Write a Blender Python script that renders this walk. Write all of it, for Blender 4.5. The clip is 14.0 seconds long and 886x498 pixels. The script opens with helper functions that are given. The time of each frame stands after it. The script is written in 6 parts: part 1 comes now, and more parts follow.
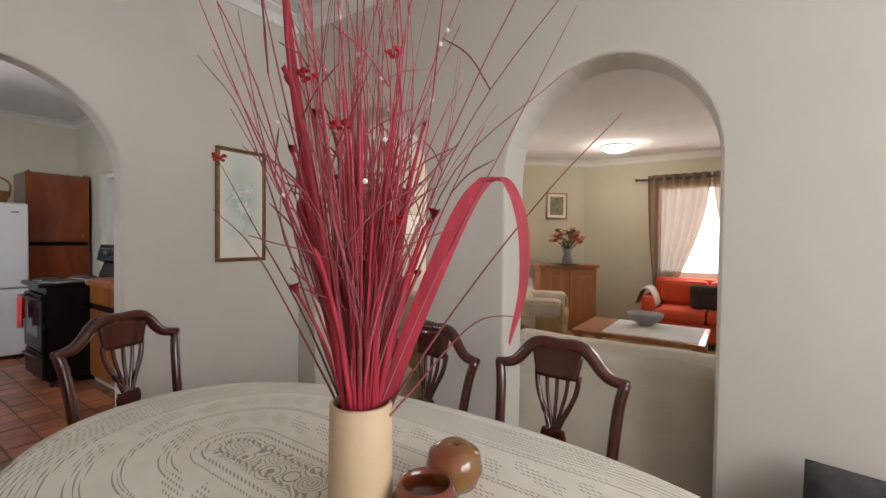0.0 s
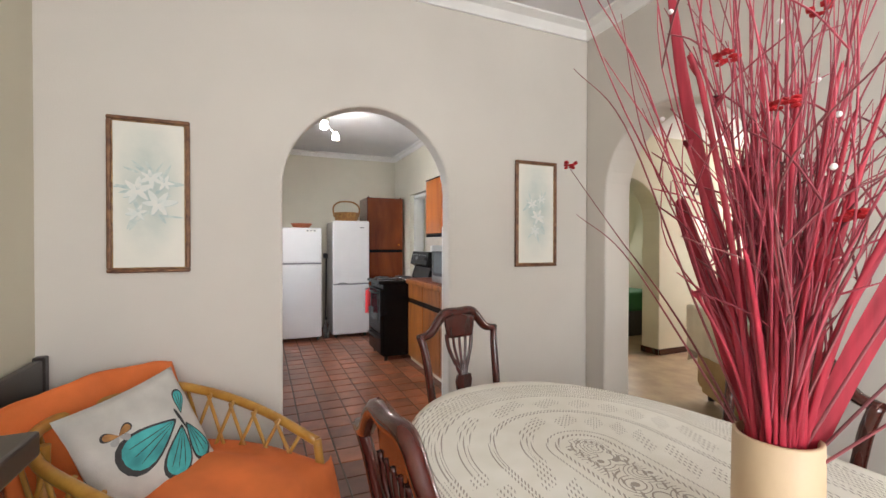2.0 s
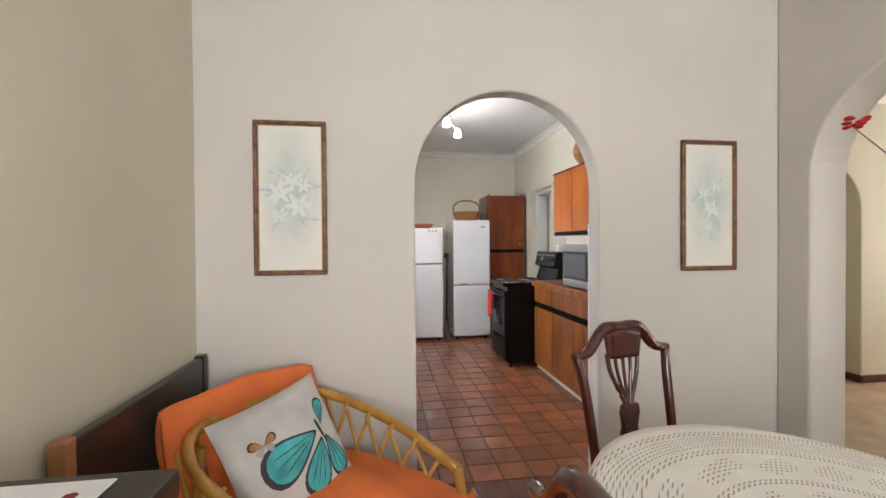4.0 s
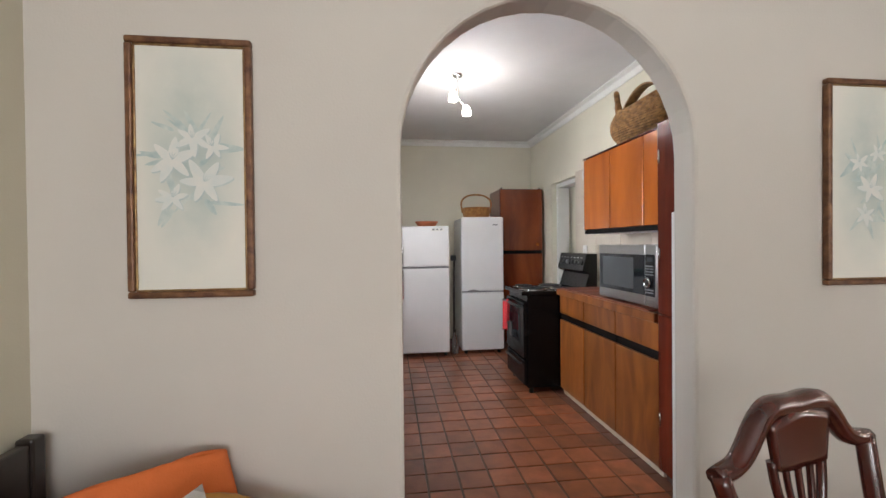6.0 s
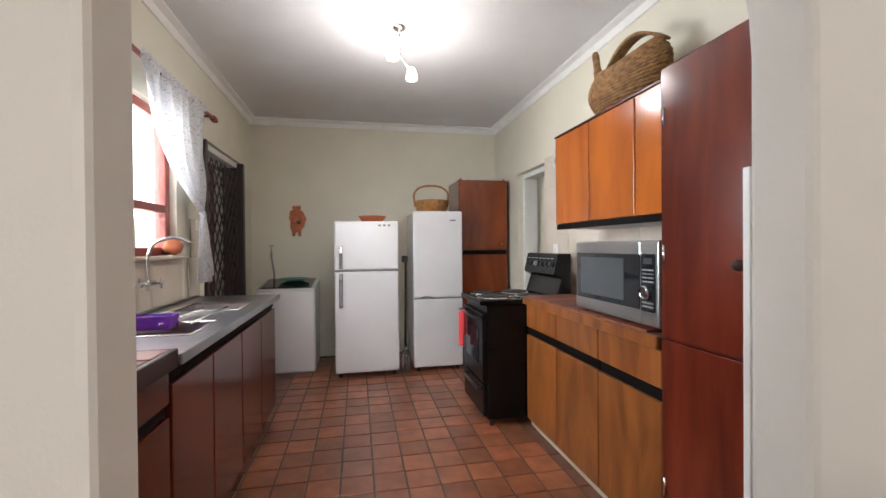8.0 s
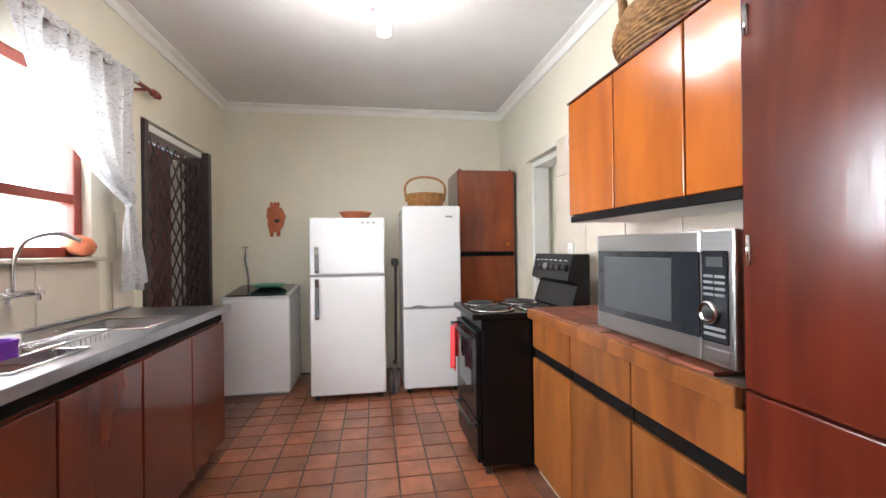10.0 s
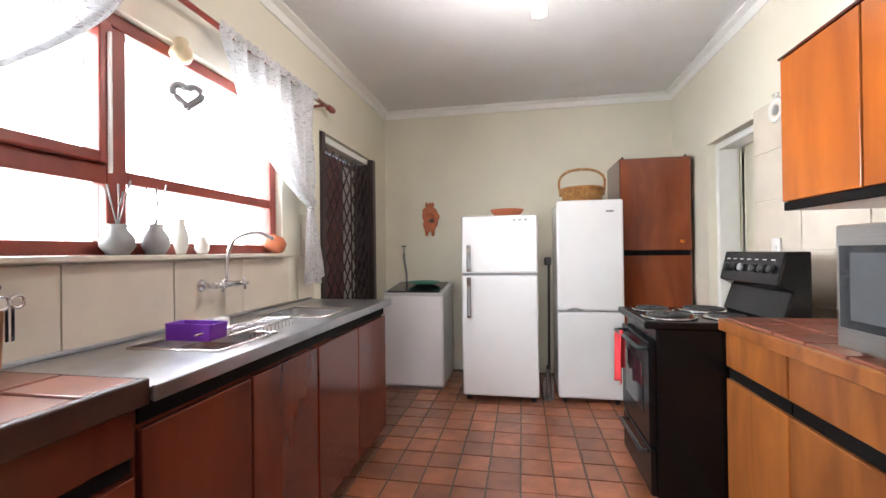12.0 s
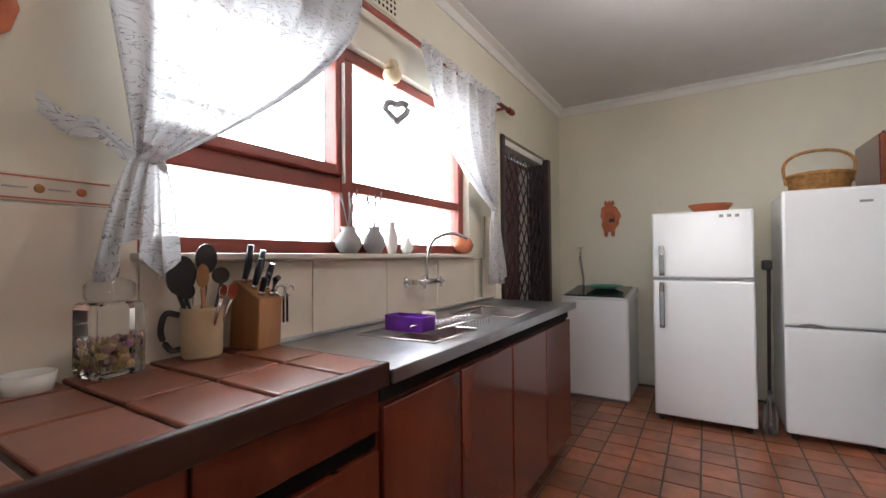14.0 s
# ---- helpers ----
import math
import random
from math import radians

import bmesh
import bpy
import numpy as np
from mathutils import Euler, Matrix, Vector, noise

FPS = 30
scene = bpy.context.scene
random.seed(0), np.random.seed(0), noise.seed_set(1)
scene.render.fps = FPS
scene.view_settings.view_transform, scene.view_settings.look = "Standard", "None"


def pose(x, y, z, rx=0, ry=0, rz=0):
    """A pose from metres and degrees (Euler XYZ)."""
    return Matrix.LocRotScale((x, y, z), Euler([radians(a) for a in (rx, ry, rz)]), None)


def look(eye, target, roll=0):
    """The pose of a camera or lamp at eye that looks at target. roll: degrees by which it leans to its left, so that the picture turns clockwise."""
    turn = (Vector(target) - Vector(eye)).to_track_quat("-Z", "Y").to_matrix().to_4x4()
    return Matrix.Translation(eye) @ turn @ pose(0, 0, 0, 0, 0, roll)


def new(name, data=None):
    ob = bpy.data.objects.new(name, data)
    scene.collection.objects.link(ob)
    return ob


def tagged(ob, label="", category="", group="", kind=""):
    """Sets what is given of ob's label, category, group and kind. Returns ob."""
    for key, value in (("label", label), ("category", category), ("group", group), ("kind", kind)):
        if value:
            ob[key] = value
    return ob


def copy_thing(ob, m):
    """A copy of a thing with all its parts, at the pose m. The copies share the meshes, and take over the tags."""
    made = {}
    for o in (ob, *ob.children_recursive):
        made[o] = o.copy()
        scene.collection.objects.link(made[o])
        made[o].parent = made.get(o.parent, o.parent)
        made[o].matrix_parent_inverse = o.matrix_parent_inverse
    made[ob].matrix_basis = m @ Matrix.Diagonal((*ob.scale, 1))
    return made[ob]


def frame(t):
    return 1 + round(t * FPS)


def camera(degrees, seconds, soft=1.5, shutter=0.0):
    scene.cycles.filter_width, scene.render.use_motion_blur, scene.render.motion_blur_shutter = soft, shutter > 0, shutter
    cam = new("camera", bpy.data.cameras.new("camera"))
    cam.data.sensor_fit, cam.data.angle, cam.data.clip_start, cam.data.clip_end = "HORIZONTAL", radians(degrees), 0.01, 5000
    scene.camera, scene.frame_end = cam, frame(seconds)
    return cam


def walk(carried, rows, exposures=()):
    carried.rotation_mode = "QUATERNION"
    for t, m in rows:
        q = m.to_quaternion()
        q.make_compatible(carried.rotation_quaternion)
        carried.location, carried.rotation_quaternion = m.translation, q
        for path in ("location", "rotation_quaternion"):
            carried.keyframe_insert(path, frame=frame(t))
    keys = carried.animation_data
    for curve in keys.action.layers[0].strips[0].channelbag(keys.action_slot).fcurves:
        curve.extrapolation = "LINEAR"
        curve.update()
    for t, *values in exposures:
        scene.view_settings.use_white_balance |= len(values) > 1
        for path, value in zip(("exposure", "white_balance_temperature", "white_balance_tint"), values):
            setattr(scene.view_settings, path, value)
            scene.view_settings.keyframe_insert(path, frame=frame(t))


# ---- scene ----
cam = camera(92.2, 14.0)
PATH = [
    (0, (0.115, 0.079, 1.286), (-1.018, 1.727, 1.239), 0.7),
    (0.5, (0.058, 0.034, 1.28), (-1.305, 1.495, 1.252), 0.5),
    (1, (0.004, -0.02, 1.275), (-1.565, 1.219, 1.246), 0.3),
    (1.5, (-0.03, -0.047, 1.279), (-1.754, 0.967, 1.253), 0.3),
    (2, (-0.057, -0.098, 1.276), (-1.897, 0.686, 1.255), 0.1),
    (2.5, (-0.075, -0.134, 1.276), (-1.988, 0.45, 1.256), -0.0),
    (3, (-0.119, -0.164, 1.277), (-2.077, 0.246, 1.258), -0.2),
    (5.5, (-0.863, -0.078, 1.29), (-2.848, 0.168, 1.266), -0.5),
    (6, (-1.065, -0.039, 1.283), (-3.049, 0.21, 1.262), -0.6),
    (6.5, (-1.252, 0.009, 1.28), (-3.232, 0.297, 1.261), -0.5),
    (7, (-1.431, 0.079, 1.269), (-3.397, 0.445, 1.25), -0.6),
    (7.5, (-1.599, 0.157, 1.274), (-3.562, 0.538, 1.251), -0.6),
    (8, (-1.758, 0.251, 1.257), (-3.719, 0.644, 1.24), -0.5),
    (8.2, (-1.825, 0.295, 1.246), (-3.786, 0.691, 1.248), -0.6),
    (10.5, (-2.414, 0.586, 1.224), (-4.399, 0.83, 1.215), -0.8),
    (11, (-2.455, 0.6, 1.218), (-4.455, 0.627, 1.216), -0.7),
    (11.5, (-2.472, 0.567, 1.209), (-4.465, 0.402, 1.217), -0.7),
    (12, (-2.468, 0.521, 1.208), (-4.434, 0.156, 1.221), -0.7),
    (12.5, (-2.464, 0.494, 1.203), (-4.385, -0.063, 1.222), -0.6),
    (13, (-2.47, 0.435, 1.202), (-4.332, -0.294, 1.226), -0.7),
    (13.5, (-2.462, 0.392, 1.192), (-4.25, -0.503, 1.226), -0.5),
    (14, (-2.45, 0.363, 1.193), (-4.154, -0.684, 1.23), -0.5),
]
EXPOSURES = [(0.0, -0.4), (0.7, -0.15), (1.5, 0.15), (3.0, 0.38), (5.5, 0.08), (6.5, 0.0), (8.0, 0.3), (9.2, 0.63), (10.5, 1.0), (11.0, 1.02), (12.0, 0.9), (12.5, 0.76), (13.0, 0.6), (14.0, 0.32)]
walk(cam, [(t, look(eye, target, roll)) for t, eye, target, roll in PATH], EXPOSURES)

# ---- world and light ----
world = bpy.data.worlds.new("sky")
world.use_nodes = True
scene.world = world
sky = world.node_tree.nodes.new("ShaderNodeTexSky")
sky.sky_type, sky.sun_disc, sky.sun_elevation, sky.sun_rotation = "NISHITA", False, radians(50), radians(200)
world.node_tree.links.new(sky.outputs[0], world.node_tree.nodes["Background"].inputs[0])
world.node_tree.nodes["Background"].inputs[1].default_value = 0.12


def window_light(name, eye, target, w, h, power, colour=(1, 0.97, 0.93)):
    data = bpy.data.lights.new(name, "AREA")
    data.shape, data.size, data.size_y, data.energy, data.color = "RECTANGLE", w, h, power, colour
    ob = new(name, data)
    ob.matrix_world = look(eye, target)
    return ob


def bulb(name, place, power, radius, colour):
    data = bpy.data.lights.new(name, "POINT")
    data.energy, data.shadow_soft_size, data.color = power, radius, colour
    ob = new(name, data)
    ob.location = place
    return ob


window_light("kitchen_window_light", (-3.95, -1.13, 1.68), (-3.95, 2, 1.25), 1.8, 0.85, 60, (0.86, 0.92, 1))
window_light("dining_window_light", (2.33, 0.45, 1.75), (-2, 0.45, 1.6), 2.1, 1.0, 62, (0.95, 0.96, 1))
window_light("living_window_light", (0.1, 6.88, 1.45), (0.0, 2, 1.0), 1.8, 1.2, 62, (1, 0.97, 0.94))
window_light("side_window_light", (-3.1, 6.12, 1.4), (-3.0, 2, 1.0), 0.7, 1.2, 66, (1, 0.97, 0.95))
# added fill lamp inside the next room, which has no window
window_light("games_room_fill_light", (-5.6, 5.2, 1.4), (-4.5, 3.0, 1.0), 0.7, 1.1, 18, (1, 0.97, 0.93))
bulb("kitchen_bulb", (-4.46, 0.48, 2.40), 8.5, 0.05, (1, 0.97, 0.96))
bulb("kitchen_bulb", (-4.62, 0.62, 2.34), 8.5, 0.05, (1, 0.97, 0.96))
bulb("living_bulb", (-1.19, 5.9, 2.30), 16, 0.08, (1, 0.9, 0.78))

# ---- materials ----


def material(name, colour, rough=0.5, metal=0.0, var=0.12, scale=5.0, bump=0.06, fine=90.0, stretch=(1, 1, 1), each=0.0, coat=0.0, spec=0.5, second=None, warp=0.0, alpha=1.0, see=0.0):
    m = bpy.data.materials.new(name)
    m.use_nodes = True
    t = m.node_tree
    n, link = t.nodes, t.links.new
    p = n["Principled BSDF"]
    p.inputs["Roughness"].default_value, p.inputs["Metallic"].default_value = rough, metal
    p.inputs["Coat Weight"].default_value, p.inputs["Coat Roughness"].default_value = coat, 0.12
    p.inputs["Specular IOR Level"].default_value = spec
    p.inputs["Alpha"].default_value, p.inputs["Transmission Weight"].default_value = alpha, see
    co, mp = n.new("ShaderNodeTexCoord"), n.new("ShaderNodeMapping")
    mp.inputs["Scale"].default_value = stretch
    link(co.outputs["Object"], mp.inputs[0])
    info = n.new("ShaderNodeObjectInfo")
    shift = n.new("ShaderNodeMath")
    shift.operation = "MULTIPLY"
    shift.inputs[1].default_value = 37 if each else 0
    link(info.outputs["Random"], shift.inputs[0])
    link(shift.outputs[0], mp.inputs["Location"])
    big, small = n.new("ShaderNodeTexNoise"), n.new("ShaderNodeTexNoise")
    big.inputs["Scale"].default_value, big.inputs["Detail"].default_value, big.inputs["Distortion"].default_value = scale, 5, warp
    small.inputs["Scale"].default_value, small.inputs["Detail"].default_value = fine, 3
    link(mp.outputs[0], big.inputs[0])
    link(mp.outputs[0], small.inputs[0])
    ramp = n.new("ShaderNodeValToRGB")
    dark = second or [c * (1 - var) for c in colour]
    light = colour if second else [min(1, c * (1 + var)) for c in colour]
    ramp.color_ramp.elements[0].color, ramp.color_ramp.elements[1].color = (*dark, 1), (*light, 1)
    ramp.color_ramp.elements[0].position, ramp.color_ramp.elements[1].position = 0.3, 0.7
    link(big.outputs["Fac"], ramp.inputs[0])
    last = ramp.outputs[0]
    if each:
        hsv, val = n.new("ShaderNodeHueSaturation"), n.new("ShaderNodeMapRange")
        val.inputs["To Min"].default_value, val.inputs["To Max"].default_value = 1 - each, 1 + each
        link(info.outputs["Random"], val.inputs[0])
        link(val.outputs[0], hsv.inputs["Value"])
        link(last, hsv.inputs["Color"])
        last = hsv.outputs[0]
    link(last, p.inputs["Base Color"])
    rr = n.new("ShaderNodeMapRange")
    rr.inputs["To Min"].default_value, rr.inputs["To Max"].default_value = max(0.02, rough * 0.93), min(1, rough * 1.07)
    link(small.outputs["Fac"], rr.inputs[0])
    link(rr.outputs[0], p.inputs["Roughness"])
    if bump:
        b = n.new("ShaderNodeBump")
        b.inputs["Strength"].default_value, b.inputs["Distance"].default_value = bump, 0.004
        link(small.outputs["Fac"], b.inputs["Height"])
        link(b.outputs[0], p.inputs["Normal"])
    return m


def glow(name, colour, strength):
    m = bpy.data.materials.new(name)
    m.use_nodes = True
    p = m.node_tree.nodes["Principled BSDF"]
    p.inputs["Base Color"].default_value = (*colour, 1)
    p.inputs["Emission Color"].default_value, p.inputs["Emission Strength"].default_value = (*colour, 1), strength
    return m


def sheer(name, colour, share, print_colour=None):
    """Thin cloth that lets light through, with a loose printed pattern."""
    m = bpy.data.materials.new(name)
    m.use_nodes = True
    n, link = m.node_tree.nodes, m.node_tree.links.new
    n.remove(n["Principled BSDF"])
    d, tr, cl = n.new("ShaderNodeBsdfDiffuse"), n.new("ShaderNodeBsdfTranslucent"), n.new("ShaderNodeBsdfTransparent")
    mix, mix2 = n.new("ShaderNodeMixShader"), n.new("ShaderNodeMixShader")
    mix.inputs[0].default_value, mix2.inputs[0].default_value = 0.19, share
    d.inputs[0].default_value = tr.inputs[0].default_value = (*colour, 1)
    if print_colour:
        co, w, r, c = n.new("ShaderNodeTexCoord"), n.new("ShaderNodeTexNoise"), n.new("ShaderNodeValToRGB"), n.new("ShaderNodeMapping")
        c.inputs["Scale"].default_value = (1, 1, 2.2)
        w.inputs["Scale"].default_value, w.inputs["Detail"].default_value, w.inputs["Distortion"].default_value = 9, 3, 2.5
        e = r.color_ramp.elements
        e[0].position, e[0].color = 0.484, (*colour, 1)
        e[1].position, e[1].color = 0.50, (*print_colour, 1)
        k = e.new(0.516)
        k.color = (*colour, 1)
        link(co.outputs["Object"], c.inputs[0])
        link(c.outputs[0], w.inputs[0])
        link(w.outputs["Fac"], r.inputs[0])
        link(r.outputs[0], d.inputs[0])
        link(r.outputs[0], tr.inputs[0])
    link(d.outputs[0], mix.inputs[1])
    link(tr.outputs[0], mix.inputs[2])
    link(mix.outputs[0], mix2.inputs[1])
    link(cl.outputs[0], mix2.inputs[2])
    link(mix2.outputs[0], n["Material Output"].inputs[0])
    return m


def lace(name):
    """Cream crochet lace: oval rings of small holes round a row of rosettes."""
    m = bpy.data.materials.new(name)
    m.use_nodes = True
    n, link = m.node_tree.nodes, m.node_tree.links.new
    p = n["Principled BSDF"]
    p.inputs["Roughness"].default_value = 0.85

    def f(op, a, b=None):
        k = n.new("ShaderNodeMath")
        k.operation = op
        for i, v in enumerate((a, b)):
            if v is None:
                continue
            if isinstance(v, (int, float)):
                k.inputs[i].default_value = v
            else:
                link(v, k.inputs[i])
        return k.outputs[0]

    co, sp = n.new("ShaderNodeTexCoord"), n.new("ShaderNodeSeparateXYZ")
    link(co.outputs["Object"], sp.inputs[0])
    x, y = sp.outputs[0], sp.outputs[1]
    ax = f("MAXIMUM", f("SUBTRACT", f("ABSOLUTE", x), 0.40), 0.0)
    r = f("SQRT", f("ADD", f("MULTIPLY", ax, ax), f("MULTIPLY", y, y)))
    along = f("ADD", f("MULTIPLY", f("ARCTAN2", y, ax), r), x)
    def band(lo, hi):
        return f("MULTIPLY", f("GREATER_THAN", r, lo), f("LESS_THAN", r, hi))

    def dots(at, half, pitch, share=0.1):
        """A ring of holes round the cloth."""
        return f("MULTIPLY", band(at - half, at + half), f("GREATER_THAN", f("SINE", f("MULTIPLY", along, 6.2832 / pitch)), share))

    def net(pitch, share):
        rows = f("GREATER_THAN", f("SINE", f("MULTIPLY", r, 6.2832 / pitch)), share)
        return f("MULTIPLY", rows, f("GREATER_THAN", f("SINE", f("MULTIPLY", along, 6.2832 / pitch)), share))

    def lozenges(lo, hi, wide):
        """Diamonds standing in a ring between two radii."""
        up = f("MULTIPLY", f("ABSOLUTE", f("SUBTRACT", r, (lo + hi) / 2)), 2 / (hi - lo))
        side = f("PINGPONG", f("DIVIDE", along, wide), 1.0)
        return f("LESS_THAN", f("ADD", up, side), 0.86)

    hole = f("MULTIPLY", net(0.0135, 0.15), lozenges(0.115, 0.225, 0.062))
    hole = f("MAXIMUM", hole, f("MULTIPLY", net(0.0135, 0.2), lozenges(0.255, 0.36, 0.075)))
    for at, half, pitch in ((0.036, 0.006, 0.026), (0.075, 0.005, 0.015), (0.100, 0.003, 0.011), (0.236, 0.004, 0.013), (0.247, 0.003, 0.013), (0.372, 0.004, 0.014), (0.385, 0.003, 0.014), (0.470, 0.004, 0.015), (0.482, 0.003, 0.015)):
        hole = f("MAXIMUM", hole, dots(at, half, pitch))
    outer = f("MULTIPLY", band(0.395, 0.462), f("GREATER_THAN", f("SINE", f("MULTIPLY", r, 6.2832 / 0.0115)), 0.25))
    hole = f("MAXIMUM", hole, f("MULTIPLY", outer, f("GREATER_THAN", f("SINE", f("MULTIPLY", along, 6.2832 / 0.010)), -0.2)))
    v = n.new("ShaderNodeTexVoronoi")
    v.inputs["Scale"].default_value = 15
    link(co.outputs["Object"], v.inputs[0])
    petals = f("GREATER_THAN", f("SINE", f("MULTIPLY", v.outputs["Distance"], 46.0)), 0.72)
    hole = f("MAXIMUM", hole, f("MULTIPLY", f("LESS_THAN", r, 0.055), petals))
    weave = f("MULTIPLY", f("SINE", f("MULTIPLY", r, 900.0)), f("SINE", f("MULTIPLY", along, 900.0)))
    noise_ = n.new("ShaderNodeTexNoise")
    noise_.inputs["Scale"].default_value = 14
    link(co.outputs["Object"], noise_.inputs[0])
    ramp = n.new("ShaderNodeValToRGB")
    ramp.color_ramp.elements[0].color, ramp.color_ramp.elements[1].color = (0.68, 0.64, 0.54, 1), (0.84, 0.81, 0.74, 1)
    link(noise_.outputs["Fac"], ramp.inputs[0])
    mix = n.new("ShaderNodeMix")
    mix.data_type = "RGBA"
    link(f("MULTIPLY", hole, 0.62), mix.inputs["Factor"])
    link(ramp.outputs[0], mix.inputs["A"])
    mix.inputs["B"].default_value = (0.14, 0.09, 0.06, 1)
    link(mix.outputs["Result"], p.inputs["Base Color"])
    b = n.new("ShaderNodeBump")
    b.inputs["Strength"].default_value, b.inputs["Distance"].default_value = 0.2, 0.002
    link(f("SUBTRACT", f("MULTIPLY", weave, 0.3), hole), b.inputs["Height"])
    link(b.outputs[0], p.inputs["Normal"])
    return m


GREY_WALL = material("dining_wall_paint", (0.61, 0.57, 0.515), 0.8, var=0.035, scale=2.0, bump=0.12, fine=160)
# grey paint again, with warm light bounced off the throw mixed into the colour
BOUNCE_TINT_WALL = material("side_wall_bounce_tint", (0.60, 0.565, 0.45), 0.8, var=0.035, scale=2.0, bump=0.12, fine=160)
CREAM_WALL = material("kitchen_wall_paint", (0.70, 0.66, 0.545), 0.75, var=0.04, scale=2.0, bump=0.12, fine=160)
LIVING_WALL = material("living_wall_paint", (0.60, 0.57, 0.45), 0.8, var=0.04, scale=2.0, bump=0.1, fine=160)
CEILING = material("ceiling_paint", (0.74, 0.73, 0.73), 0.85, var=0.03, scale=3, bump=0.05)
CORNICE = material("cornice_plaster", (0.80, 0.79, 0.76), 0.7, var=0.03)
WHITE_PAINT = material("white_frame_paint", (0.76, 0.75, 0.72), 0.45, var=0.04)
GROUT = material("dark_grout", (0.12, 0.085, 0.065), 0.9, var=0.25, scale=20, bump=0.3)
QUARRY = material("quarry_tile", (0.29, 0.098, 0.045), 0.34, var=0.28, scale=9, bump=0.14, fine=60, each=0.32, coat=0.3)
# darker tone for the tiles outside the middle of the kitchen floor
QUARRY_DARK = material("dark_quarry_tile", (0.17, 0.065, 0.038), 0.35, var=0.2, scale=9, bump=0.12, each=0.25, coat=0.2)
COUNTER_TILE = material("counter_tile", (0.22, 0.070, 0.042), 0.30, var=0.2, scale=8, bump=0.0, fine=24, each=0.14, coat=0.2)
SPLASH = material("beige_wall_tile", (0.66, 0.585, 0.49), 0.22, var=0.05, scale=6, bump=0.02, each=0.04)
STONE = material("tan_stone_floor", (0.42, 0.31, 0.19), 0.35, var=0.3, scale=5, second=(0.26, 0.17, 0.10), bump=0.05)
ORANGE_WOOD = material("orange_varnished_wood", (0.48, 0.125, 0.015), 0.22, scale=4, second=(0.30, 0.07, 0.012), stretch=(1.4, 1.4, 0.35), bump=0.02, fine=40, each=0.12, coat=0.35, warp=0.6)
HONEY_WOOD = material("honey_varnished_wood", (0.33, 0.112, 0.026), 0.3, scale=5, second=(0.15, 0.042, 0.011), stretch=(1.6, 1.6, 0.35), bump=0.03, fine=40, each=0.12, coat=0.25, warp=1.2)
RED_WOOD = material("red_brown_wood", (0.165, 0.033, 0.015), 0.24, scale=4, second=(0.075, 0.014, 0.008), stretch=(1.2, 1.2, 0.3), bump=0.0, fine=40, each=0.1, coat=0.3, warp=0.3)
TALL_WOOD = material("dark_red_gloss_wood", (0.17, 0.026, 0.012), 0.18, scale=4, second=(0.075, 0.012, 0.007), stretch=(2, 2, 0.3), bump=0.16, fine=26, coat=0.4, warp=0.4)
EDGE_WOOD = material("dark_edge_wood", (0.040, 0.013, 0.008), 0.45, stretch=(1, 4, 4), bump=0.05)
BLACK_GAP = material("black_groove", (0.006, 0.005, 0.005), 0.7, var=0.1, spec=0.1)
MAHOGANY = material("mahogany", (0.085, 0.015, 0.010), 0.22, scale=6, second=(0.04, 0.008, 0.006), stretch=(4, 4, 0.5), bump=0.04, coat=0.5)
DARK_WOOD = material("black_brown_wood", (0.025, 0.018, 0.015), 0.35, var=0.3, stretch=(1, 4, 4), coat=0.2)
PINE = material("honey_pine", (0.44, 0.19, 0.075), 0.4, scale=4, second=(0.32, 0.115, 0.04), stretch=(4, 4, 0.4), coat=0.2, warp=0.8)
STEEL = material("brushed_steel", (0.52, 0.515, 0.51), 0.28, 1.0, var=0.06, stretch=(1, 1, 30), bump=0.03)
SINK_STEEL = material("sink_steel", (0.42, 0.42, 0.44), 0.3, 1.0, var=0.12, scale=12, bump=0.04)
CHROME = material("chrome", (0.75, 0.75, 0.76), 0.08, 1.0, var=0.02, bump=0)
BLACK_ENAMEL = material("black_enamel", (0.006, 0.006, 0.007), 0.25, var=0.15, bump=0.0, spec=0.25)
BLACK_GLASS = material("black_glass", (0.02, 0.022, 0.026), 0.06, var=0.1, bump=0)
BLACK_PLASTIC = material("black_plastic", (0.02, 0.02, 0.021), 0.4, var=0.1)
GREY_PLASTIC = material("grey_plastic", (0.22, 0.22, 0.23), 0.4, var=0.08)
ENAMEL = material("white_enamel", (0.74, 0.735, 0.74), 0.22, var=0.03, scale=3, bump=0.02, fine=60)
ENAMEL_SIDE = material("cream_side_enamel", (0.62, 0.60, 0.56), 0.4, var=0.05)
CANE = material("yellow_cane", (0.55, 0.30, 0.055), 0.32, scale=14, second=(0.36, 0.16, 0.025), bump=0.08, coat=0.3)
WICKER = material("woven_wicker", (0.42, 0.22, 0.075), 0.6, scale=30, second=(0.15, 0.065, 0.02), bump=0.6, fine=70)
WICKER_SHADE = material("wicker_gap_shade", (0.13, 0.065, 0.025), 0.8, scale=30, second=(0.06, 0.03, 0.012), bump=0.5, fine=70)
WICKER_LIGHT = material("golden_wicker", (0.46, 0.235, 0.07), 0.6, scale=30, second=(0.26, 0.11, 0.03), bump=0.6, fine=80)
ORANGE_CLOTH = material("orange_throw", (0.74, 0.18, 0.045), 0.9, var=0.12, scale=7, bump=0.4, fine=220)
CUSHION_GREY = material("printed_cushion_linen", (0.52, 0.50, 0.46), 0.9, var=0.12, scale=10, bump=0.3, fine=260)
TEAL = material("teal_print", (0.06, 0.36, 0.36), 0.9, var=0.35, scale=14, bump=0.2, fine=200)
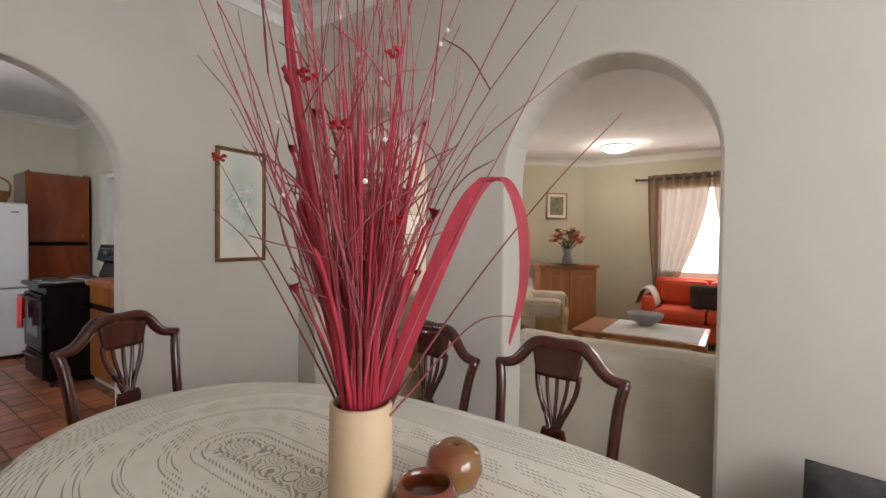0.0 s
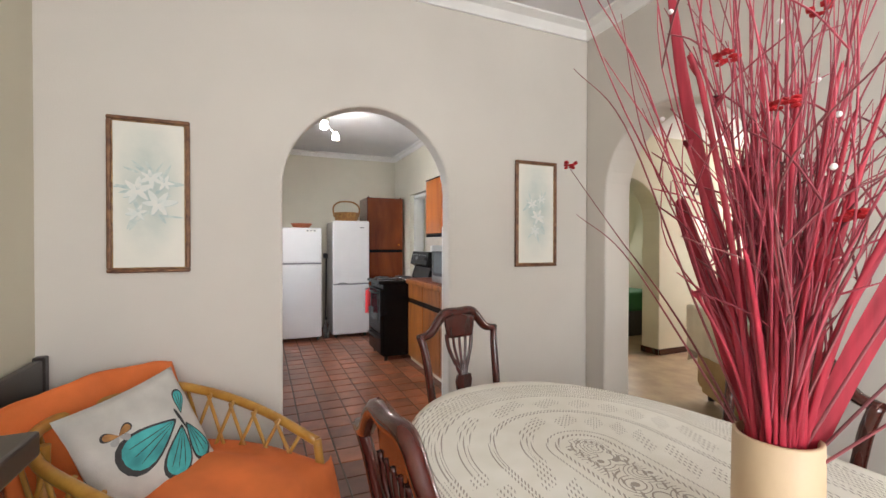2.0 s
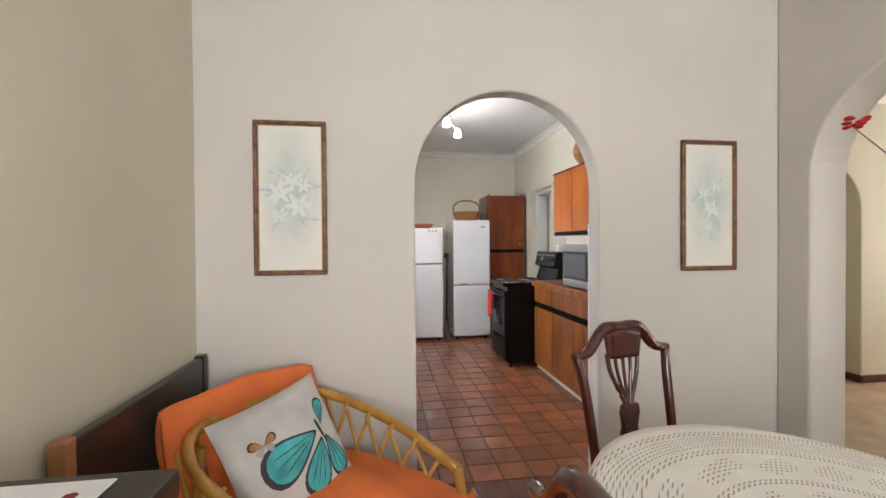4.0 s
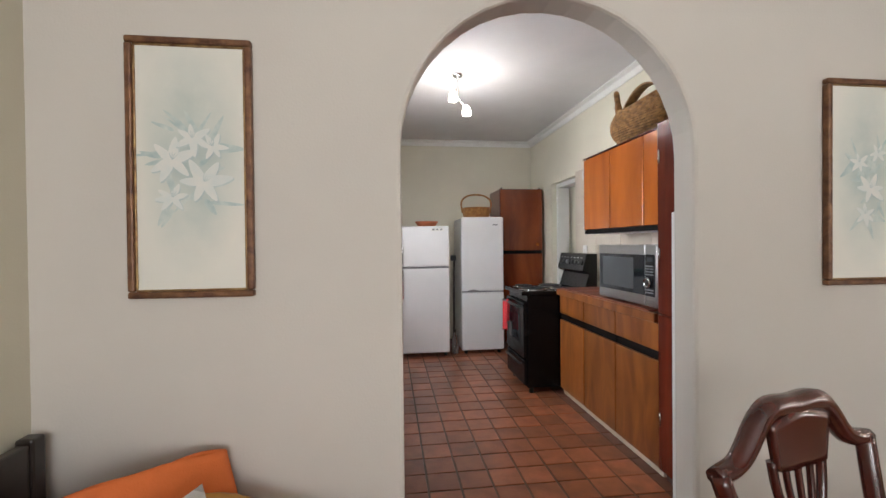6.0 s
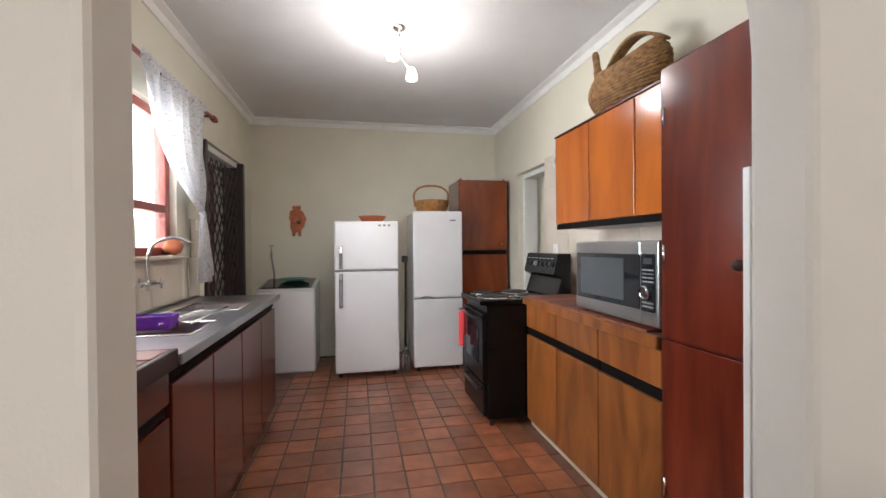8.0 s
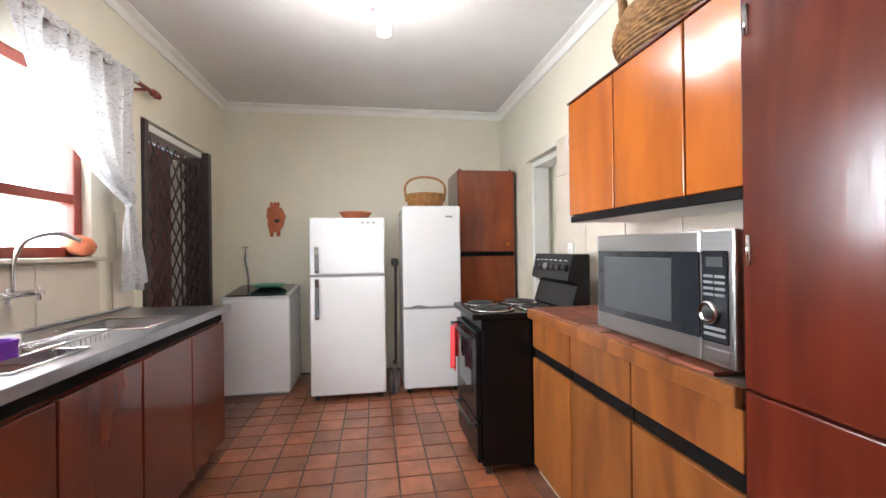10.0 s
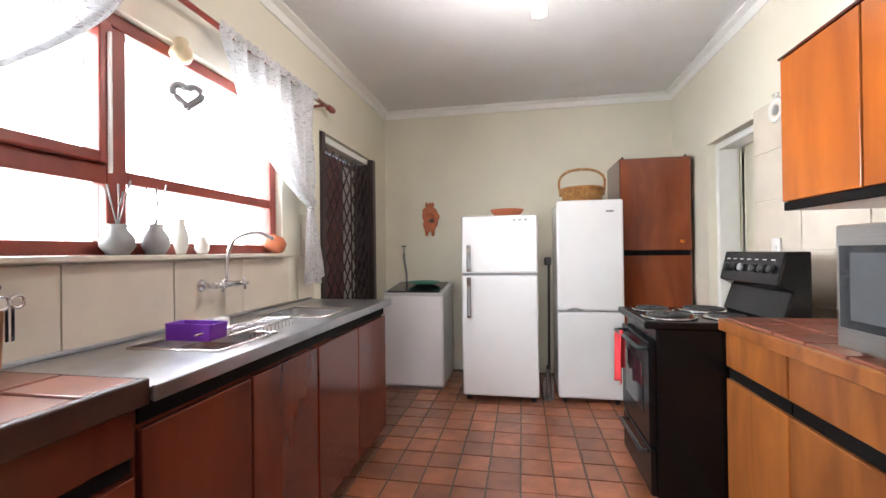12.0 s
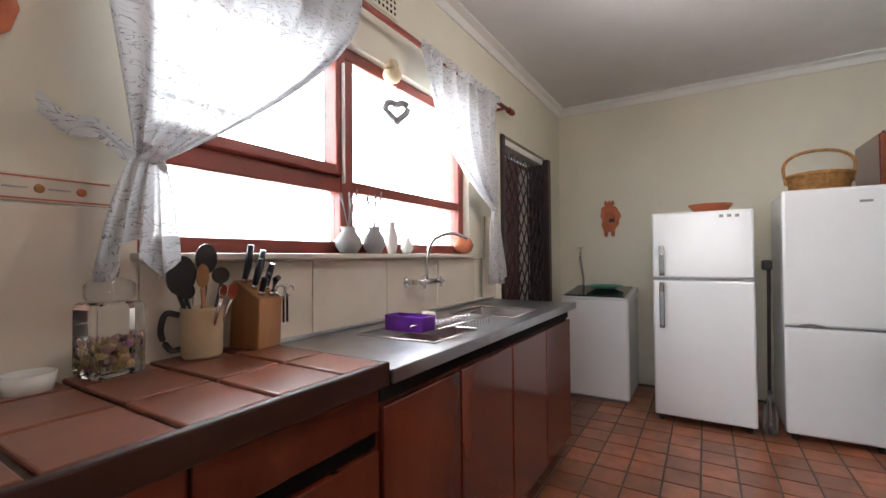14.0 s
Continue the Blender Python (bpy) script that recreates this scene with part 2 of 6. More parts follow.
PRINT_DARK = material("dark_print", (0.045, 0.042, 0.042), 0.9, var=0.3, scale=20, bump=0.1)
PRINT_GREY = material("grey_print", (0.36, 0.35, 0.34), 0.9, var=0.2, scale=20, bump=0.1)
PRINT_RED = material("dark_red_print", (0.16, 0.02, 0.02), 0.9, bump=0.1)
WHITE_CLOTH = material("white_cotton", (0.72, 0.71, 0.69), 0.9, var=0.06, scale=16, bump=0.3, fine=300)
CREAM_THROW = material("cream_throw", (0.66, 0.60, 0.50), 0.95, var=0.08, scale=6, bump=0.5, fine=200)
TAN_CLOTH = material("tan_upholstery", (0.40, 0.27, 0.13), 0.9, var=0.12, scale=8, bump=0.3)
RED_CLOTH = material("orange_red_upholstery", (0.62, 0.075, 0.03), 0.85, var=0.14, scale=6, bump=0.3)
GREEN_CLOTH = material("green_baize", (0.03, 0.12, 0.04), 0.95, var=0.2)
PINK_TOWEL = material("coral_towel", (0.74, 0.05, 0.06), 0.95, var=0.12, scale=30, bump=0.6, fine=240)
TWIG = material("dyed_red_twig", (0.45, 0.072, 0.105), 0.6, scale=18, second=(0.30, 0.035, 0.06), bump=0.1, each=0.35)
TWIG_DARK = material("bare_dark_twig", (0.26, 0.075, 0.085), 0.7, scale=18, bump=0.1, each=0.3)
RIBBON = material("red_palm_leaf", (0.53, 0.030, 0.062), 0.5, scale=8, second=(0.30, 0.016, 0.035), stretch=(8, 8, 0.5), bump=0.1)
FLOWER_RED = material("red_dried_flower", (0.50, 0.012, 0.02), 0.8, var=0.3, scale=40, bump=0.4)
CUPBOARD_WOOD = material("russet_varnished_wood", (0.27, 0.062, 0.018), 0.24, scale=4, second=(0.13, 0.025, 0.010), stretch=(1.2, 1.2, 0.3), bump=0.02, fine=40, coat=0.4, warp=0.6)
BEAD = material("clear_bead", (0.9, 0.88, 0.88), 0.05, var=0.02, bump=0)
VASE_CREAM = material("cream_stoneware", (0.68, 0.52, 0.34), 0.55, scale=5, second=(0.56, 0.40, 0.25), bump=0.08, warp=1.5)
POT_RED = material("lacquered_gourd_red", (0.24, 0.035, 0.02), 0.16, scale=6, second=(0.12, 0.03, 0.012), bump=0.03, coat=0.6)
POT_GREEN = material("lacquered_gourd_olive", (0.17, 0.13, 0.025), 0.18, scale=9, second=(0.26, 0.03, 0.02), bump=0.03, coat=0.6)
TERRACOTTA = material("terracotta", (0.46, 0.135, 0.06), 0.8, var=0.15, scale=12, bump=0.2)
FRAME_GOLD = material("antique_gilt_frame", (0.24, 0.115, 0.05), 0.4, 0.25, scale=34, second=(0.085, 0.03, 0.016), bump=0.5, fine=120)
PAPER = material("ivory_print_paper", (0.76, 0.735, 0.65), 0.6, scale=2.5, second=(0.70, 0.70, 0.63), bump=0.02)
LEAF_BLUE = material("watercolour_blue_green", (0.40, 0.51, 0.50), 0.7, scale=30, second=(0.66, 0.69, 0.63), bump=0)
PETAL_WHITE = material("watercolour_petal", (0.76, 0.745, 0.69), 0.7, scale=30, second=(0.66, 0.70, 0.67), bump=0)
DOOR_WOOD = material("dark_back_door_wood", (0.15, 0.05, 0.05), 0.4, scale=3, second=(0.11, 0.036, 0.036), stretch=(4, 4, 0.3), coat=0.2)
IRON = material("dark_brown_iron", (0.05, 0.035, 0.035), 0.45, 0.2, var=0.2)
WINDOW_RED = material("red_brown_window_paint", (0.25, 0.045, 0.03), 0.35, var=0.15, scale=10, bump=0.05)
PURPLE = material("purple_plastic", (0.17, 0.03, 0.40), 0.3, var=0.06, bump=0)
BEECH = material("beech_block", (0.42, 0.205, 0.085), 0.4, scale=6, second=(0.30, 0.13, 0.05), stretch=(4, 4, 0.5))
STONEWARE = material("cream_glazed_mug", (0.66, 0.54, 0.34), 0.3, var=0.08, bump=0.03)
STONEWARE_GREY = material("grey_stoneware", (0.30, 0.30, 0.30), 0.4, var=0.2)
WHITE_CHINA = material("white_china", (0.76, 0.74, 0.70), 0.15, var=0.03, bump=0)
SCREEN_GREY = material("dark_screen", (0.07, 0.075, 0.08), 0.25, var=0.08)
GLASS = material("clear_glass", (0.95, 0.97, 0.97), 0.03, var=0.01, bump=0, see=1.0)
PLASTIC_CLEAR = material("clear_plastic", (0.88, 0.9, 0.9), 0.08, var=0.02, bump=0, see=0.95)
SWEETS = material("coloured_sweets", (0.55, 0.42, 0.10), 0.4, scale=20, second=(0.20, 0.07, 0.22), bump=0.1, each=0.6)
CURTAIN = sheer("printed_cotton_curtain", (0.62, 0.62, 0.63), 0.04, (0.17, 0.15, 0.155))
VOILE = sheer("beige_voile", (0.24, 0.16, 0.11), 0.10)
PINK_VOILE = sheer("coral_curtain_cloth", (0.65, 0.18, 0.14), 0.05)
BULB = glow("lit_glass_shade", (1, 0.93, 0.82), 22)
DOME = glow("lit_dome_glass", (1, 0.88, 0.72), 9)
OUTSIDE = glow("bright_daylight_backdrop", (1, 0.99, 0.97), 2.6)
GREEN_BG = material("yellow_green_wall", (0.55, 0.52, 0.22), 0.8)
LACE = lace("cream_lace")

# ---- mesh helpers ----


def soft(bm, b, seg=2):
    if b > 0:
        bmesh.ops.bevel(bm, geom=bm.edges[:], offset=b, segments=seg, affect="EDGES", profile=0.5)
    return bm


def box(x0, x1, y0, y1, z0, z1, b=0.004):
    bm = bmesh.new()
    m = Matrix.Translation(((x0 + x1) / 2, (y0 + y1) / 2, (z0 + z1) / 2)) @ Matrix.Diagonal((abs(x1 - x0), abs(y1 - y0), abs(z1 - z0), 1))
    bmesh.ops.create_cube(bm, size=1, matrix=m)
    return soft(bm, b)


def lathe(profile, seg=28, cx=0, cy=0):
    """Turns (radius, height) pairs round the z axis."""
    bm = bmesh.new()
    rings = []
    for r, z in profile:
        rings.append([bm.verts.new((cx + r * math.cos(2 * math.pi * k / seg), cy + r * math.sin(2 * math.pi * k / seg), z)) for k in range(seg)])
    for a, b in zip(rings, rings[1:]):
        for k in range(seg):
            bm.faces.new((a[k], a[(k + 1) % seg], b[(k + 1) % seg], b[k])).smooth = True
    if profile[0][0] > 1e-4:
        bm.faces.new(rings[0][::-1])
    if profile[-1][0] > 1e-4:
        bm.faces.new(rings[-1])
    return bm


def tube(points, radii, n=8, bm=None):
    """A round bar along the points."""
    bm = bm or bmesh.new()
    points = [Vector(p) for p in points]
    if not isinstance(radii, (list, tuple)):
        radii = [radii] * len(points)
    rings = []
    for i, (p, r) in enumerate(zip(points, radii)):
        way = (points[min(i + 1, len(points) - 1)] - points[max(i - 1, 0)]).normalized()
        side = way.cross(Vector((0.13, 0.21, 1)) if abs(way.z) < 0.9 else Vector((1, 0.2, 0.1))).normalized()
        up = side.cross(way)
        rings.append([bm.verts.new(p + r * (math.cos(2 * math.pi * k / n) * side + math.sin(2 * math.pi * k / n) * up)) for k in range(n)])
    for a, b in zip(rings, rings[1:]):
        for k in range(n):
            bm.faces.new((a[k], a[(k + 1) % n], b[(k + 1) % n], b[k])).smooth = True
    bm.faces.new(rings[0][::-1])
    bm.faces.new(rings[-1])
    return bm


def spline(points, steps=6):
    """More points along a smooth line through the given ones."""
    p = [Vector(q) for q in points]
    p = [2 * p[0] - p[1]] + p + [2 * p[-1] - p[-2]]
    res = []
    for i in range(1, len(p) - 2):
        for k in range(steps):
            u = k / steps
            a, b, c, d = p[i - 1], p[i], p[i + 1], p[i + 2]
            res.append(0.5 * (2 * b + (c - a) * u + (2 * a - 5 * b + 4 * c - d) * u * u + (3 * b - 3 * c + d - a) * u ** 3))
    return res + [p[-2]]


def prism(outline, axis, a, b, bevel=0.0):
    """A flat outline (two coordinates) pulled from a to b along the axis 'x', 'y' or 'z'."""
    place = {"x": lambda u, v, w: (w, u, v), "y": lambda u, v, w: (u, w, v), "z": lambda u, v, w: (u, v, w)}[axis]
    bm = bmesh.new()
    first = [bm.verts.new(place(u, v, a)) for u, v in outline]
    last = [bm.verts.new(place(u, v, b)) for u, v in outline]
    bm.faces.new(first)
    bm.faces.new(last[::-1])
    k = len(outline)
    for i in range(k):
        bm.faces.new((first[i], last[i], last[(i + 1) % k], first[(i + 1) % k]))
    bmesh.ops.recalc_face_normals(bm, faces=bm.faces)
    if bevel:
        sharp = [e for e in bm.edges if len(e.link_faces) == 2 and e.calc_face_angle(0) > 0.9]
        bmesh.ops.bevel(bm, geom=sharp, offset=bevel, segments=2, affect="EDGES", profile=0.5)
    return bm


def grid(nu, nv, fn, thick=0.0):
    """A sheet of nu by nv cells; fn(u, v) with u and v from 0 to 1 gives the place."""
    bm = bmesh.new()
    rows = [[bm.verts.new(fn(i / nu, j / nv)) for i in range(nu + 1)] for j in range(nv + 1)]
    for j in range(nv):
        for i in range(nu):
            bm.faces.new((rows[j][i], rows[j][i + 1], rows[j + 1][i + 1], rows[j + 1][i])).smooth = True
    if thick:
        bmesh.ops.recalc_face_normals(bm, faces=bm.faces)
        bmesh.ops.solidify(bm, geom=bm.faces[:], thickness=thick)
    return bm


def mesh_of(name, bm, mat):
    me = bpy.data.meshes.new(name)
    bm.to_mesh(me)
    bm.free()
    me.materials.append(mat)
    return me


def part(name, bm, mat, parent=None, label=""):
    ob = new(name, mesh_of(name, bm, mat))
    if parent:
        ob.parent = parent
    return tagged(ob, label)


def thing(name, label, category, x=0, y=0, z=0, turn=0, group=""):
    ob = new(name)
    ob.empty_display_size = 0.1
    ob.matrix_basis = pose(x, y, z, 0, 0, turn)
    return tagged(ob, label, category, group)


def setting(name, bm, mat, label=""):
    return tagged(part(name, bm, mat), label, kind="structure")


# ---- setting: walls, floors, ceilings ----
KX0, KX1, KY0, KY1, KTOP = -6.80, -2.33, -0.90, 1.92, 2.68   # kitchen
WX = -2.23                                                    # dining face of the wall with the kitchen arch
DY0, DY1, DX1, DTOP = -0.92, 1.83, 2.3, 2.66                  # dining room
LTOP = 2.52                                                   # living room ceiling


def arch_notch(a, b, spring, top, steps=20):
    """The edge of an arched opening from its right foot to its left foot."""
    c, r = (a + b) / 2, (b - a) / 2
    pts = [(b, 0.0), (b, spring)]
    for k in range(1, steps):
        w = math.pi * k / steps
        pts.append((c + r * math.cos(w), spring + (top - spring) * math.sin(w)))
    return pts + [(a, spring), (a, 0.0)]


wall = [(DY0 - 0.2, 0), (DY0 - 0.2, 2.95), (DY1 + 0.25, 2.95), (DY1 + 0.25, 0)] + arch_notch(-0.005, 0.863, 1.55, 1.983)
setting("wall_kitchen_arch", prism(wall, "x", KX1, WX, 0.012), GREY_WALL, "warm grey painted plaster wall with an arched opening")
wall = [(WX, 0), (WX, 2.95), (DX1, 2.95), (DX1, 0)] + arch_notch(-0.75, 0.065, 1.58, 2.02) + arch_notch(-2.06, -1.20, 1.58, 2.02)
setting("wall_living_arches", prism(wall, "y", DY1, DY1 + 0.20, 0.012), GREY_WALL, "warm grey painted plaster wall with two arched openings")
setting("wall_dining_south", box(WX, DX1, DY0 - 0.2, DY0, 0, 2.95, 0), BOUNCE_TINT_WALL, "warm grey painted plaster wall, yellowish bounce light put into its colour")
# wall behind the walk, with the dining window
setting("wall_dining_east", box(DX1, DX1 + 0.15, DY0 - 0.2, DY1 + 0.2, 0, 0.7, 0), GREY_WALL, "plain plaster wall under a window")
setting("wall_dining_east_top", box(DX1, DX1 + 0.15, DY0 - 0.2, DY1 + 0.2, 2.3, 2.95, 0), GREY_WALL, "plain plaster wall over a window")
setting("wall_dining_east_side", box(DX1, DX1 + 0.15, DY0 - 0.2, -0.65, 0.7, 2.3, 0), GREY_WALL, "plain plaster wall beside a window")
setting("wall_dining_east_end", box(DX1, DX1 + 0.15, 1.55, DY1 + 0.2, 0.7, 2.3, 0), GREY_WALL, "plain plaster wall beside a window")
# kitchen walls
setting("wall_kitchen_far", box(KX0 - 0.15, KX0, KY0 - 0.3, KY1 + 0.3, 0, 2.95, 0), CREAM_WALL, "cream painted kitchen wall")
WIN0, WIN1, SILL, HEAD = -4.82, -2.98, 1.21, 2.10
DR0, DR1, DRTOP = -6.36, -5.31, 2.10
setting("wall_kitchen_window", box(WIN1, KX1, KY0 - 0.24, KY0, 0, 2.95, 0), CREAM_WALL, "cream painted kitchen wall")
setting("wall_kitchen_window_under", box(WIN0, WIN1, KY0 - 0.24, KY0, 0, SILL, 0), CREAM_WALL, "cream painted wall under the window")
setting("wall_kitchen_window_over", box(WIN0, WIN1, KY0 - 0.24, KY0, HEAD, 2.95, 0), CREAM_WALL, "cream painted wall over the window")
setting("wall_kitchen_pier", box(DR1, WIN0, KY0 - 0.24, KY0, 0, 2.95, 0), CREAM_WALL, "cream painted pier between window and door")
setting("wall_kitchen_door_over", box(DR0, DR1, KY0 - 0.24, KY0, DRTOP, 2.95, 0), CREAM_WALL, "cream painted wall over the back door")
setting("wall_kitchen_corner", box(KX0, DR0, KY0 - 0.24, KY0, 0, 2.95, 0), CREAM_WALL, "cream painted kitchen wall")
PD0, PD1, PDTOP = -6.04, -5.33, 2.0
setting("wall_kitchen_right", box(PD1, KX1, KY1, KY1 + 0.2, 0, 2.95, 0), CREAM_WALL, "cream painted kitchen wall")
setting("wall_kitchen_right_over", box(PD0, PD1, KY1, KY1 + 0.2, PDTOP, 2.95, 0), CREAM_WALL, "cream painted wall over an inner doorway")
setting("wall_kitchen_right_end", box(KX0, PD0, KY1, KY1 + 0.2, 0, 2.95, 0), CREAM_WALL, "cream painted kitchen wall")
setting("ceiling_kitchen", box(KX0, KX1, KY0, KY1, KTOP, KTOP + 0.1, 0), CEILING, "white kitchen ceiling")
setting("ceiling_dining", box(WX, DX1, DY0, DY1, DTOP, DTOP + 0.1, 0), CEILING, "white dining room ceiling")


def cornice(name, p, q, z, inward, size=0.07):
    """A coved plaster moulding from p to q at the ceiling's height z; inward: the unit step away from the wall."""
    prof = [(0, 0), (0, -size * 1.15), (0.012, -size * 1.15), (0.016, -size * 0.95), (size * 0.45, -size * 0.42), (size * 0.95, -0.016), (size * 1.15, -0.012), (size * 1.15, 0)]
    bm = bmesh.new()
    ends = []
    for e in (p, q):
        ends.append([bm.verts.new((e[0] + inward[0] * u, e[1] + inward[1] * u, z + v)) for u, v in prof])
    k = len(prof)
    for i in range(k):
        bm.faces.new((ends[0][i], ends[1][i], ends[1][(i + 1) % k], ends[0][(i + 1) % k]))
    bm.faces.new(ends[0])
    bm.faces.new(ends[1][::-1])
    bmesh.ops.recalc_face_normals(bm, faces=bm.faces)
    return setting(name, bm, CORNICE, "white coved plaster cornice")


cornice("trim_cornice_1", (WX, DY0), (WX, DY1), DTOP, (1, 0))
cornice("trim_cornice_2", (WX, DY1), (DX1, DY1), DTOP, (0, -1))
cornice("trim_cornice_3", (WX, DY0), (DX1, DY0), DTOP, (0, 1))
cornice("trim_cornice_4", (KX0, KY0), (KX0, KY1), KTOP, (1, 0), 0.06)
cornice("trim_cornice_5", (KX0, KY0), (KX1, KY0), KTOP, (0, 1), 0.06)
cornice("trim_cornice_6", (KX0, KY1), (KX1, KY1), KTOP, (0, -1), 0.06)
setting("floor", box(KX0 - 0.2, DX1 + 0.2, KY0 - 0.3, DY1 + 0.1, -0.12, -0.006, 0), GROUT, "dark grout bed under quarry tiles")

# living room beyond the side arches
setting("floor_living", box(-8.0, 4.2, DY1 + 0.1, 8.0, -0.12, -0.002, 0), STONE, "tan mottled stone tile floor")
setting("wall_living_far", box(-1.85, -0.85, 6.9, 7.1, 0, 2.9, 0), LIVING_WALL, "olive cream painted living room wall")
setting("wall_living_far_under", box(-0.85, 1.2, 6.9, 7.1, 0, 0.8, 0), LIVING_WALL, "olive cream wall under the window")
setting("wall_living_far_over", box(-0.85, 1.2, 6.9, 7.1, 2.1, 2.9, 0), LIVING_WALL, "olive cream wall over the window")
setting("wall_living_far_end", box(1.2, 4.2, 6.9, 7.1, 0, 2.9, 0), LIVING_WALL, "olive cream painted living room wall")
setting("wall_living_east", box(4.0, 4.2, DY1 + 0.2, 6.9, 0, 2.9, 0), LIVING_WALL, "olive cream painted living room wall")
setting("wall_living_splay", prism([(-1.85, 6.9), (-2.6, 6.15), (-2.6, 6.35), (-1.85, 7.1)], "z", 0, 2.9), LIVING_WALL, "splayed olive cream corner wall")
setting("wall_living_back", box(-2.72, -2.6, 6.15, 6.35, 0, 2.9, 0), LIVING_WALL, "olive cream painted living room wall")
setting("wall_living_back_under", box(-3.45, -2.72, 6.15, 6.35, 0, 0.75, 0), LIVING_WALL, "olive cream wall under a window")
setting("wall_living_back_over", box(-3.45, -2.72, 6.15, 6.35, 2.1, 2.9, 0), LIVING_WALL, "olive cream wall over a window")
wall = [(2.03, 0), (2.03, 2.9), (6.35, 2.9), (6.35, 0)] + arch_notch(3.15, 4.12, 1.55, 2.02)
setting("wall_hall_arch", prism(wall, "x", -3.84, -3.60, 0.012), LIVING_WALL, "cream wall with an arched opening to the next room")
setting("baseboard_hall", box(-3.6, -3.585, 4.12, 6.15, 0, 0.07, 0.003), MAHOGANY, "dark red skirting")
setting("baseboard_hall_reveal", box(-3.84, -3.6, 4.105, 4.12, 0, 0.07, 0.003), MAHOGANY, "dark red skirting")
setting("ceiling_living", box(-8.0, 4.2, DY1 + 0.2, 7.1, LTOP, LTOP + 0.1, 0), CEILING, "white living room ceiling")
cornice("trim_cornice_7", (-1.85, 6.9), (4.0, 6.9), LTOP, (0, -1))
cornice("trim_cornice_8", (-2.6, 6.15), (-1.85, 6.9), LTOP, (0.707, -0.707))
setting("wall_games_room_far", box(-6.2, -6.0, 2.0, 6.0, 0, 2.9, 0), LIVING_WALL, "olive cream wall of the next room")
setting("wall_games_room_side", box(-6.0, -3.84, 5.4, 5.6, 0, 2.9, 0), LIVING_WALL, "olive cream wall of the next room")
setting("wall_games_room_near", box(-8.0, -3.84, 2.13, 2.25, 0, 2.9, 0), LIVING_WALL, "olive cream wall of the next room")
setting("wall_beyond_doorway", box(-8.0, -4.2, 2.75, 2.85, 0, 2.9, 0), GREEN_BG, "yellow-green painted wall beyond the inner doorway")

# daylight outside the windows
for nm, b in (("backdrop_kitchen", box(-8, 1, -3.0, -2.95, -1, 4.5, 0)), ("backdrop_living", box(-3, 4, 8.2, 8.25, -1, 4.5, 0)), ("backdrop_side", box(-4.6, -1.9, 7.3, 7.35, -1, 4, 0)), ("backdrop_dining", box(4.0, 4.05, -3, 1.7, -1, 4.5, 0))):
    setting(nm, b, OUTSIDE, "overexposed bright daylight outside")

# ---- kitchen ----


def shared(name, mesh, parent, place):
    ob = new(name, mesh)
    ob.parent = parent
    ob.location = place
    return ob


# window
win = tagged(new("window_1"), "red-brown painted timber kitchen window with a transom", kind="structure")
WY0, WY1 = KY0 - 0.11, KY0 - 0.04
for nm, b in (("frame_bottom", (WIN0, WIN1, SILL, SILL + 0.05)), ("frame_top", (WIN0, WIN1, HEAD - 0.055, HEAD)), ("frame_side", (WIN0, WIN0 + 0.06, SILL + 0.05, HEAD - 0.055)), ("frame_side", (WIN1 - 0.06, WIN1, SILL + 0.05, HEAD - 0.055)), ("mullion", (-3.83, -3.75, SILL + 0.05, HEAD - 0.055)), ("transom", (WIN0 + 0.06, -3.83, 1.475, 1.525)), ("transom", (-3.75, WIN1 - 0.06, 1.465, 1.535))):
    part(nm, box(b[0], b[1], WY0, WY1, b[2], b[3], 0.006), WINDOW_RED, win)
for nm, b in (("sash_side", (-3.75, -3.70, 1.535, HEAD - 0.055)), ("sash_top", (-3.70, -3.04, HEAD - 0.1, HEAD - 0.055)), ("sash_bottom", (-3.70, -3.04, 1.535, 1.575))):
    part(nm, box(b[0], b[1], WY0 + 0.02, WY1 + 0.03, b[2], b[3], 0.006), WINDOW_RED, win)
for k in range(5):
    part("burglar_bar", tube([(-3.74, WY0 - 0.03, 1.60 + 0.1 * k), (WIN1 - 0.05, WY0 - 0.03, 1.60 + 0.1 * k)], 0.005, 6), WHITE_PAINT, win, "thin white bar")
part("stay", box(-3.735, -3.727, WY1 + 0.03, WY1 + 0.045, 1.50, 2.0, 0.002), WHITE_PAINT, win)
for a, b, c, d in ((WIN0 + 0.06, -3.83, SILL + 0.05, 1.475), (WIN0 + 0.06, -3.83, 1.525, HEAD - 0.055), (-3.75, WIN1 - 0.06, SILL + 0.05, 1.465), (-3.70, -3.04, 1.575, HEAD - 0.1)):
    ob = part("pane", box(a, b, WY0 + 0.03, WY0 + 0.034, c, d, 0), GLASS, win)
    ob.visible_shadow = False
part("window_sill", box(WIN0 - 0.02, WIN1 + 0.02, KY0 - 0.035, KY0 + 0.06, SILL - 0.02, SILL, 0.004), SPLASH, win, "beige tiled sill")

# curtain rod
rod = thing("curtain_rod", "red-brown wooden curtain pole with turned finials", "curtain rod")
part("pole", tube([(-5.30, KY0 + 0.07, 2.25), (-2.75, KY0 + 0.07, 2.25)], 0.014, 12), WINDOW_RED, rod)
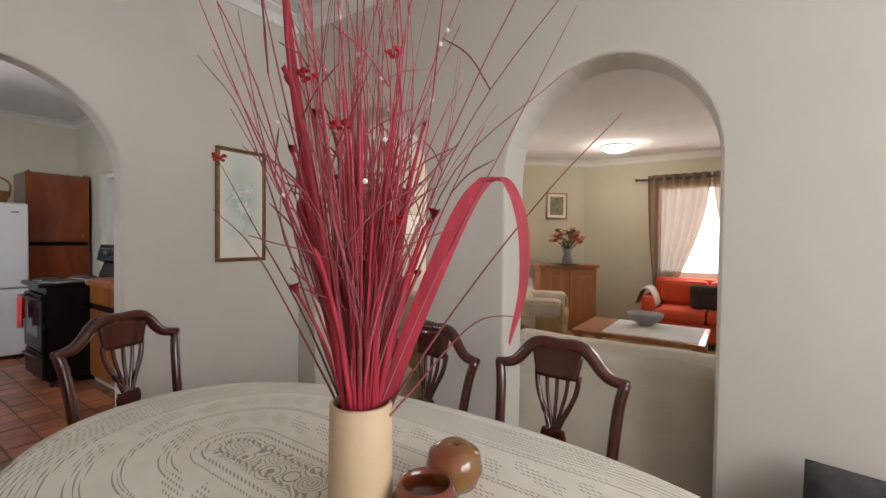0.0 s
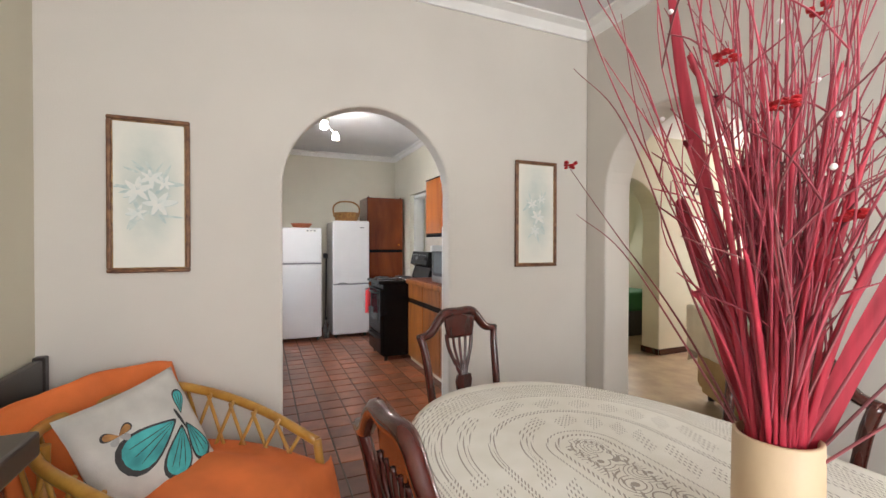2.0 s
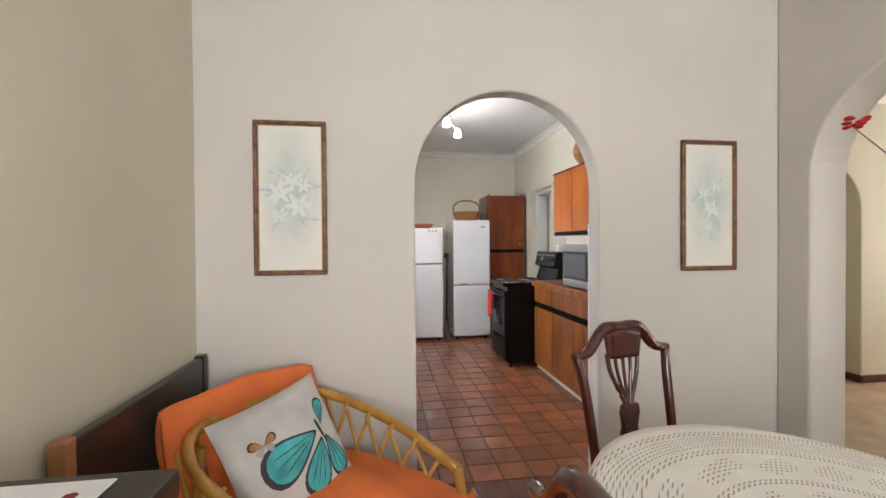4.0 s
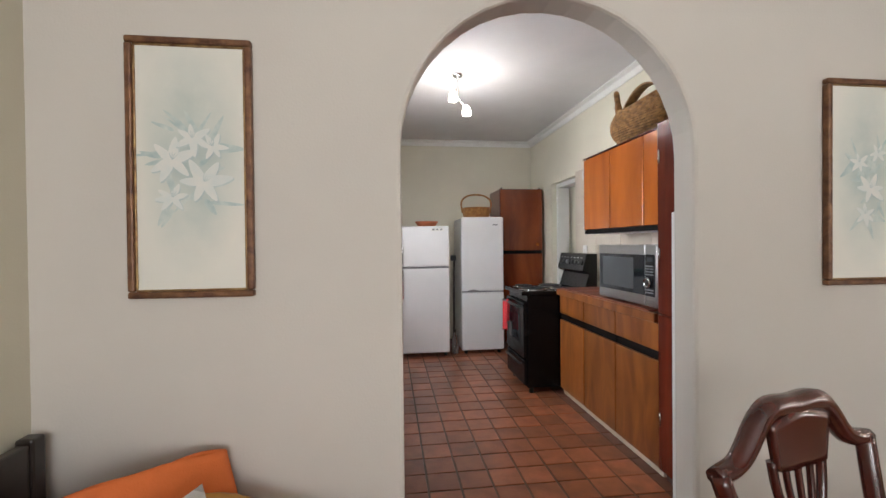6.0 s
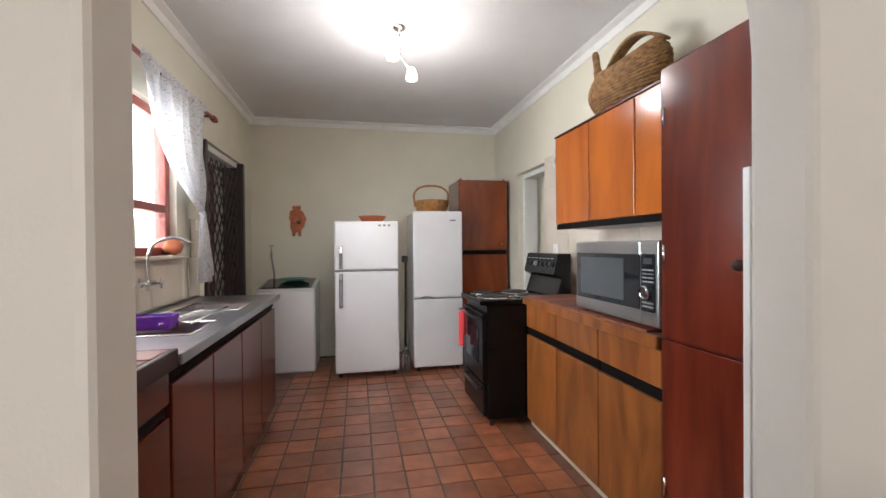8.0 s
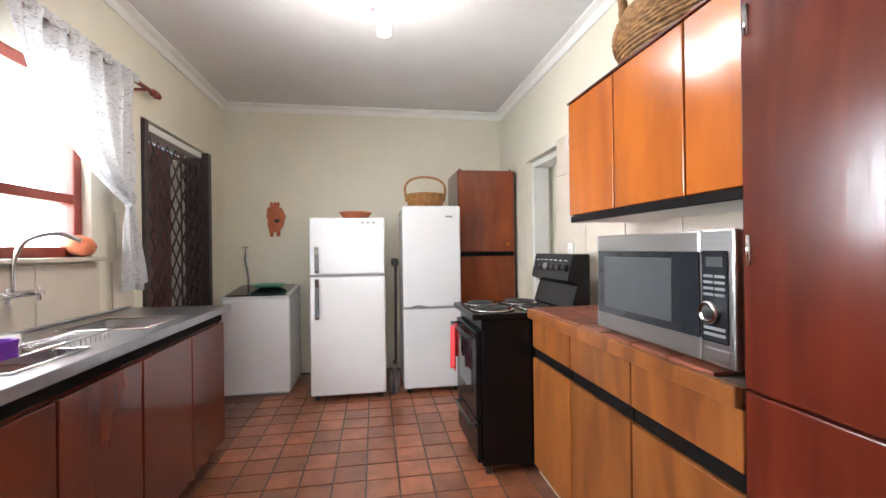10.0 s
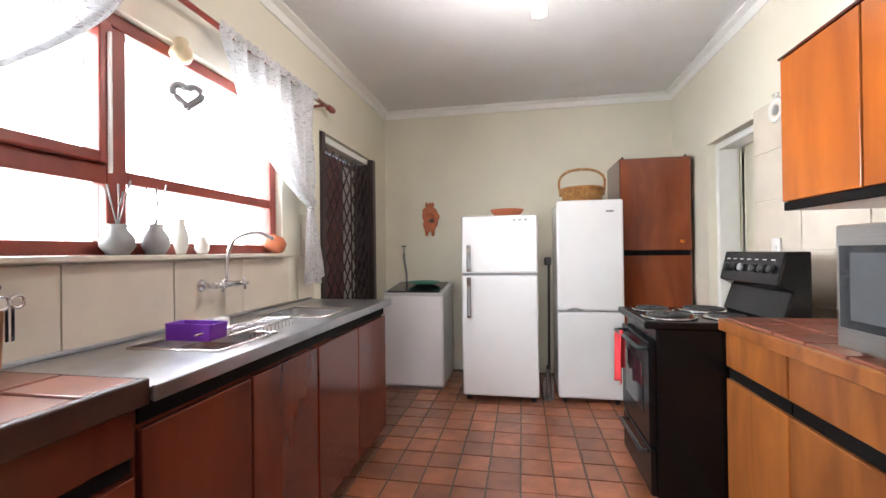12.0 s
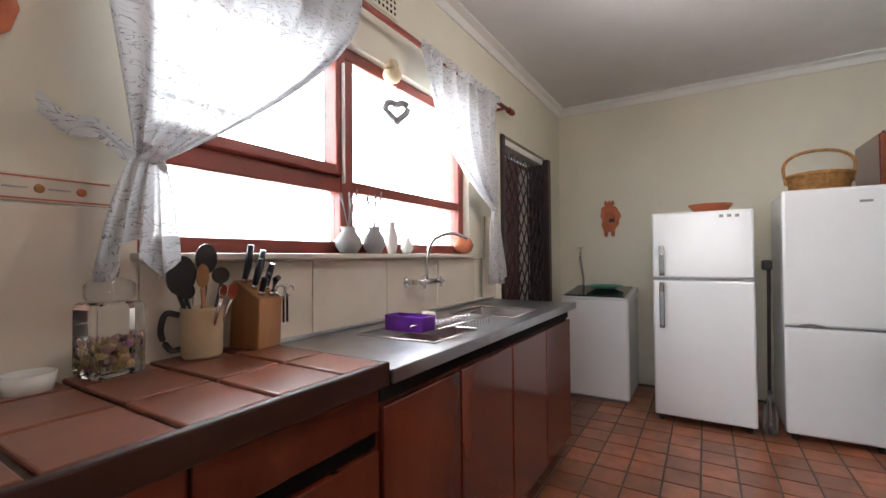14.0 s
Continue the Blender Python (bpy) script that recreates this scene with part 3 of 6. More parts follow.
for s, x in ((-1, -5.30), (1, -2.75)):
    f = lathe([(0.012, 0), (0.024, 0.015), (0.014, 0.03), (0.026, 0.06), (0.018, 0.10), (0.002, 0.13)], 14)
    bmesh.ops.transform(f, matrix=Matrix.Translation((x, KY0 + 0.07, 2.25)) @ Matrix.Rotation(s * math.pi / 2, 4, "Y"), verts=f.verts)
    part("finial", f, WINDOW_RED, rod)
for x in (-5.22, -3.6, -2.83):
    part("bracket", box(x - 0.012, x + 0.012, KY0, KY0 + 0.08, 2.225, 2.24, 0.003), WINDOW_RED, rod)


def tied_curtain(x_in, x_out, x_tie, z_tie, z_low, label, sweep):
    """A printed curtain that falls from the pole and is gathered at a tie near its outer edge."""
    c = thing("curtain", label, "curtain", x_out, KY0 + 0.07, 2.25, group="kitchen curtains")

    def fall(u, v):
        top = x_in + (x_out - x_in) * u
        bell = 1 - v ** sweep
        low = x_tie + (u - 0.5) * 0.07
        sag = math.sin(math.pi * v) * 0.03 * (1 - u) * (1 if x_in < x_out else -1)
        x = low + (top - low) * bell - sag * 0.35
        z = 2.25 - (2.25 - z_tie) * v - 0.10 * math.sin(math.pi * v) * (u - 0.5) - 0.04 * (1 - u) * math.sin(math.pi * v)
        fold = 0.026 * (1 - 0.6 * v) * math.sin(u * 42 + 3 * v) + 0.012 * math.sin(u * 17 + 5 * v)
        return (x - x_out, fold + 0.01 + 0.03 * v, z - 2.25)

    def tail(u, v):
        w = 0.07 + 0.11 * v ** 0.7
        x = x_tie + (u - 0.5) * w - 0.03 * v * (1 if x_in > x_out else -1)
        z = z_tie - (z_tie - z_low) * v - 0.05 * v * math.sin(u * 9)
        return (x - x_out, 0.04 + 0.022 * math.sin(u * 24 + 2 * v) * (0.4 + v), z - 2.25)

    part("drape", grid(70, 30, fall), CURTAIN, c)
    part("hem", grid(4, 40, lambda u, v: tuple(Vector(fall(0.045 * u, v)) + Vector((0, 0.006, 0)))), CURTAIN, c)
    part("heading", grid(60, 2, lambda u, v: (x_in + (x_out - x_in) * u - x_out, 0.02 + 0.008 * math.sin(u * 90), -0.025 + 0.05 * v)), CURTAIN, c)
    part("tail", grid(28, 14, tail), CURTAIN, c)
    sgn = 1 if x_out > x_in else -1
    end = x_tie + sgn * 0.22
    part("tie_band", grid(14, 4, lambda u, v: (x_tie + (end - x_tie) * u - sgn * 0.03 - x_out, 0.05 - 0.08 * u + 0.012 * math.sin(v * 6), z_tie + 0.10 * u - 0.035 + 0.05 * v + 0.01 * math.sin(u * 14) - 2.25)), CURTAIN, c)
    return c


tied_curtain(-3.74, -2.86, -2.96, 1.44, 1.19, "white printed cotton curtain tied back beside the window", 1.62)
tied_curtain(-4.18, -5.10, -4.97, 1.48, 1.06, "sunlit white printed cotton curtain tied back beside the door", 2.2)

# heart ornament and shell on strings
heart = thing("hanging_heart", "grey wooden heart ornament hanging from the window head", "ornament", -4.04, KY0 + 0.04, 2.11, turn=-40)
hp = []
for k in range(33):
    w = 2 * math.pi * k / 32
    hp.append((0.0034 * 16 * math.sin(w) ** 3, -0.012, -0.225 + 0.0033 * (13 * math.cos(w) - 5 * math.cos(2 * w) - 2 * math.cos(3 * w) - math.cos(4 * w))))
part("heart_ring", tube(hp, 0.016, 8), STONEWARE_GREY, heart)
part("string", tube([(0, -0.012, 0.0), (0, -0.012, -0.235)], 0.0015, 5), BEECH, heart)
shell = thing("hanging_shell", "cream shell ornament hanging by the window head", "ornament", -4.03, KY0 + 0.02, 2.13)
part("shell", lathe([(0.002, -0.12), (0.034, -0.105), (0.046, -0.08), (0.040, -0.055), (0.026, -0.045), (0.032, -0.03), (0.020, -0.01), (0.003, 0.0)], 16), STONEWARE, shell)

# objects on the sill
for x, h, r, mt, lb in ((-3.745, 0.11, 0.055, STONEWARE_GREY, "grey stoneware jug with a plant sprig on the sill"), (-3.905, 0.12, 0.05, STONEWARE_GREY, "round grey stoneware pot on the sill"), (-4.03, 0.15, 0.03, WHITE_CHINA, "tall white ceramic bottle on the sill"), (-4.15, 0.08, 0.032, WHITE_CHINA, "small white cup on the sill")):
    o = thing("sill_pot", lb, "pot", x, KY0 + 0.01, SILL, group="pots on the sill")
    part("body", lathe([(r * 0.6, 0), (r, h * 0.3), (r * 0.95, h * 0.55), (r * 0.5, h * 0.85), (r * 0.6, h), (r * 0.45, h), (r * 0.4, h * 0.85)], 20), mt, o)
    if h in (0.11, 0.12):
        for k in range(5):
            a = k * 1.3
            part("sprig", tube([(0, 0, h * 0.9), (0.02 * math.cos(a), 0.012 * math.sin(a), h + 0.06), (0.05 * math.cos(a), 0.02 * math.sin(a), h + 0.12 + 0.02 * (k % 3))], [0.003, 0.0025, 0.004], 5), STONEWARE_GREY, o)
o = thing("terracotta_pot", "small terracotta pot lying on its side on the sill", "pot", -4.74, KY0 + 0.01, SILL + 0.052)
pot = lathe([(0.025, -0.05), (0.05, -0.02), (0.052, 0.03), (0.04, 0.055), (0.033, 0.055), (0.042, 0.025), (0.02, -0.03)], 20)
bmesh.ops.transform(pot, matrix=Matrix.Rotation(1.2, 4, "X") @ Matrix.Rotation(0.3, 4, "Y"), verts=pot.verts)
part("body", pot, TERRACOTTA, o)

# back door with folding gate
door = tagged(new("door_1"), "dark red-brown timber back door behind a folding iron gate", kind="structure")
part("door_leaf", box(-6.30, -5.37, KY0 - 0.20, KY0 - 0.155, 0.01, 2.03, 0.004), DOOR_WOOD, door)
for k in range(6):
    part("plank", box(-6.28 + 0.152 * k, -6.135 + 0.152 * k, KY0 - 0.155, KY0 - 0.145, 0.03, 2.0, 0.004), DOOR_WOOD, door)
part("frame_jamb", box(-5.36, -5.31, KY0 - 0.17, KY0 - 0.02, 0, 2.06, 0.005), IRON, door)
part("frame_jamb", box(-6.36, -6.31, KY0 - 0.17, KY0 - 0.02, 0, 2.06, 0.005), IRON, door)
part("frame_head", box(-6.36, -5.31, KY0 - 0.17, KY0 - 0.02, 2.04, 2.09, 0.005), WHITE_PAINT, door)
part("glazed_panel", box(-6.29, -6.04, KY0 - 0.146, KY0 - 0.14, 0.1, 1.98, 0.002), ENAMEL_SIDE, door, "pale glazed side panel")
gate = thing("security_gate", "dark brown folding lattice security gate across the back door", "gate", -5.84, KY0, 0)
part("post", box(-0.56, -0.49, -0.02, 0.035, 0, 2.09, 0.004), IRON, gate)
part("post", box(0.47, 0.52, -0.02, 0.02, 0, 2.09, 0.004), IRON, gate)
for k in range(4):
    x = -0.42 + 0.106 * k
    part("upright", box(x - 0.006, x + 0.006, -0.03, -0.02, 0.05, 2.0, 0.002), IRON, gate)
for s in (-1, 1):
    for k in range(-6, 13):
        z0, z1 = 0.06 + 0.165 * k, 0.06 + 0.165 * k + 1.24
        if s < 0:
            z0, z1 = z1, z0
        ends = []
        for u in (0.0, 1.0):
            z = z0 + (z1 - z0) * u
            w = (max(0.05, min(2.0, z)) - z0) / (z1 - z0)
            ends.append((-0.48 + 0.95 * w, -0.025, z0 + (z1 - z0) * w))
        if abs(ends[0][2] - ends[1][2]) > 0.05 and -0.49 < min(ends[0][0], ends[1][0]) and max(ends[0][0], ends[1][0]) < 0.48:
            part("lattice_bar", tube(ends, 0.007, 4), IRON, gate)

# inner doorway frame
dw = tagged(new("door_2"), "white painted frame of an open inner doorway", kind="structure")
part("frame_jamb", box(PD0, PD0 + 0.05, KY1 + 0.06, KY1 + 0.2, 0, PDTOP - 0.05, 0.005), WHITE_PAINT, dw)
part("frame_jamb", box(PD1 - 0.05, PD1, KY1 + 0.06, KY1 + 0.2, 0, PDTOP - 0.05, 0.005), WHITE_PAINT, dw)
part("frame_head", box(PD0, PD1, KY1 + 0.06, KY1 + 0.2, PDTOP - 0.05, PDTOP, 0.005), WHITE_PAINT, dw)
part("door_leaf", box(PD0 + 0.06, PD0 + 0.10, KY1 + 0.21, KY1 + 0.75, 0.01, PDTOP - 0.06, 0.004), WHITE_PAINT, dw, "white door standing open")

# left counter
FY = -0.36
lc = thing("sink_cabinet", "red-brown wooden base cabinet under the sink", "cabinet", -4.2, FY, 0)
X = lambda x: x + 4.2
part("body", box(X(-5.13), X(-3.32), -0.52, -0.022, 0.08, 0.86, 0.003), RED_WOOD, lc)
part("plinth", box(X(-5.12), X(-3.33), -0.5, -0.07, 0, 0.08, 0.002), EDGE_WOOD, lc)
for a, b in ((-3.735, -3.325), (-4.195, -3.745), (-4.66, -4.205), (-5.125, -4.665)):
    part("door", box(X(a), X(b), -0.02, 0.0, 0.085, 0.80, 0.004), RED_WOOD, lc)
part("groove", box(X(-5.125), X(-3.325), -0.021, -0.012, 0.81, 0.858, 0.002), BLACK_GAP, lc, "black finger groove")
dc = thing("drawer_cabinet", "red-brown wooden drawer cabinet under the tiled counter", "cabinet", -2.83, FY, 0)
part("body", box(-0.48, 0.48, -0.52, -0.022, 0.08, 0.86, 0.003), RED_WOOD, dc)
part("plinth", box(-0.47, 0.47, -0.5, -0.07, 0, 0.08, 0.002), EDGE_WOOD, dc)
for a, b in ((-0.475, -0.005), (0.005, 0.475)):
    part("drawer", box(a, b, -0.02, 0.0, 0.745, 0.865, 0.004), RED_WOOD, dc)
    part("door", box(a, b, -0.02, 0.0, 0.085, 0.70, 0.004), RED_WOOD, dc)
part("groove", box(-0.475, 0.475, -0.021, -0.012, 0.705, 0.74, 0.002), BLACK_GAP, dc, "black finger groove")

# stainless sink top, with two bowls let in
st = thing("kitchen_sink", "stainless steel sink top with two bowls and a drainer", "sink", -4.2, FY, 0.865)
BX = [(-3.66, -3.98), (-4.34, -4.70)]
BY0, BY1 = KY0 + 0.14, FY - 0.06
yb, yf = KY0 + 0.005 - FY, 0.022
for nm, b in (("deck", (X(-5.15), X(-4.70), yb, yf)), ("deck", (X(-4.34), X(-3.98), yb, yf)), ("deck", (X(-3.66), X(-3.325), yb, yf)), ("deck", (X(-4.70), X(-4.34), yb, BY0 - FY)), ("deck", (X(-3.98), X(-3.66), yb, BY0 - FY)), ("deck", (X(-4.70), X(-4.34), BY1 - FY, yf)), ("deck", (X(-3.98), X(-3.66), BY1 - FY, yf))):
    part(nm, box(*b, 0.005, 0.035, 0), SINK_STEEL, st)
part("front_rail", box(X(-5.155), X(-3.325), 0.022, 0.034, 0.0, 0.04, 0.004), SINK_STEEL, st)
part("back_rim", box(X(-5.15), X(-3.325), yb, yb + 0.015, 0.035, 0.05, 0.004), SINK_STEEL, st)
for b1, b0 in BX:
    def bowl(u, v, b0=b0, b1=b1):
        e = min(1, 4 * min(u, 1 - u), 4 * min(v, 1 - v))
        return (X(b0 + (b1 - b0) * u), BY0 - FY + (BY1 - BY0) * v, 0.034 - 0.15 * min(1, e * 1.6) ** 0.5)
    part("bowl", grid(20, 20, bowl), SINK_STEEL, st)
    cx, cy = X((b0 + b1) / 2), (BY0 + BY1) / 2 - FY
    part("bowl_rim", tube([(X(b0), BY0 - FY, 0.037), (X(b1), BY0 - FY, 0.037), (X(b1), BY1 - FY, 0.037), (X(b0), BY1 - FY, 0.037), (X(b0), BY0 - FY, 0.037)], 0.006, 6), CHROME, st)

tap = thing("kitchen_tap", "chrome wall-mounted mixer tap with a swan-neck spout", "tap", -4.22, KY0 + 0.012, 1.07)
part("bar", tube([(-0.09, 0.07, 0), (0.09, 0.07, 0)], 0.014, 10), CHROME, tap)
for x in (-0.075, 0.075):
    part("wall_pipe", tube([(x, 0, 0), (x, 0.07, 0)], 0.013, 10), CHROME, tap)
    part("rose", lathe([(0.028, 0), (0.024, 0.006), (0.012, 0.012)], 16), CHROME, tap).matrix_basis = pose(x, 0.0, 0, -90, 0, 0)
    part("handle", tube([(x - 0.028, 0.105, 0), (x + 0.028, 0.105, 0)], 0.007, 8), CHROME, tap)
    part("handle", tube([(x, 0.105, -0.028), (x, 0.105, 0.028)], 0.007, 8), CHROME, tap)
    part("spindle", tube([(x, 0.07, 0), (x, 0.11, 0)], 0.01, 8), CHROME, tap)
part("spout", tube(spline([(0.0, 0.07, 0), (0.0, 0.07, 0.12), (-0.02, 0.10, 0.21), (-0.06, 0.18, 0.24), (-0.09, 0.25, 0.21)], 6), 0.009, 10), CHROME, tap)

bas = thing("dish_tub", "purple plastic dish tub on the sink drainer", "dish tub", -3.80, -0.62, 0.905, turn=90)
bas.scale = (0.8, 0.8, 0.85)
part("tub", prism([(-0.10, 0.005), (-0.12, 0.075), (-0.11, 0.075), (-0.09, 0.012), (0.09, 0.012), (0.11, 0.075), (0.12, 0.075), (0.10, 0.005)], "y", -0.05, 0.05, 0.003), PURPLE, bas)
part("side", box(-0.11, 0.11, -0.056, -0.048, 0.005, 0.075, 0.003), PURPLE, bas)
part("side", box(-0.11, 0.11, 0.048, 0.056, 0.005, 0.075, 0.003), PURPLE, bas)
gl = thing("glass_tumbler", "upturned glass beside the purple tub", "glass", -3.90, -0.60, 0.90)
part("cup", lathe([(0.032, 0), (0.028, 0.07), (0.0, 0.07)], 18), WHITE_CHINA, gl)
rack = thing("wire_rack", "chrome wire dish rack over the sink bowl", "dish rack", -3.98, -0.50, 0.907)
for k in range(12):
    part("wire", tube([(-0.15 + 0.026 * k, -0.06, 0), (-0.15 + 0.026 * k, -0.06, 0.03), (-0.15 + 0.026 * k, 0.06, 0.03), (-0.15 + 0.026 * k, 0.06, 0)], 0.0022, 5), CHROME, rack)
for y in (-0.06, 0.06):
    part("rail", tube([(-0.26, y, 0.03), (0.26, y, 0.03)], 0.004, 6), CHROME, rack)

# tiled counter, left
tc = thing("tiled_counter", "terracotta tiled worktop with a dark wooden edge", "worktop", -2.83, FY, 0.865)
part("bed", box(-0.485, 0.49, KY0 - FY + 0.004, 0.0, 0.0, 0.045, 0), GROUT, tc)
part("edge", box(-0.495, 0.49, 0.0, 0.022, -0.005, 0.058, 0.005), EDGE_WOOD, tc)
part("edge", box(-0.495, -0.485, KY0 - FY + 0.004, 0.0, 0.0, 0.056, 0.003), EDGE_WOOD, tc)
tile = mesh_of("tile", box(-0.085, 0.085, -0.082, 0.082, 0, 0.012, 0.003), COUNTER_TILE)
for a, b in ((-0.485, -0.357), (-0.343, -0.177), (-0.163, 0.003), (0.017, 0.183), (0.197, 0.363), (0.377, 0.487)):
    for c, d in ((-0.215, -0.004), (-0.421, -0.223), (-0.535, -0.429)):
        shared("tile", mesh_of("tile", box(a, b, c, d, 0, 0.012, 0.004), COUNTER_TILE), tc, (0, 0, 0.045 + 0.0008 * math.sin(40 * a + 9 * c)))

# right base cabinet
RY = 1.40
rc = thing("base_cabinet", "honey varnished wooden base cabinet with black finger grooves", "cabinet", -3.85, RY, 0)
part("body", box(-0.70, 0.64, 0.022, 0.51, 0.05, 0.858, 0.003), RED_WOOD, rc)
part("plinth", box(-0.70, 0.64, 0.03, 0.50, 0, 0.05, 0.002), SPLASH, rc, "pale painted plinth")
for a in (-0.70, -0.25, 0.20):
    part("drawer", box(a, a + 0.442, 0.0, 0.02, 0.69, 0.84, 0.004), HONEY_WOOD, rc)
    part("door", box(a, a + 0.442, 0.0, 0.02, 0.055, 0.635, 0.004), HONEY_WOOD, rc)
    part("groove", box(a, a + 0.442, 0.012, 0.021, 0.638, 0.688, 0.002), BLACK_GAP, rc)
rt = thing("tiled_worktop", "terracotta tiled worktop with a wooden edge under the microwave", "worktop", -3.85, RY, 0.858)
part("bed", box(-0.71, 0.645, 0.0, 0.515, 0, 0.034, 0), GROUT, rt)
part("edge", box(-0.715, 0.645, -0.025, 0.0, -0.012, 0.04, 0.006), HONEY_WOOD, rt)
for i in range(8):
    for j in range(3):
        if -0.62 + 0.181 * i < 0.6:
            shared("tile", tile, rt, (-0.62 + 0.181 * i, 0.085 + 0.172 * j, 0.034))

# microwave
mw = thing("microwave_oven", "stainless steel microwave oven with a black glass door", "microwave", -3.58, 1.425, 0.904)
part("case", box(-0.325, 0.325, 0.024, 0.46, 0.014, 0.364, 0.008), STEEL, mw)
dw_ = part("door", box(-0.329, 0.215, 0.0, 0.024, 0.012, 0.366, 0.007), STEEL, mw)
part("window", box(-0.312, 0.214, -0.003, 0.001, 0.074, 0.308, 0.002), BLACK_GLASS, dw_, "black glass window")
part("window_mesh", box(-0.268, 0.105, -0.0045, -0.002, 0.098, 0.288, 0.001), SCREEN_GREY, dw_, "grey perforated window screen")
cp = part("control_panel", box(0.218, 0.329, 0.0, 0.024, 0.012, 0.366, 0.007), STEEL, mw)
part("keypad", box(0.224, 0.309, -0.003, 0.001, 0.072, 0.310, 0.004), BLACK_GLASS, cp)
part("display", box(0.240, 0.294, -0.0045, -0.002, 0.268, 0.294, 0.001), SCREEN_GREY, cp)
for j in range(4):
    for i in range(2):
        part("button", box(0.230 + 0.038 * i, 0.263 + 0.038 * i, -0.005, -0.002, 0.192 + 0.016 * j, 0.199 + 0.016 * j, 0.001), GREY_PLASTIC, cp)
for j in range(2):
    part("button", box(0.230, 0.301, -0.005, -0.002, 0.088 + 0.016 * j, 0.096 + 0.016 * j, 0.001), GREY_PLASTIC, cp)
k = part("dial", lathe([(0.030, 0), (0.030, 0.016), (0.024, 0.021), (0.020, 0.014), (0.0, 0.014)], 28), CHROME, cp)
k.matrix_basis = pose(0.258, -0.003, 0.150, 90, 0, 0)
part("dial_face", lathe([(0.019, 0), (0.018, 0.003), (0, 0.003)], 24), BLACK_PLASTIC, k).location = (0, 0, 0.0135)
part("open_button", box(0.230, 0.312, -0.003, 0.001, 0.026, 0.056, 0.003), STEEL, cp)
for x in (-0.29, 0.29):
    for y in (0.05, 0.42):
        part("foot", lathe([(0.012, 0), (0.012, 0.016)], 10, x, y), BLACK_PLASTIC, mw)

# wall cabinets
wc = thing("wall_cabinet", "orange varnished wooden wall cabinet with three doors", "cabinet", -3.77, 1.545, 1.355)
part("body", box(-0.625, 0.615, 0.022, 0.372, 0.02, 0.60, 0.003), RED_WOOD, wc)
for a in (-0.62, -0.207, 0.206):
    part("door", box(a, a + 0.405, 0.0, 0.02, 0.035, 0.598, 0.004), ORANGE_WOOD, wc)
part("groove", box(-0.62, 0.612, 0.006, 0.024, 0.0, 0.032, 0.002), BLACK_GAP, wc)
part("bottom_panel", box(-0.62, 0.612, 0.024, 0.37, 0.0, 0.018, 0.002), WHITE_PAINT, wc, "pale underside")
part("top_edge", box(-0.63, 0.617, -0.004, 0.372, 0.602, 0.612, 0.002), RED_WOOD, wc)

# tall cabinet beside the arch
ta = thing("tall_cabinet", "tall dark red glossy wooden cupboard beside the archway", "cupboard", -2.775, RY - 0.01, 0)
part("body", box(-0.42, 0.42, 0.022, 0.52, 0.06, 1.925, 0.003), TALL_WOOD, ta)
part("door", box(-0.418, 0.418, 0.0, 0.02, 0.90, 1.92, 0.004), TALL_WOOD, ta)
part("door", box(-0.418, 0.418, 0.0, 0.02, 0.06, 0.893, 0.004), TALL_WOOD, ta)
part("plinth", box(-0.41, 0.41, 0.04, 0.5, 0, 0.06, 0.002), EDGE_WOOD, ta)
tk = thing("cable_trunking", "narrow white cable trunking up the wall beside the archway", "trunking", -2.333, 0.876, 0)
part("channel", box(-0.014, 0.0, -0.006, 0.008, 0, 1.38, 0.002), WHITE_PAINT, tk)
kb = part("knob", lathe([(0.012, 0), (0.01, 0.012), (0.02, 0.025), (0.016, 0.038), (0.0, 0.04)], 16), EDGE_WOOD, ta)
kb.matrix_basis = pose(-0.055, 0.0, 1.19, 90, 0, 0)
for z in (1.18, 0.3, 1.7):
    part("hinge", tube([(-0.40, -0.003, z), (-0.40, -0.003, z + 0.07)], 0.006, 8), CHROME, ta)

# corner cupboard at the far end
fc = thing("corner_cupboard", "red-brown varnished tall cupboard in the far corner", "cupboard", -6.25, 1.335, 0)
part("body", box(-0.54, -0.022, 0.0, 0.55, 0.05, 1.97, 0.003), TALL_WOOD, fc)
part("door", box(-0.02, 0.0, 0.005, 0.545, 1.20, 1.962, 0.004), CUPBOARD_WOOD, fc)
part("door", box(-0.02, 0.0, 0.005, 0.545, 0.06, 1.155, 0.004), CUPBOARD_WOOD, fc)
part("groove", box(-0.022, -0.012, 0.005, 0.545, 1.157, 1.198, 0.002), BLACK_GAP, fc)
part("knob", lathe([(0.016, -0.015), (0.02, 0), (0.012, 0.015), (0, 0.018)], 14, 0.02, 0.47), ORANGE_WOOD, fc).location = (0, 0, 1.27)
for y in (0.03, 0.52):
    part("finial", lathe([(0.01, 1.97), (0.014, 1.98), (0.0, 1.995)], 10, -0.05, y), EDGE_WOOD, fc)

# refrigerators
f1 = thing("refrigerator", "white two-door refrigerator with grey handles, freezer on top", "refrigerator", -5.905, 0.338, 0)
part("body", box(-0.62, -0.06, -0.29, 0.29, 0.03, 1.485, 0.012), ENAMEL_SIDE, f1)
part("freezer_door", box(-0.055, 0.0, -0.303, 0.303, 1.03, 1.495, 0.014), ENAMEL, f1)
part("door", box(-0.055, 0.0, -0.303, 0.303, 0.045, 1.012, 0.014), ENAMEL, f1)
part("seam", box(-0.05, -0.008, -0.30, 0.30, 1.013, 1.029, 0.002), GREY_PLASTIC, f1)
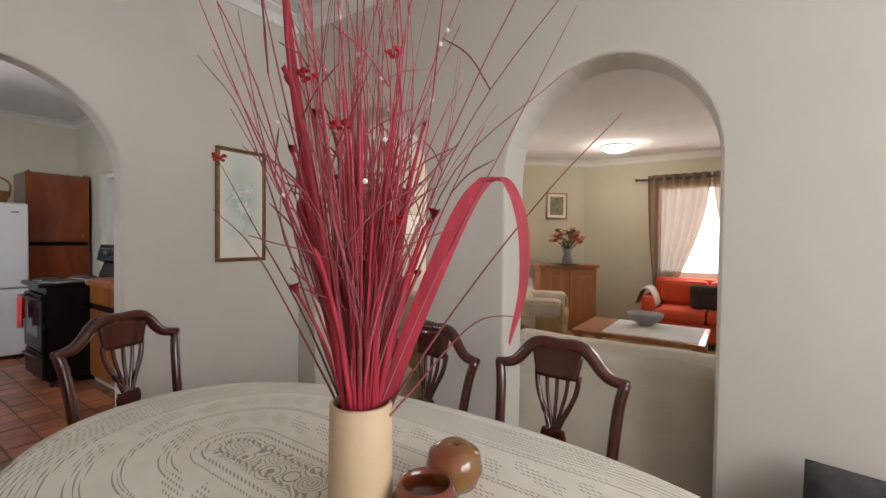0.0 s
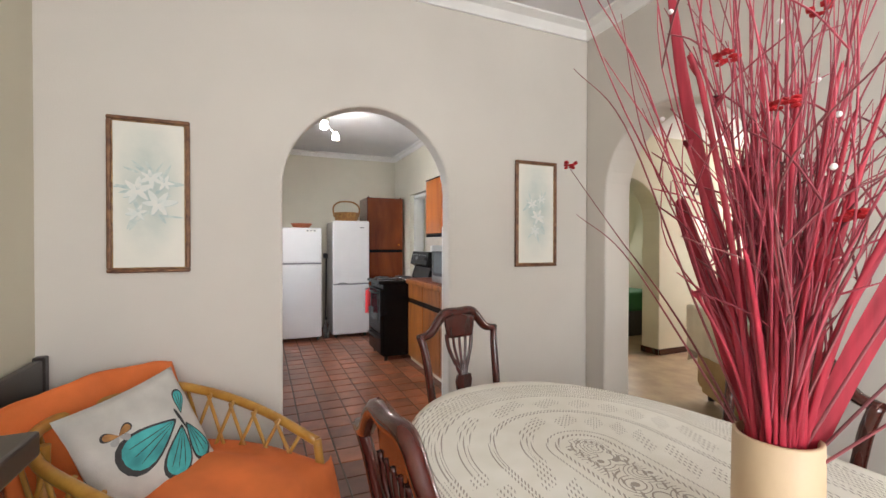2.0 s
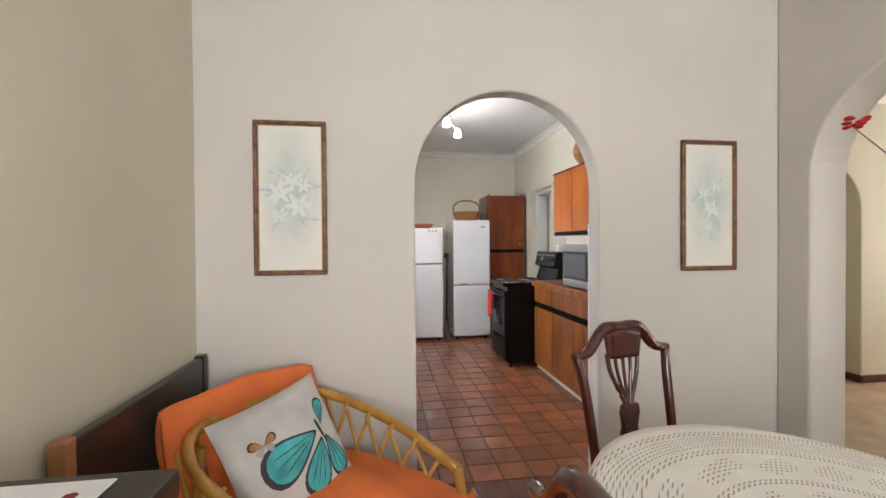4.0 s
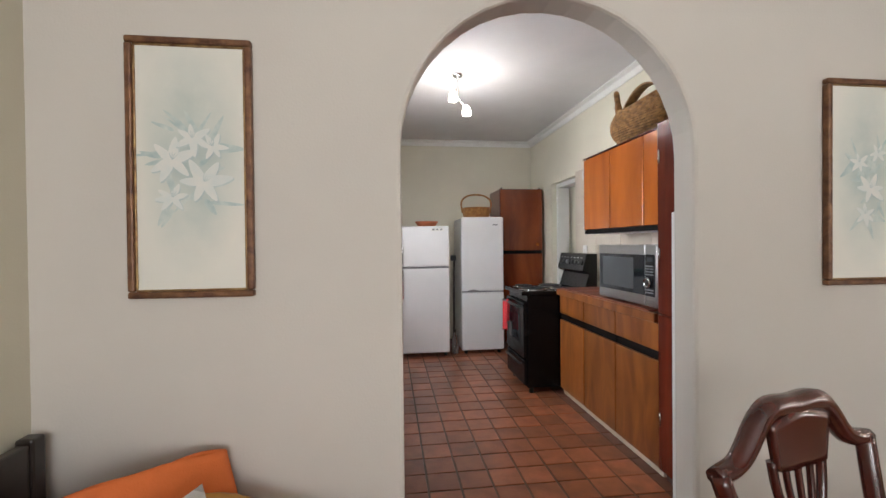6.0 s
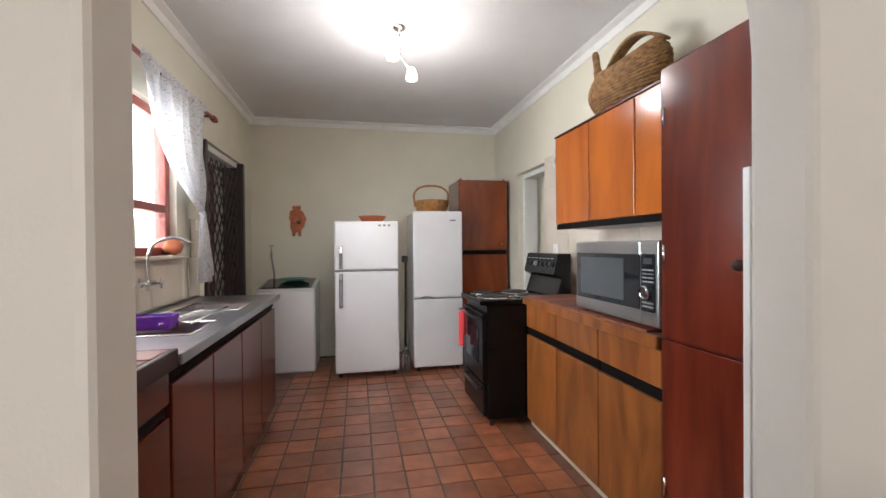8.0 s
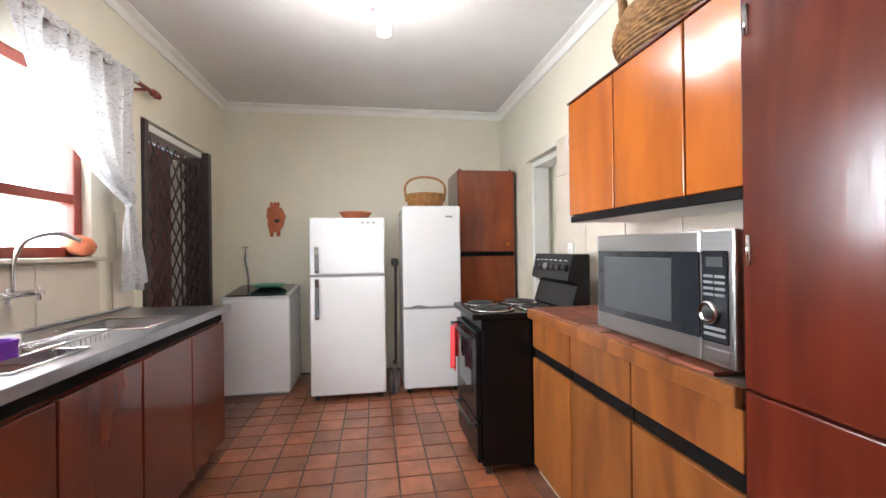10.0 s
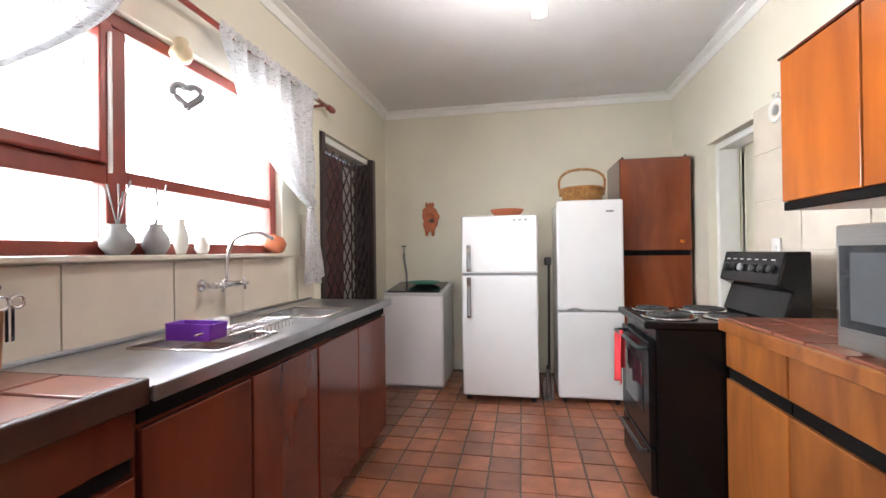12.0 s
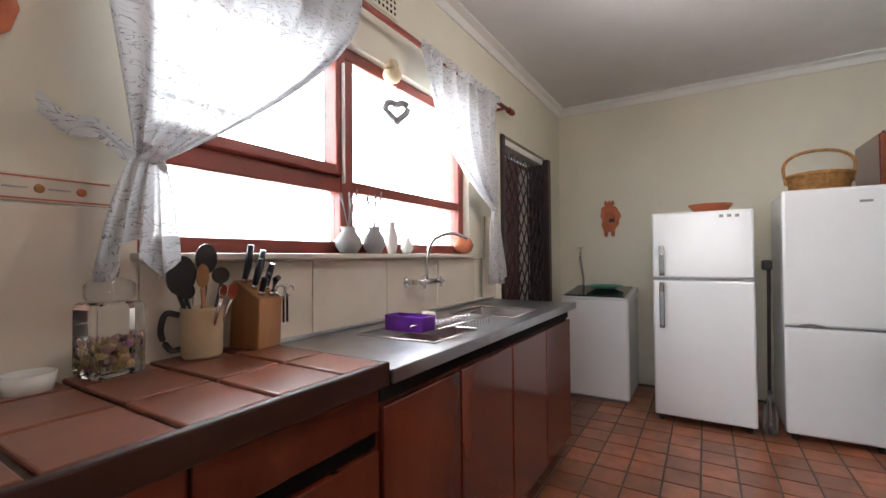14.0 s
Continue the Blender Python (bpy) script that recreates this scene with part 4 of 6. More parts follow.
for z0, z1 in ((1.045, 1.26), (0.67, 1.0)):
    h = part("handle", box(0.0, 0.028, -0.262, -0.225, z0, z1, 0.008), CHROME, f1)
    part("grip", box(0.027, 0.031, -0.256, -0.231, z0 + 0.02, z1 - 0.07, 0.002), GREY_PLASTIC, h)
part("sticker", box(0.0, 0.003, 0.09, 0.24, 1.435, 1.475, 0.001), WHITE_CHINA, f1, "small label strip with grey marks")
for y in (0.11, 0.155, 0.2):
    part("sticker_mark", box(0.003, 0.004, y, y + 0.025, 1.445, 1.465, 0), GREY_PLASTIC, f1)
for y in (-0.26, 0.26):
    part("foot", lathe([(0.02, 0), (0.02, 0.045)], 12, -0.06, y), BLACK_PLASTIC, f1)
    part("foot", lathe([(0.02, 0), (0.02, 0.045)], 12, -0.55, y), BLACK_PLASTIC, f1)
f2 = thing("refrigerator", "tall white refrigerator with a lower freezer door", "refrigerator", -5.94, 1.04, 0)
part("body", box(-0.60, -0.06, -0.245, 0.245, 0.03, 1.59, 0.012), ENAMEL, f2)
part("door", box(-0.055, 0.0, -0.25, 0.25, 0.735, 1.60, 0.016), ENAMEL, f2)
part("freezer_door", box(-0.055, 0.0, -0.25, 0.25, 0.045, 0.722, 0.016), ENAMEL, f2)
part("seam", box(-0.05, -0.008, -0.245, 0.245, 0.723, 0.734, 0.002), GREY_PLASTIC, f2)
part("finger_recess", tube(spline([(0.0, -0.18, 0.735), (0.003, -0.12, 0.748), (0.0, -0.05, 0.735)]), 0.008, 6), GREY_PLASTIC, f2)
part("badge", box(0.0, 0.003, 0.12, 0.18, 1.50, 1.515, 0.001), GREY_PLASTIC, f2)
for y in (-0.2, 0.2):
    part("foot", lathe([(0.02, 0), (0.02, 0.045)], 12, -0.06, y), BLACK_PLASTIC, f2)
    part("foot", lathe([(0.02, 0), (0.02, 0.045)], 12, -0.52, y), BLACK_PLASTIC, f2)

# washing machine
wm = thing("washing_machine", "white top-loading washing machine with a dark lid", "washing machine", -6.13, -0.44, 0)
part("body", box(-0.56, 0.0, -0.275, 0.275, 0.02, 0.83, 0.02), ENAMEL, wm)
part("base", box(-0.54, -0.02, -0.26, 0.26, 0.0, 0.022, 0.002), GREY_PLASTIC, wm)
part("top_frame", prism([(-0.56, 0.83), (-0.56, 0.90), (-0.50, 0.90), (0.0, 0.845), (0.0, 0.83)], "y", -0.275, 0.275, 0.006), ENAMEL, wm)
ld = prism([(-0.49, 0.902), (-0.49, 0.912), (-0.02, 0.860), (-0.02, 0.850)], "y", -0.24, 0.24, 0.003)
part("lid", ld, BLACK_GLASS, wm, "dark patterned lid")
dish = thing("green_dish", "shallow green plastic dish on the washing machine lid", "dish", -6.42, -0.40, 0.903)
part("bowl", lathe([(0.10, 0), (0.155, 0.025), (0.15, 0.027), (0.10, 0.006), (0, 0.006)], 28), material("sea_green_plastic", (0.05, 0.26, 0.17), 0.35), dish)
wt = thing("wall_tap", "brass wall tap with a hanging hose over the washing machine", "tap", KX0, -0.68, 1.18)
part("pipe", tube([(0, 0, 0), (0.09, 0, 0)], 0.01, 8), CHROME, wt)
part("stem", tube([(0.07, 0, 0), (0.07, 0, 0.09)], 0.008, 8), CHROME, wt)
part("lever", tube([(0.07, -0.03, 0.09), (0.07, 0.03, 0.09)], 0.007, 8), CHROME, wt)
part("hose", tube(spline([(0.09, 0, 0), (0.10, 0.01, -0.06), (0.09, 0.03, -0.22), (0.08, 0.02, -0.33)]), 0.011, 8), GREY_PLASTIC, wt)

# pig plaque
pg = thing("wall_plaque", "terracotta animal-shaped wall plaque on the cream wall", "wall ornament", KX0, -0.415, 1.55)
o = []
for k in range(44):
    w = 2 * math.pi * k / 44
    o.append(((0.085 + 0.012 * math.sin(3 * w + 1) + 0.006 * math.sin(11 * w)) * math.cos(w), 0.0 + (0.15 + 0.014 * math.sin(5 * w) + 0.010 * math.sin(9 * w)) * math.sin(w)))
part("body", prism(o, "x", 0.0, 0.018, 0.004), TERRACOTTA, pg)
part("belly", lathe([(0.05, 0), (0.045, 0.012), (0.02, 0.022), (0, 0.024)], 18), TERRACOTTA, pg).matrix_basis = pose(0.016, 0, 0.01, 0, 90, 0)
for y in (-0.035, 0.03):
    part("ear", lathe([(0.018, 0), (0.012, 0.03), (0, 0.045)], 10, 0.01, y), TERRACOTTA, pg).location = (0, 0, 0.13)
    part("leg", lathe([(0.014, 0), (0.018, 0.04), (0.0, 0.05)], 10, 0.01, y), TERRACOTTA, pg).location = (0, 0, -0.175)
part("stripe", box(0.036, 0.042, 0.0, 0.045, -0.04, -0.005, 0.002), PRINT_DARK, pg)

# bowls and baskets on the refrigerators
bw = thing("terracotta_bowl", "terracotta bowl on top of the smaller refrigerator", "bowl", -6.10, 0.40, 1.487)
part("bowl", lathe([(0.09, 0), (0.135, 0.06), (0.14, 0.068), (0.128, 0.068), (0.085, 0.012), (0, 0.012)], 28), TERRACOTTA, bw)


def basket(name, label, x, y, z, r, h, arch, mat):
    b = thing(name, label, "basket", x, y, z)
    part("base", lathe([(r * 0.86, 0), (r * 0.8, 0.012), (0, 0.012)], 28), mat, b)
    rows = 9
    for k in range(rows):
        rr, zz = r * (0.86 + 0.14 * (k / rows) ** 0.7), h * (k + 0.5) / rows
        pts = [(rr * math.cos(2 * math.pi * q / 40) * (1 + 0.012 * (-1) ** (q + k)), 0.8 * rr * math.sin(2 * math.pi * q / 40) * (1 + 0.012 * (-1) ** (q + k)), zz) for q in range(41)]
        part("woven_strand", tube(pts, h / rows * 0.62, 5), mat, b)
    part("rim", tube([(r * 1.03 * math.cos(2 * math.pi * q / 32), 0.83 * r * math.sin(2 * math.pi * q / 32), h) for q in range(33)], 0.012, 6), mat, b)
    part("handle", tube(spline([(0.0, -r * 0.84, h * 0.6), (0, -r * 0.88, h + arch * 0.55), (0, -r * 0.42, h + arch * 0.97), (0, r * 0.42, h + arch * 0.97), (0, r * 0.88, h + arch * 0.55), (0, r * 0.84, h * 0.6)], 6), 0.011, 8), mat, b)
    return b


basket("wicker_basket", "golden wicker basket with a hoop handle on the tall refrigerator", -6.20, 1.02, 1.592, 0.205, 0.12, 0.17, WICKER_LIGHT)

# goose-shaped basket on the wall cabinets
gb = thing("bird_basket", "brown woven bird-shaped basket on top of the wall cabinets", "basket", -3.90, 1.73, 1.967)


def hull(k, w):
    """A point of the woven bird's body: k from the base to the rim, w round it; deep breast at one end, raised tail at the other."""
    c, q = math.cos(w), math.sin(w)
    swell = math.sin(0.35 + 2.15 * k) / math.sin(1.57)
    back = max(0.0, c)
    x = (0.275 + 0.10 * back * k) * c * (0.30 + 0.70 * swell)
    y = 0.15 * q * (0.30 + 0.70 * swell) * (1 - 0.35 * back ** 2)
    return (x, y, 0.012 + k * (0.235 + 0.06 * back ** 2 + 0.045 * max(0.0, -c)))


# added dark shell: its colour stands for the shade between the strands
part("lining", grid(40, 12, lambda u, v: tuple(0.96 * q for q in hull(v, 2 * math.pi * u))), WICKER_SHADE, gb)
for k in range(17):
    pts = []
    for q in range(61):
        p = Vector(hull(k / 16, 2 * math.pi * q / 60))
        pts.append(p * (1 + 0.014 * (-1) ** (q + k)))
    part("woven_strand", tube(pts, 0.0095, 5), WICKER, gb)
for q in range(20):
    w = 2 * math.pi * (q + 0.5) / 20
    part("stake", tube([hull(k / 8, w) for k in range(9)], 0.006, 4), WICKER, gb)
part("rim", tube([hull(1.0, 2 * math.pi * q / 40) for q in range(41)], 0.015, 6), WICKER, gb)
part("neck", tube(spline([(-0.235, 0, 0.24), (-0.27, 0, 0.32), (-0.29, 0, 0.41), (-0.31, 0, 0.49)], 4), [0.034] * 3 + [0.026] * 4 + [0.021] * 4 + [0.022, 0.016], 8), WICKER, gb)
part("handle", grid(24, 4, lambda u, v: (-0.19 + 0.50 * u, (v - 0.5) * 0.07, 0.245 + 0.165 * math.sin(math.pi * min(1, 0.03 + u * 0.90)) ** 0.75), 0.012), WICKER, gb)

# stove
sv = thing("electric_stove", "black electric stove with coil plates and a rear control panel", "stove", -4.845, 1.10, 0)
part("body", box(-0.275, 0.275, 0.02, 0.65, 0.05, 0.84, 0.006), BLACK_ENAMEL, sv)
part("oven_door", box(-0.27, 0.27, -0.012, 0.02, 0.30, 0.78, 0.008), BLACK_ENAMEL, sv)
part("oven_window", box(-0.17, 0.17, -0.015, -0.011, 0.42, 0.66, 0.003), BLACK_GLASS, sv)
part("drawer", box(-0.27, 0.27, -0.008, 0.02, 0.07, 0.285, 0.008), BLACK_ENAMEL, sv)
part("door_handle", tube([(-0.24, -0.012, 0.745), (-0.24, -0.05, 0.745), (0.24, -0.05, 0.745), (0.24, -0.012, 0.745)], 0.011, 8), BLACK_PLASTIC, sv)
part("drawer_handle", tube([(-0.2, -0.008, 0.25), (-0.2, -0.035, 0.25), (0.2, -0.035, 0.25), (0.2, -0.008, 0.25)], 0.009, 8), BLACK_PLASTIC, sv)
part("hob", box(-0.28, 0.28, -0.03, 0.65, 0.84, 0.875, 0.01), BLACK_ENAMEL, sv)
for x, y, r in ((-0.13, 0.12, 0.085), (0.13, 0.12, 0.105), (-0.13, 0.38, 0.105), (0.13, 0.38, 0.085)):
    pl = part("drip_pan", lathe([(r + 0.02, 0.876), (r + 0.018, 0.884), (r, 0.878), (r * 0.4, 0.877), (0, 0.877)], 28, x, y), CHROME, sv)
    pts = []
    for k in range(70):
        w = k * 0.36
        pts.append((x + (0.02 + (r - 0.022) * k / 69) * math.cos(w), y + (0.02 + (r - 0.022) * k / 69) * math.sin(w), 0.888))
    part("coil", tube(pts, 0.006, 6), BLACK_PLASTIC, pl)
bp = part("back_panel", prism([(0.53, 0.875), (0.575, 1.01), (0.515, 1.04), (0.55, 1.19), (0.65, 1.19), (0.65, 0.875)], "x", -0.28, 0.28, 0.008), BLACK_ENAMEL, sv)
for k in range(6):
    kn = part("knob", lathe([(0.021, 0), (0.019, 0.018), (0.006, 0.02), (0, 0.02)], 16), GREY_PLASTIC if k == 2 else BLACK_PLASTIC, bp)
    kn.matrix_basis = pose(-0.21 + 0.075 * k + (0.04 if k > 2 else 0), 0.532, 1.11, 75, 0, 0)
for k in range(7):
    part("dial_mark", box(-0.225 + 0.07 * k, -0.20 + 0.07 * k, 0.535, 0.54, 1.150, 1.155, 0), ENAMEL, bp)
for x in (-0.24, 0.24):
    for y in (0.06, 0.58):
        part("foot", lathe([(0.02, 0), (0.02, 0.055)], 10, x, y), BLACK_PLASTIC, sv)
tw = thing("dish_towel", "coral pink towel hanging on the stove handle", "towel", -4.99, 1.05, 0.765)


def hang(u, v):
    s = (v - 0.42) * 0.50
    y = 0.014 * (-1 if s > 0 else 1) * min(1, abs(s) * 25)
    return (-0.075 + 0.15 * u * (1 + 0.1 * v), y - 0.006 * math.sin(u * 14) * abs(s) * 4, 0.0 - abs(s) - 0.012 * math.sin(u * 5 + v))


part("cloth", grid(18, 30, hang, 0.004), PINK_TOWEL, tw)

# bottle and broom between the refrigerators
bt = thing("plastic_bottle", "clear plastic bottle on the floor between the refrigerators", "bottle", -6.02, 0.715, 0)
part("body", lathe([(0.035, 0), (0.042, 0.01), (0.042, 0.16), (0.036, 0.18), (0.014, 0.24), (0.013, 0.26)], 18), PLASTIC_CLEAR, bt)
part("cap", lathe([(0.015, 0.255), (0.015, 0.28), (0, 0.28)], 14), BLACK_PLASTIC, bt)
br = thing("broom", "dark-handled broom leaning between the refrigerators", "broom", -6.25, 0.735, 0)
part("handle", tube([(0, 0, 0.1), (0.02, 0.01, 1.12)], 0.012, 8), IRON, br)
part("head", box(-0.02, 0.05, -0.03, 0.03, 1.08, 1.15, 0.012), BLACK_PLASTIC, br)
part("bristles", lathe([(0.03, 0), (0.02, 0.12)], 10), GREY_PLASTIC, br)

# ceiling light
cl = thing("ceiling_spotlight", "two-lamp chrome ceiling spotlight, lit", "ceiling light", -4.52, 0.53, KTOP)
part("base_plate", lathe([(0.0, -0.025), (0.04, -0.025), (0.05, 0.0)], 20), CHROME, cl)
part("stem", tube([(0, 0, -0.02), (0, 0, -0.20)], 0.008, 8), CHROME, cl)
for dx, dy, dz in ((0.06, -0.05, -0.20), (-0.10, 0.09, -0.26)):
    part("arm", tube([(0, 0, -0.19), (dx * 0.7, dy * 0.7, dz + 0.02)], 0.006, 8), CHROME, cl)
    part("glass_shade", lathe([(0.012, 0.035), (0.025, 0.02), (0.035, -0.01), (0.036, -0.045), (0.025, -0.05), (0, -0.05)], 18, dx, dy), BULB, cl).location = (0, 0, dz)

# small wall things
ck = thing("wall_ornament", "small round white and blue china ornament on the wall", "wall ornament", -5.12, KY1, 1.97)
part("plate", lathe([(0.045, 0), (0.07, 0.01), (0.066, 0.016), (0.04, 0.008), (0, 0.008)], 24), WHITE_CHINA, ck).matrix_basis = pose(0, 0, 0, 90, 0, 0)
part("motif", lathe([(0.03, 0), (0.028, 0.012), (0, 0.014)], 18), STONEWARE_GREY, ck).matrix_basis = pose(0, -0.004, 0, 90, 0, 0)
part("bow", tube([(-0.02, -0.01, 0.09), (0, -0.01, 0.07), (0.02, -0.01, 0.09)], 0.008, 6), WHITE_CHINA, ck)
sk = thing("wall_switch", "white double wall socket on the tiles", "socket", -5.12, KY1 - 0.012, 1.20)
part("plate", box(-0.04, 0.04, -0.01, 0, -0.06, 0.06, 0.003), WHITE_PAINT, sk)
part("rocker", box(-0.012, 0.012, -0.015, -0.009, -0.02, 0.02, 0.002), WHITE_CHINA, sk)
sk = thing("wall_switch", "white wall socket above the corner of the sink", "socket", -5.18, KY0 + 0.006, 1.42)
part("plate", box(-0.06, 0.06, -0.006, 0.008, -0.04, 0.04, 0.003), WHITE_PAINT, sk)
vn = thing("air_vent", "cream pierced air brick high on the wall", "vent", -3.98, KY0, 2.42)
part("plate", box(-0.115, 0.115, 0, 0.008, -0.08, 0.08, 0.003), CREAM_WALL, vn)
for i in range(7):
    for j in range(5):
        part("hole", box(-0.094 + 0.029 * i, -0.08 + 0.029 * i, 0.0075, 0.0095, -0.062 + 0.028 * j, -0.048 + 0.028 * j, 0), BLACK_GAP, vn)
ro = thing("wall_disc", "dark red round carved plaque on the wall", "wall ornament", -2.645, KY0, 1.735)
part("disc", lathe([(0.10, 0), (0.105, 0.012), (0.08, 0.022), (0.03, 0.026), (0, 0.026)], 12), TERRACOTTA, ro).matrix_basis = pose(0, 0, 0, -90, 0, 0)

# things on the tiled counter
TZ = 0.865 + 0.057
jar = thing("glass_jar", "square glass jar half full of wrapped sweets", "jar", -2.895, -0.83, TZ, turn=12)
jar.scale = (0.85, 0.85, 1.12)
g = box(-0.062, 0.062, -0.062, 0.062, 0, 0.155, 0.014)
part("jar", g, GLASS, jar).visible_shadow = False
part("lid", lathe([(0.052, 0.158), (0.058, 0.165), (0.058, 0.19), (0.045, 0.20), (0.02, 0.205), (0.022, 0.225), (0, 0.23)], 24), PLASTIC_CLEAR, jar)
rnd = random.Random(4)
for k in range(60):
    q = bmesh.new()
    bmesh.ops.create_icosphere(q, subdivisions=1, radius=0.013, matrix=pose(rnd.uniform(-0.044, 0.044), rnd.uniform(-0.044, 0.044), 0.017 + 0.06 * rnd.random(), rnd.uniform(0, 180), 0, 30) @ Matrix.Diagonal((1.3, 0.8, 0.7, 1)))
    part("sweet", q, SWEETS, jar)
mug = thing("utensil_mug", "cream stoneware jug with a dark handle holding kitchen utensils", "jug", -3.112, -0.832, TZ, turn=-50)
part("jug", lathe([(0.05, 0), (0.058, 0.01), (0.06, 0.14), (0.063, 0.15), (0.056, 0.15), (0.052, 0.02), (0, 0.02)], 28), STONEWARE, mug)
part("handle", tube(spline([(0.055, 0.03, 0.13), (0.085, 0.05, 0.135), (0.095, 0.055, 0.08), (0.075, 0.04, 0.03), (0.05, 0.03, 0.03)], 6), 0.009, 8), BLACK_PLASTIC, mug)

mug.scale = (0.88, 0.88, 0.92)


def utensil(name, x, y, tip, mat, head):
    a, b = Vector((x, y, 0.06)), Vector(tip)
    u = part(name, tube([a, a.lerp(b, 0.5), b], [0.007, 0.006, 0.007], 8), mat, mug)
    part("head", head, mat, u).matrix_basis = look(b, b + Vector((0.3, -0.5, 0.02))) @ pose(0, 0, 0, 0, 0, rnd.uniform(-12, 12))
    return u


def paddle(w, h, t=0.006):
    return soft(prism([(w * 0.5 * math.cos(2 * math.pi * k / 18), h * 0.5 + h * 0.5 * math.sin(2 * math.pi * k / 18)) for k in range(18)], "z", -t, t), 0)


utensil("ladle", 0.02, 0.0, (0.045, 0.055, 0.19), BLACK_PLASTIC, paddle(0.078, 0.115, 0.013))
utensil("slotted_spoon", 0.0, 0.02, (-0.02, 0.02, 0.25), BLACK_PLASTIC, paddle(0.06, 0.09))
utensil("wooden_spoon", -0.01, 0.0, (-0.02, 0.05, 0.21), BEECH, paddle(0.035, 0.07))
utensil("spatula", -0.02, -0.01, (-0.06, 0.01, 0.22), BLACK_PLASTIC, paddle(0.05, 0.05))
utensil("fork", 0.02, -0.02, (0.06, -0.03, 0.17), BLACK_PLASTIC, paddle(0.05, 0.05))
utensil("tongs", -0.03, 0.02, (-0.075, 0.05, 0.18), CHROME, paddle(0.02, 0.04))
utensil("whisk", -0.03, -0.03, (-0.08, -0.02, 0.17), CHROME, paddle(0.03, 0.05))
kbk = thing("knife_block", "beech knife block with dark-handled knives", "knife block", -3.275, -0.825, TZ, turn=98)
part("block", prism([(-0.065, 0), (0.055, 0), (0.062, 0.150), (-0.040, 0.205), (-0.052, 0.203)], "y", -0.045, 0.045, 0.004), BEECH, kbk)
KNIFE = material("blue_black_handle", (0.025, 0.03, 0.045), 0.3)
for i, (u, y) in enumerate(((-0.028, -0.022), (-0.022, 0.020), (0.006, -0.015), (0.012, 0.024), (0.040, -0.020), (0.046, 0.016))):
    b0 = Vector((u, y, 0.196 - 0.54 * (u + 0.025)))
    part("knife_handle", tube([b0, b0 + Vector((0.018, 0, 0.05)), b0 + Vector((0.030, 0, 0.115 - 0.012 * i))], [0.009, 0.011, 0.009], 8), KNIFE, kbk)
    part("ferrule", tube([b0, b0 + Vector((0.004, 0, 0.012))], 0.0105, 8), CHROME, kbk)
sc = thing("kitchen_scissors", "steel scissors hooked on the knife block", "scissors", -3.335, -0.765, TZ + 0.17)
for dx in (-0.017, 0.017):
    part("ring", tube([(dx + 0.016 * math.cos(w), 0.0, 0.016 * math.sin(w)) for w in [math.pi * q / 8 for q in range(17)]], 0.004, 6), CHROME, sc)
    part("blade", box(dx * 0.4 - 0.004, dx * 0.4 + 0.004, -0.001, 0.001, -0.10, -0.01, 0.0005), CHROME, sc)
rm = thing("ramekin", "small white fluted china dish on the tiled counter", "dish", -2.755, -0.835, TZ)
rm.scale = (0.9, 0.9, 0.85)
part("bowl", lathe([(0.045, 0), (0.052, 0.045), (0.048, 0.045), (0.042, 0.006), (0, 0.006)], 28), WHITE_CHINA, rm)

# wall tiles: splashbacks
sp = tagged(new("splashback"), "beige glazed wall tiles over the sink counter", kind="structure")
stile = mesh_of("tile", box(-0.2165, 0.2165, 0, 0.008, -0.137, 0.137, 0.002), SPLASH)
x = -3.336
while x > -5.0:
    shared("tile", stile, sp, (x, KY0 + 0.001, 1.045))
    x -= 0.439
shared("tile", mesh_of("tile", box(-0.105, 0.105, 0, 0.008, -0.137, 0.137, 0.002), SPLASH), sp, (-4.982 + -0.108, KY0 + 0.001, 1.045))
htile = mesh_of("tile", box(-0.09, 0.09, 0, 0.008, -0.137, 0.137, 0.002), SPLASH)
shared("tile", htile, sp, (-5.12, KY0 + 0.001, 1.325))
shared("tile", mesh_of("tile", box(-0.066, 0.066, 0, 0.008, -0.137, 0.137, 0.002), SPLASH), sp, (-3.048, KY0 + 0.001, 1.045))
for x, w in ((-2.760, 0.2165), (-2.437, 0.101)):
    shared("tile", mesh_of("tile", box(-w, w, 0, 0.008, -0.205, 0.205, 0.002), SPLASH), sp, (x, KY0 + 0.001, 1.113))
    shared("tile", mesh_of("tile", box(-w, w, 0, 0.008, -0.03, 0.03, 0.002), SPLASH), sp, (x, KY0 + 0.001, 1.352))
for k in range(4):
    part("border_rosette", lathe([(0.010, 0), (0.008, 0.002), (0.006, 0.001), (0, 0.002)], 14), TERRACOTTA if k == 0 else WICKER_LIGHT, sp).matrix_basis = pose(-2.86 + 0.075 * k, KY0 + 0.0095, 1.352, -90, 0, 0)
    part("border_dash", box(-2.84 + 0.075 * k, -2.80 + 0.075 * k, KY0 + 0.0095, KY0 + 0.011, 1.35, 1.354, 0), PRINT_GREY, sp)
for z in (1.328, 1.376):
    part("border_line", box(-2.915, -2.51, KY0 + 0.0095, KY0 + 0.0105, z - 0.002, z + 0.002, 0), TERRACOTTA, sp)
sr = tagged(new("splashback"), "beige glazed wall tiles behind the stove and microwave", kind="structure")
for i in range(5):
    for j in range(4):
        if j < 2 or i == 4:
            shared("tile", stile, sr, (-3.38 - 0.44 * i, KY1 - 0.009, 1.06 + 0.278 * j))


# ---- dining room ----
table = thing("dining_table", "oval wooden dining table under a lace cloth", "table", -0.5, 0.66, 0)


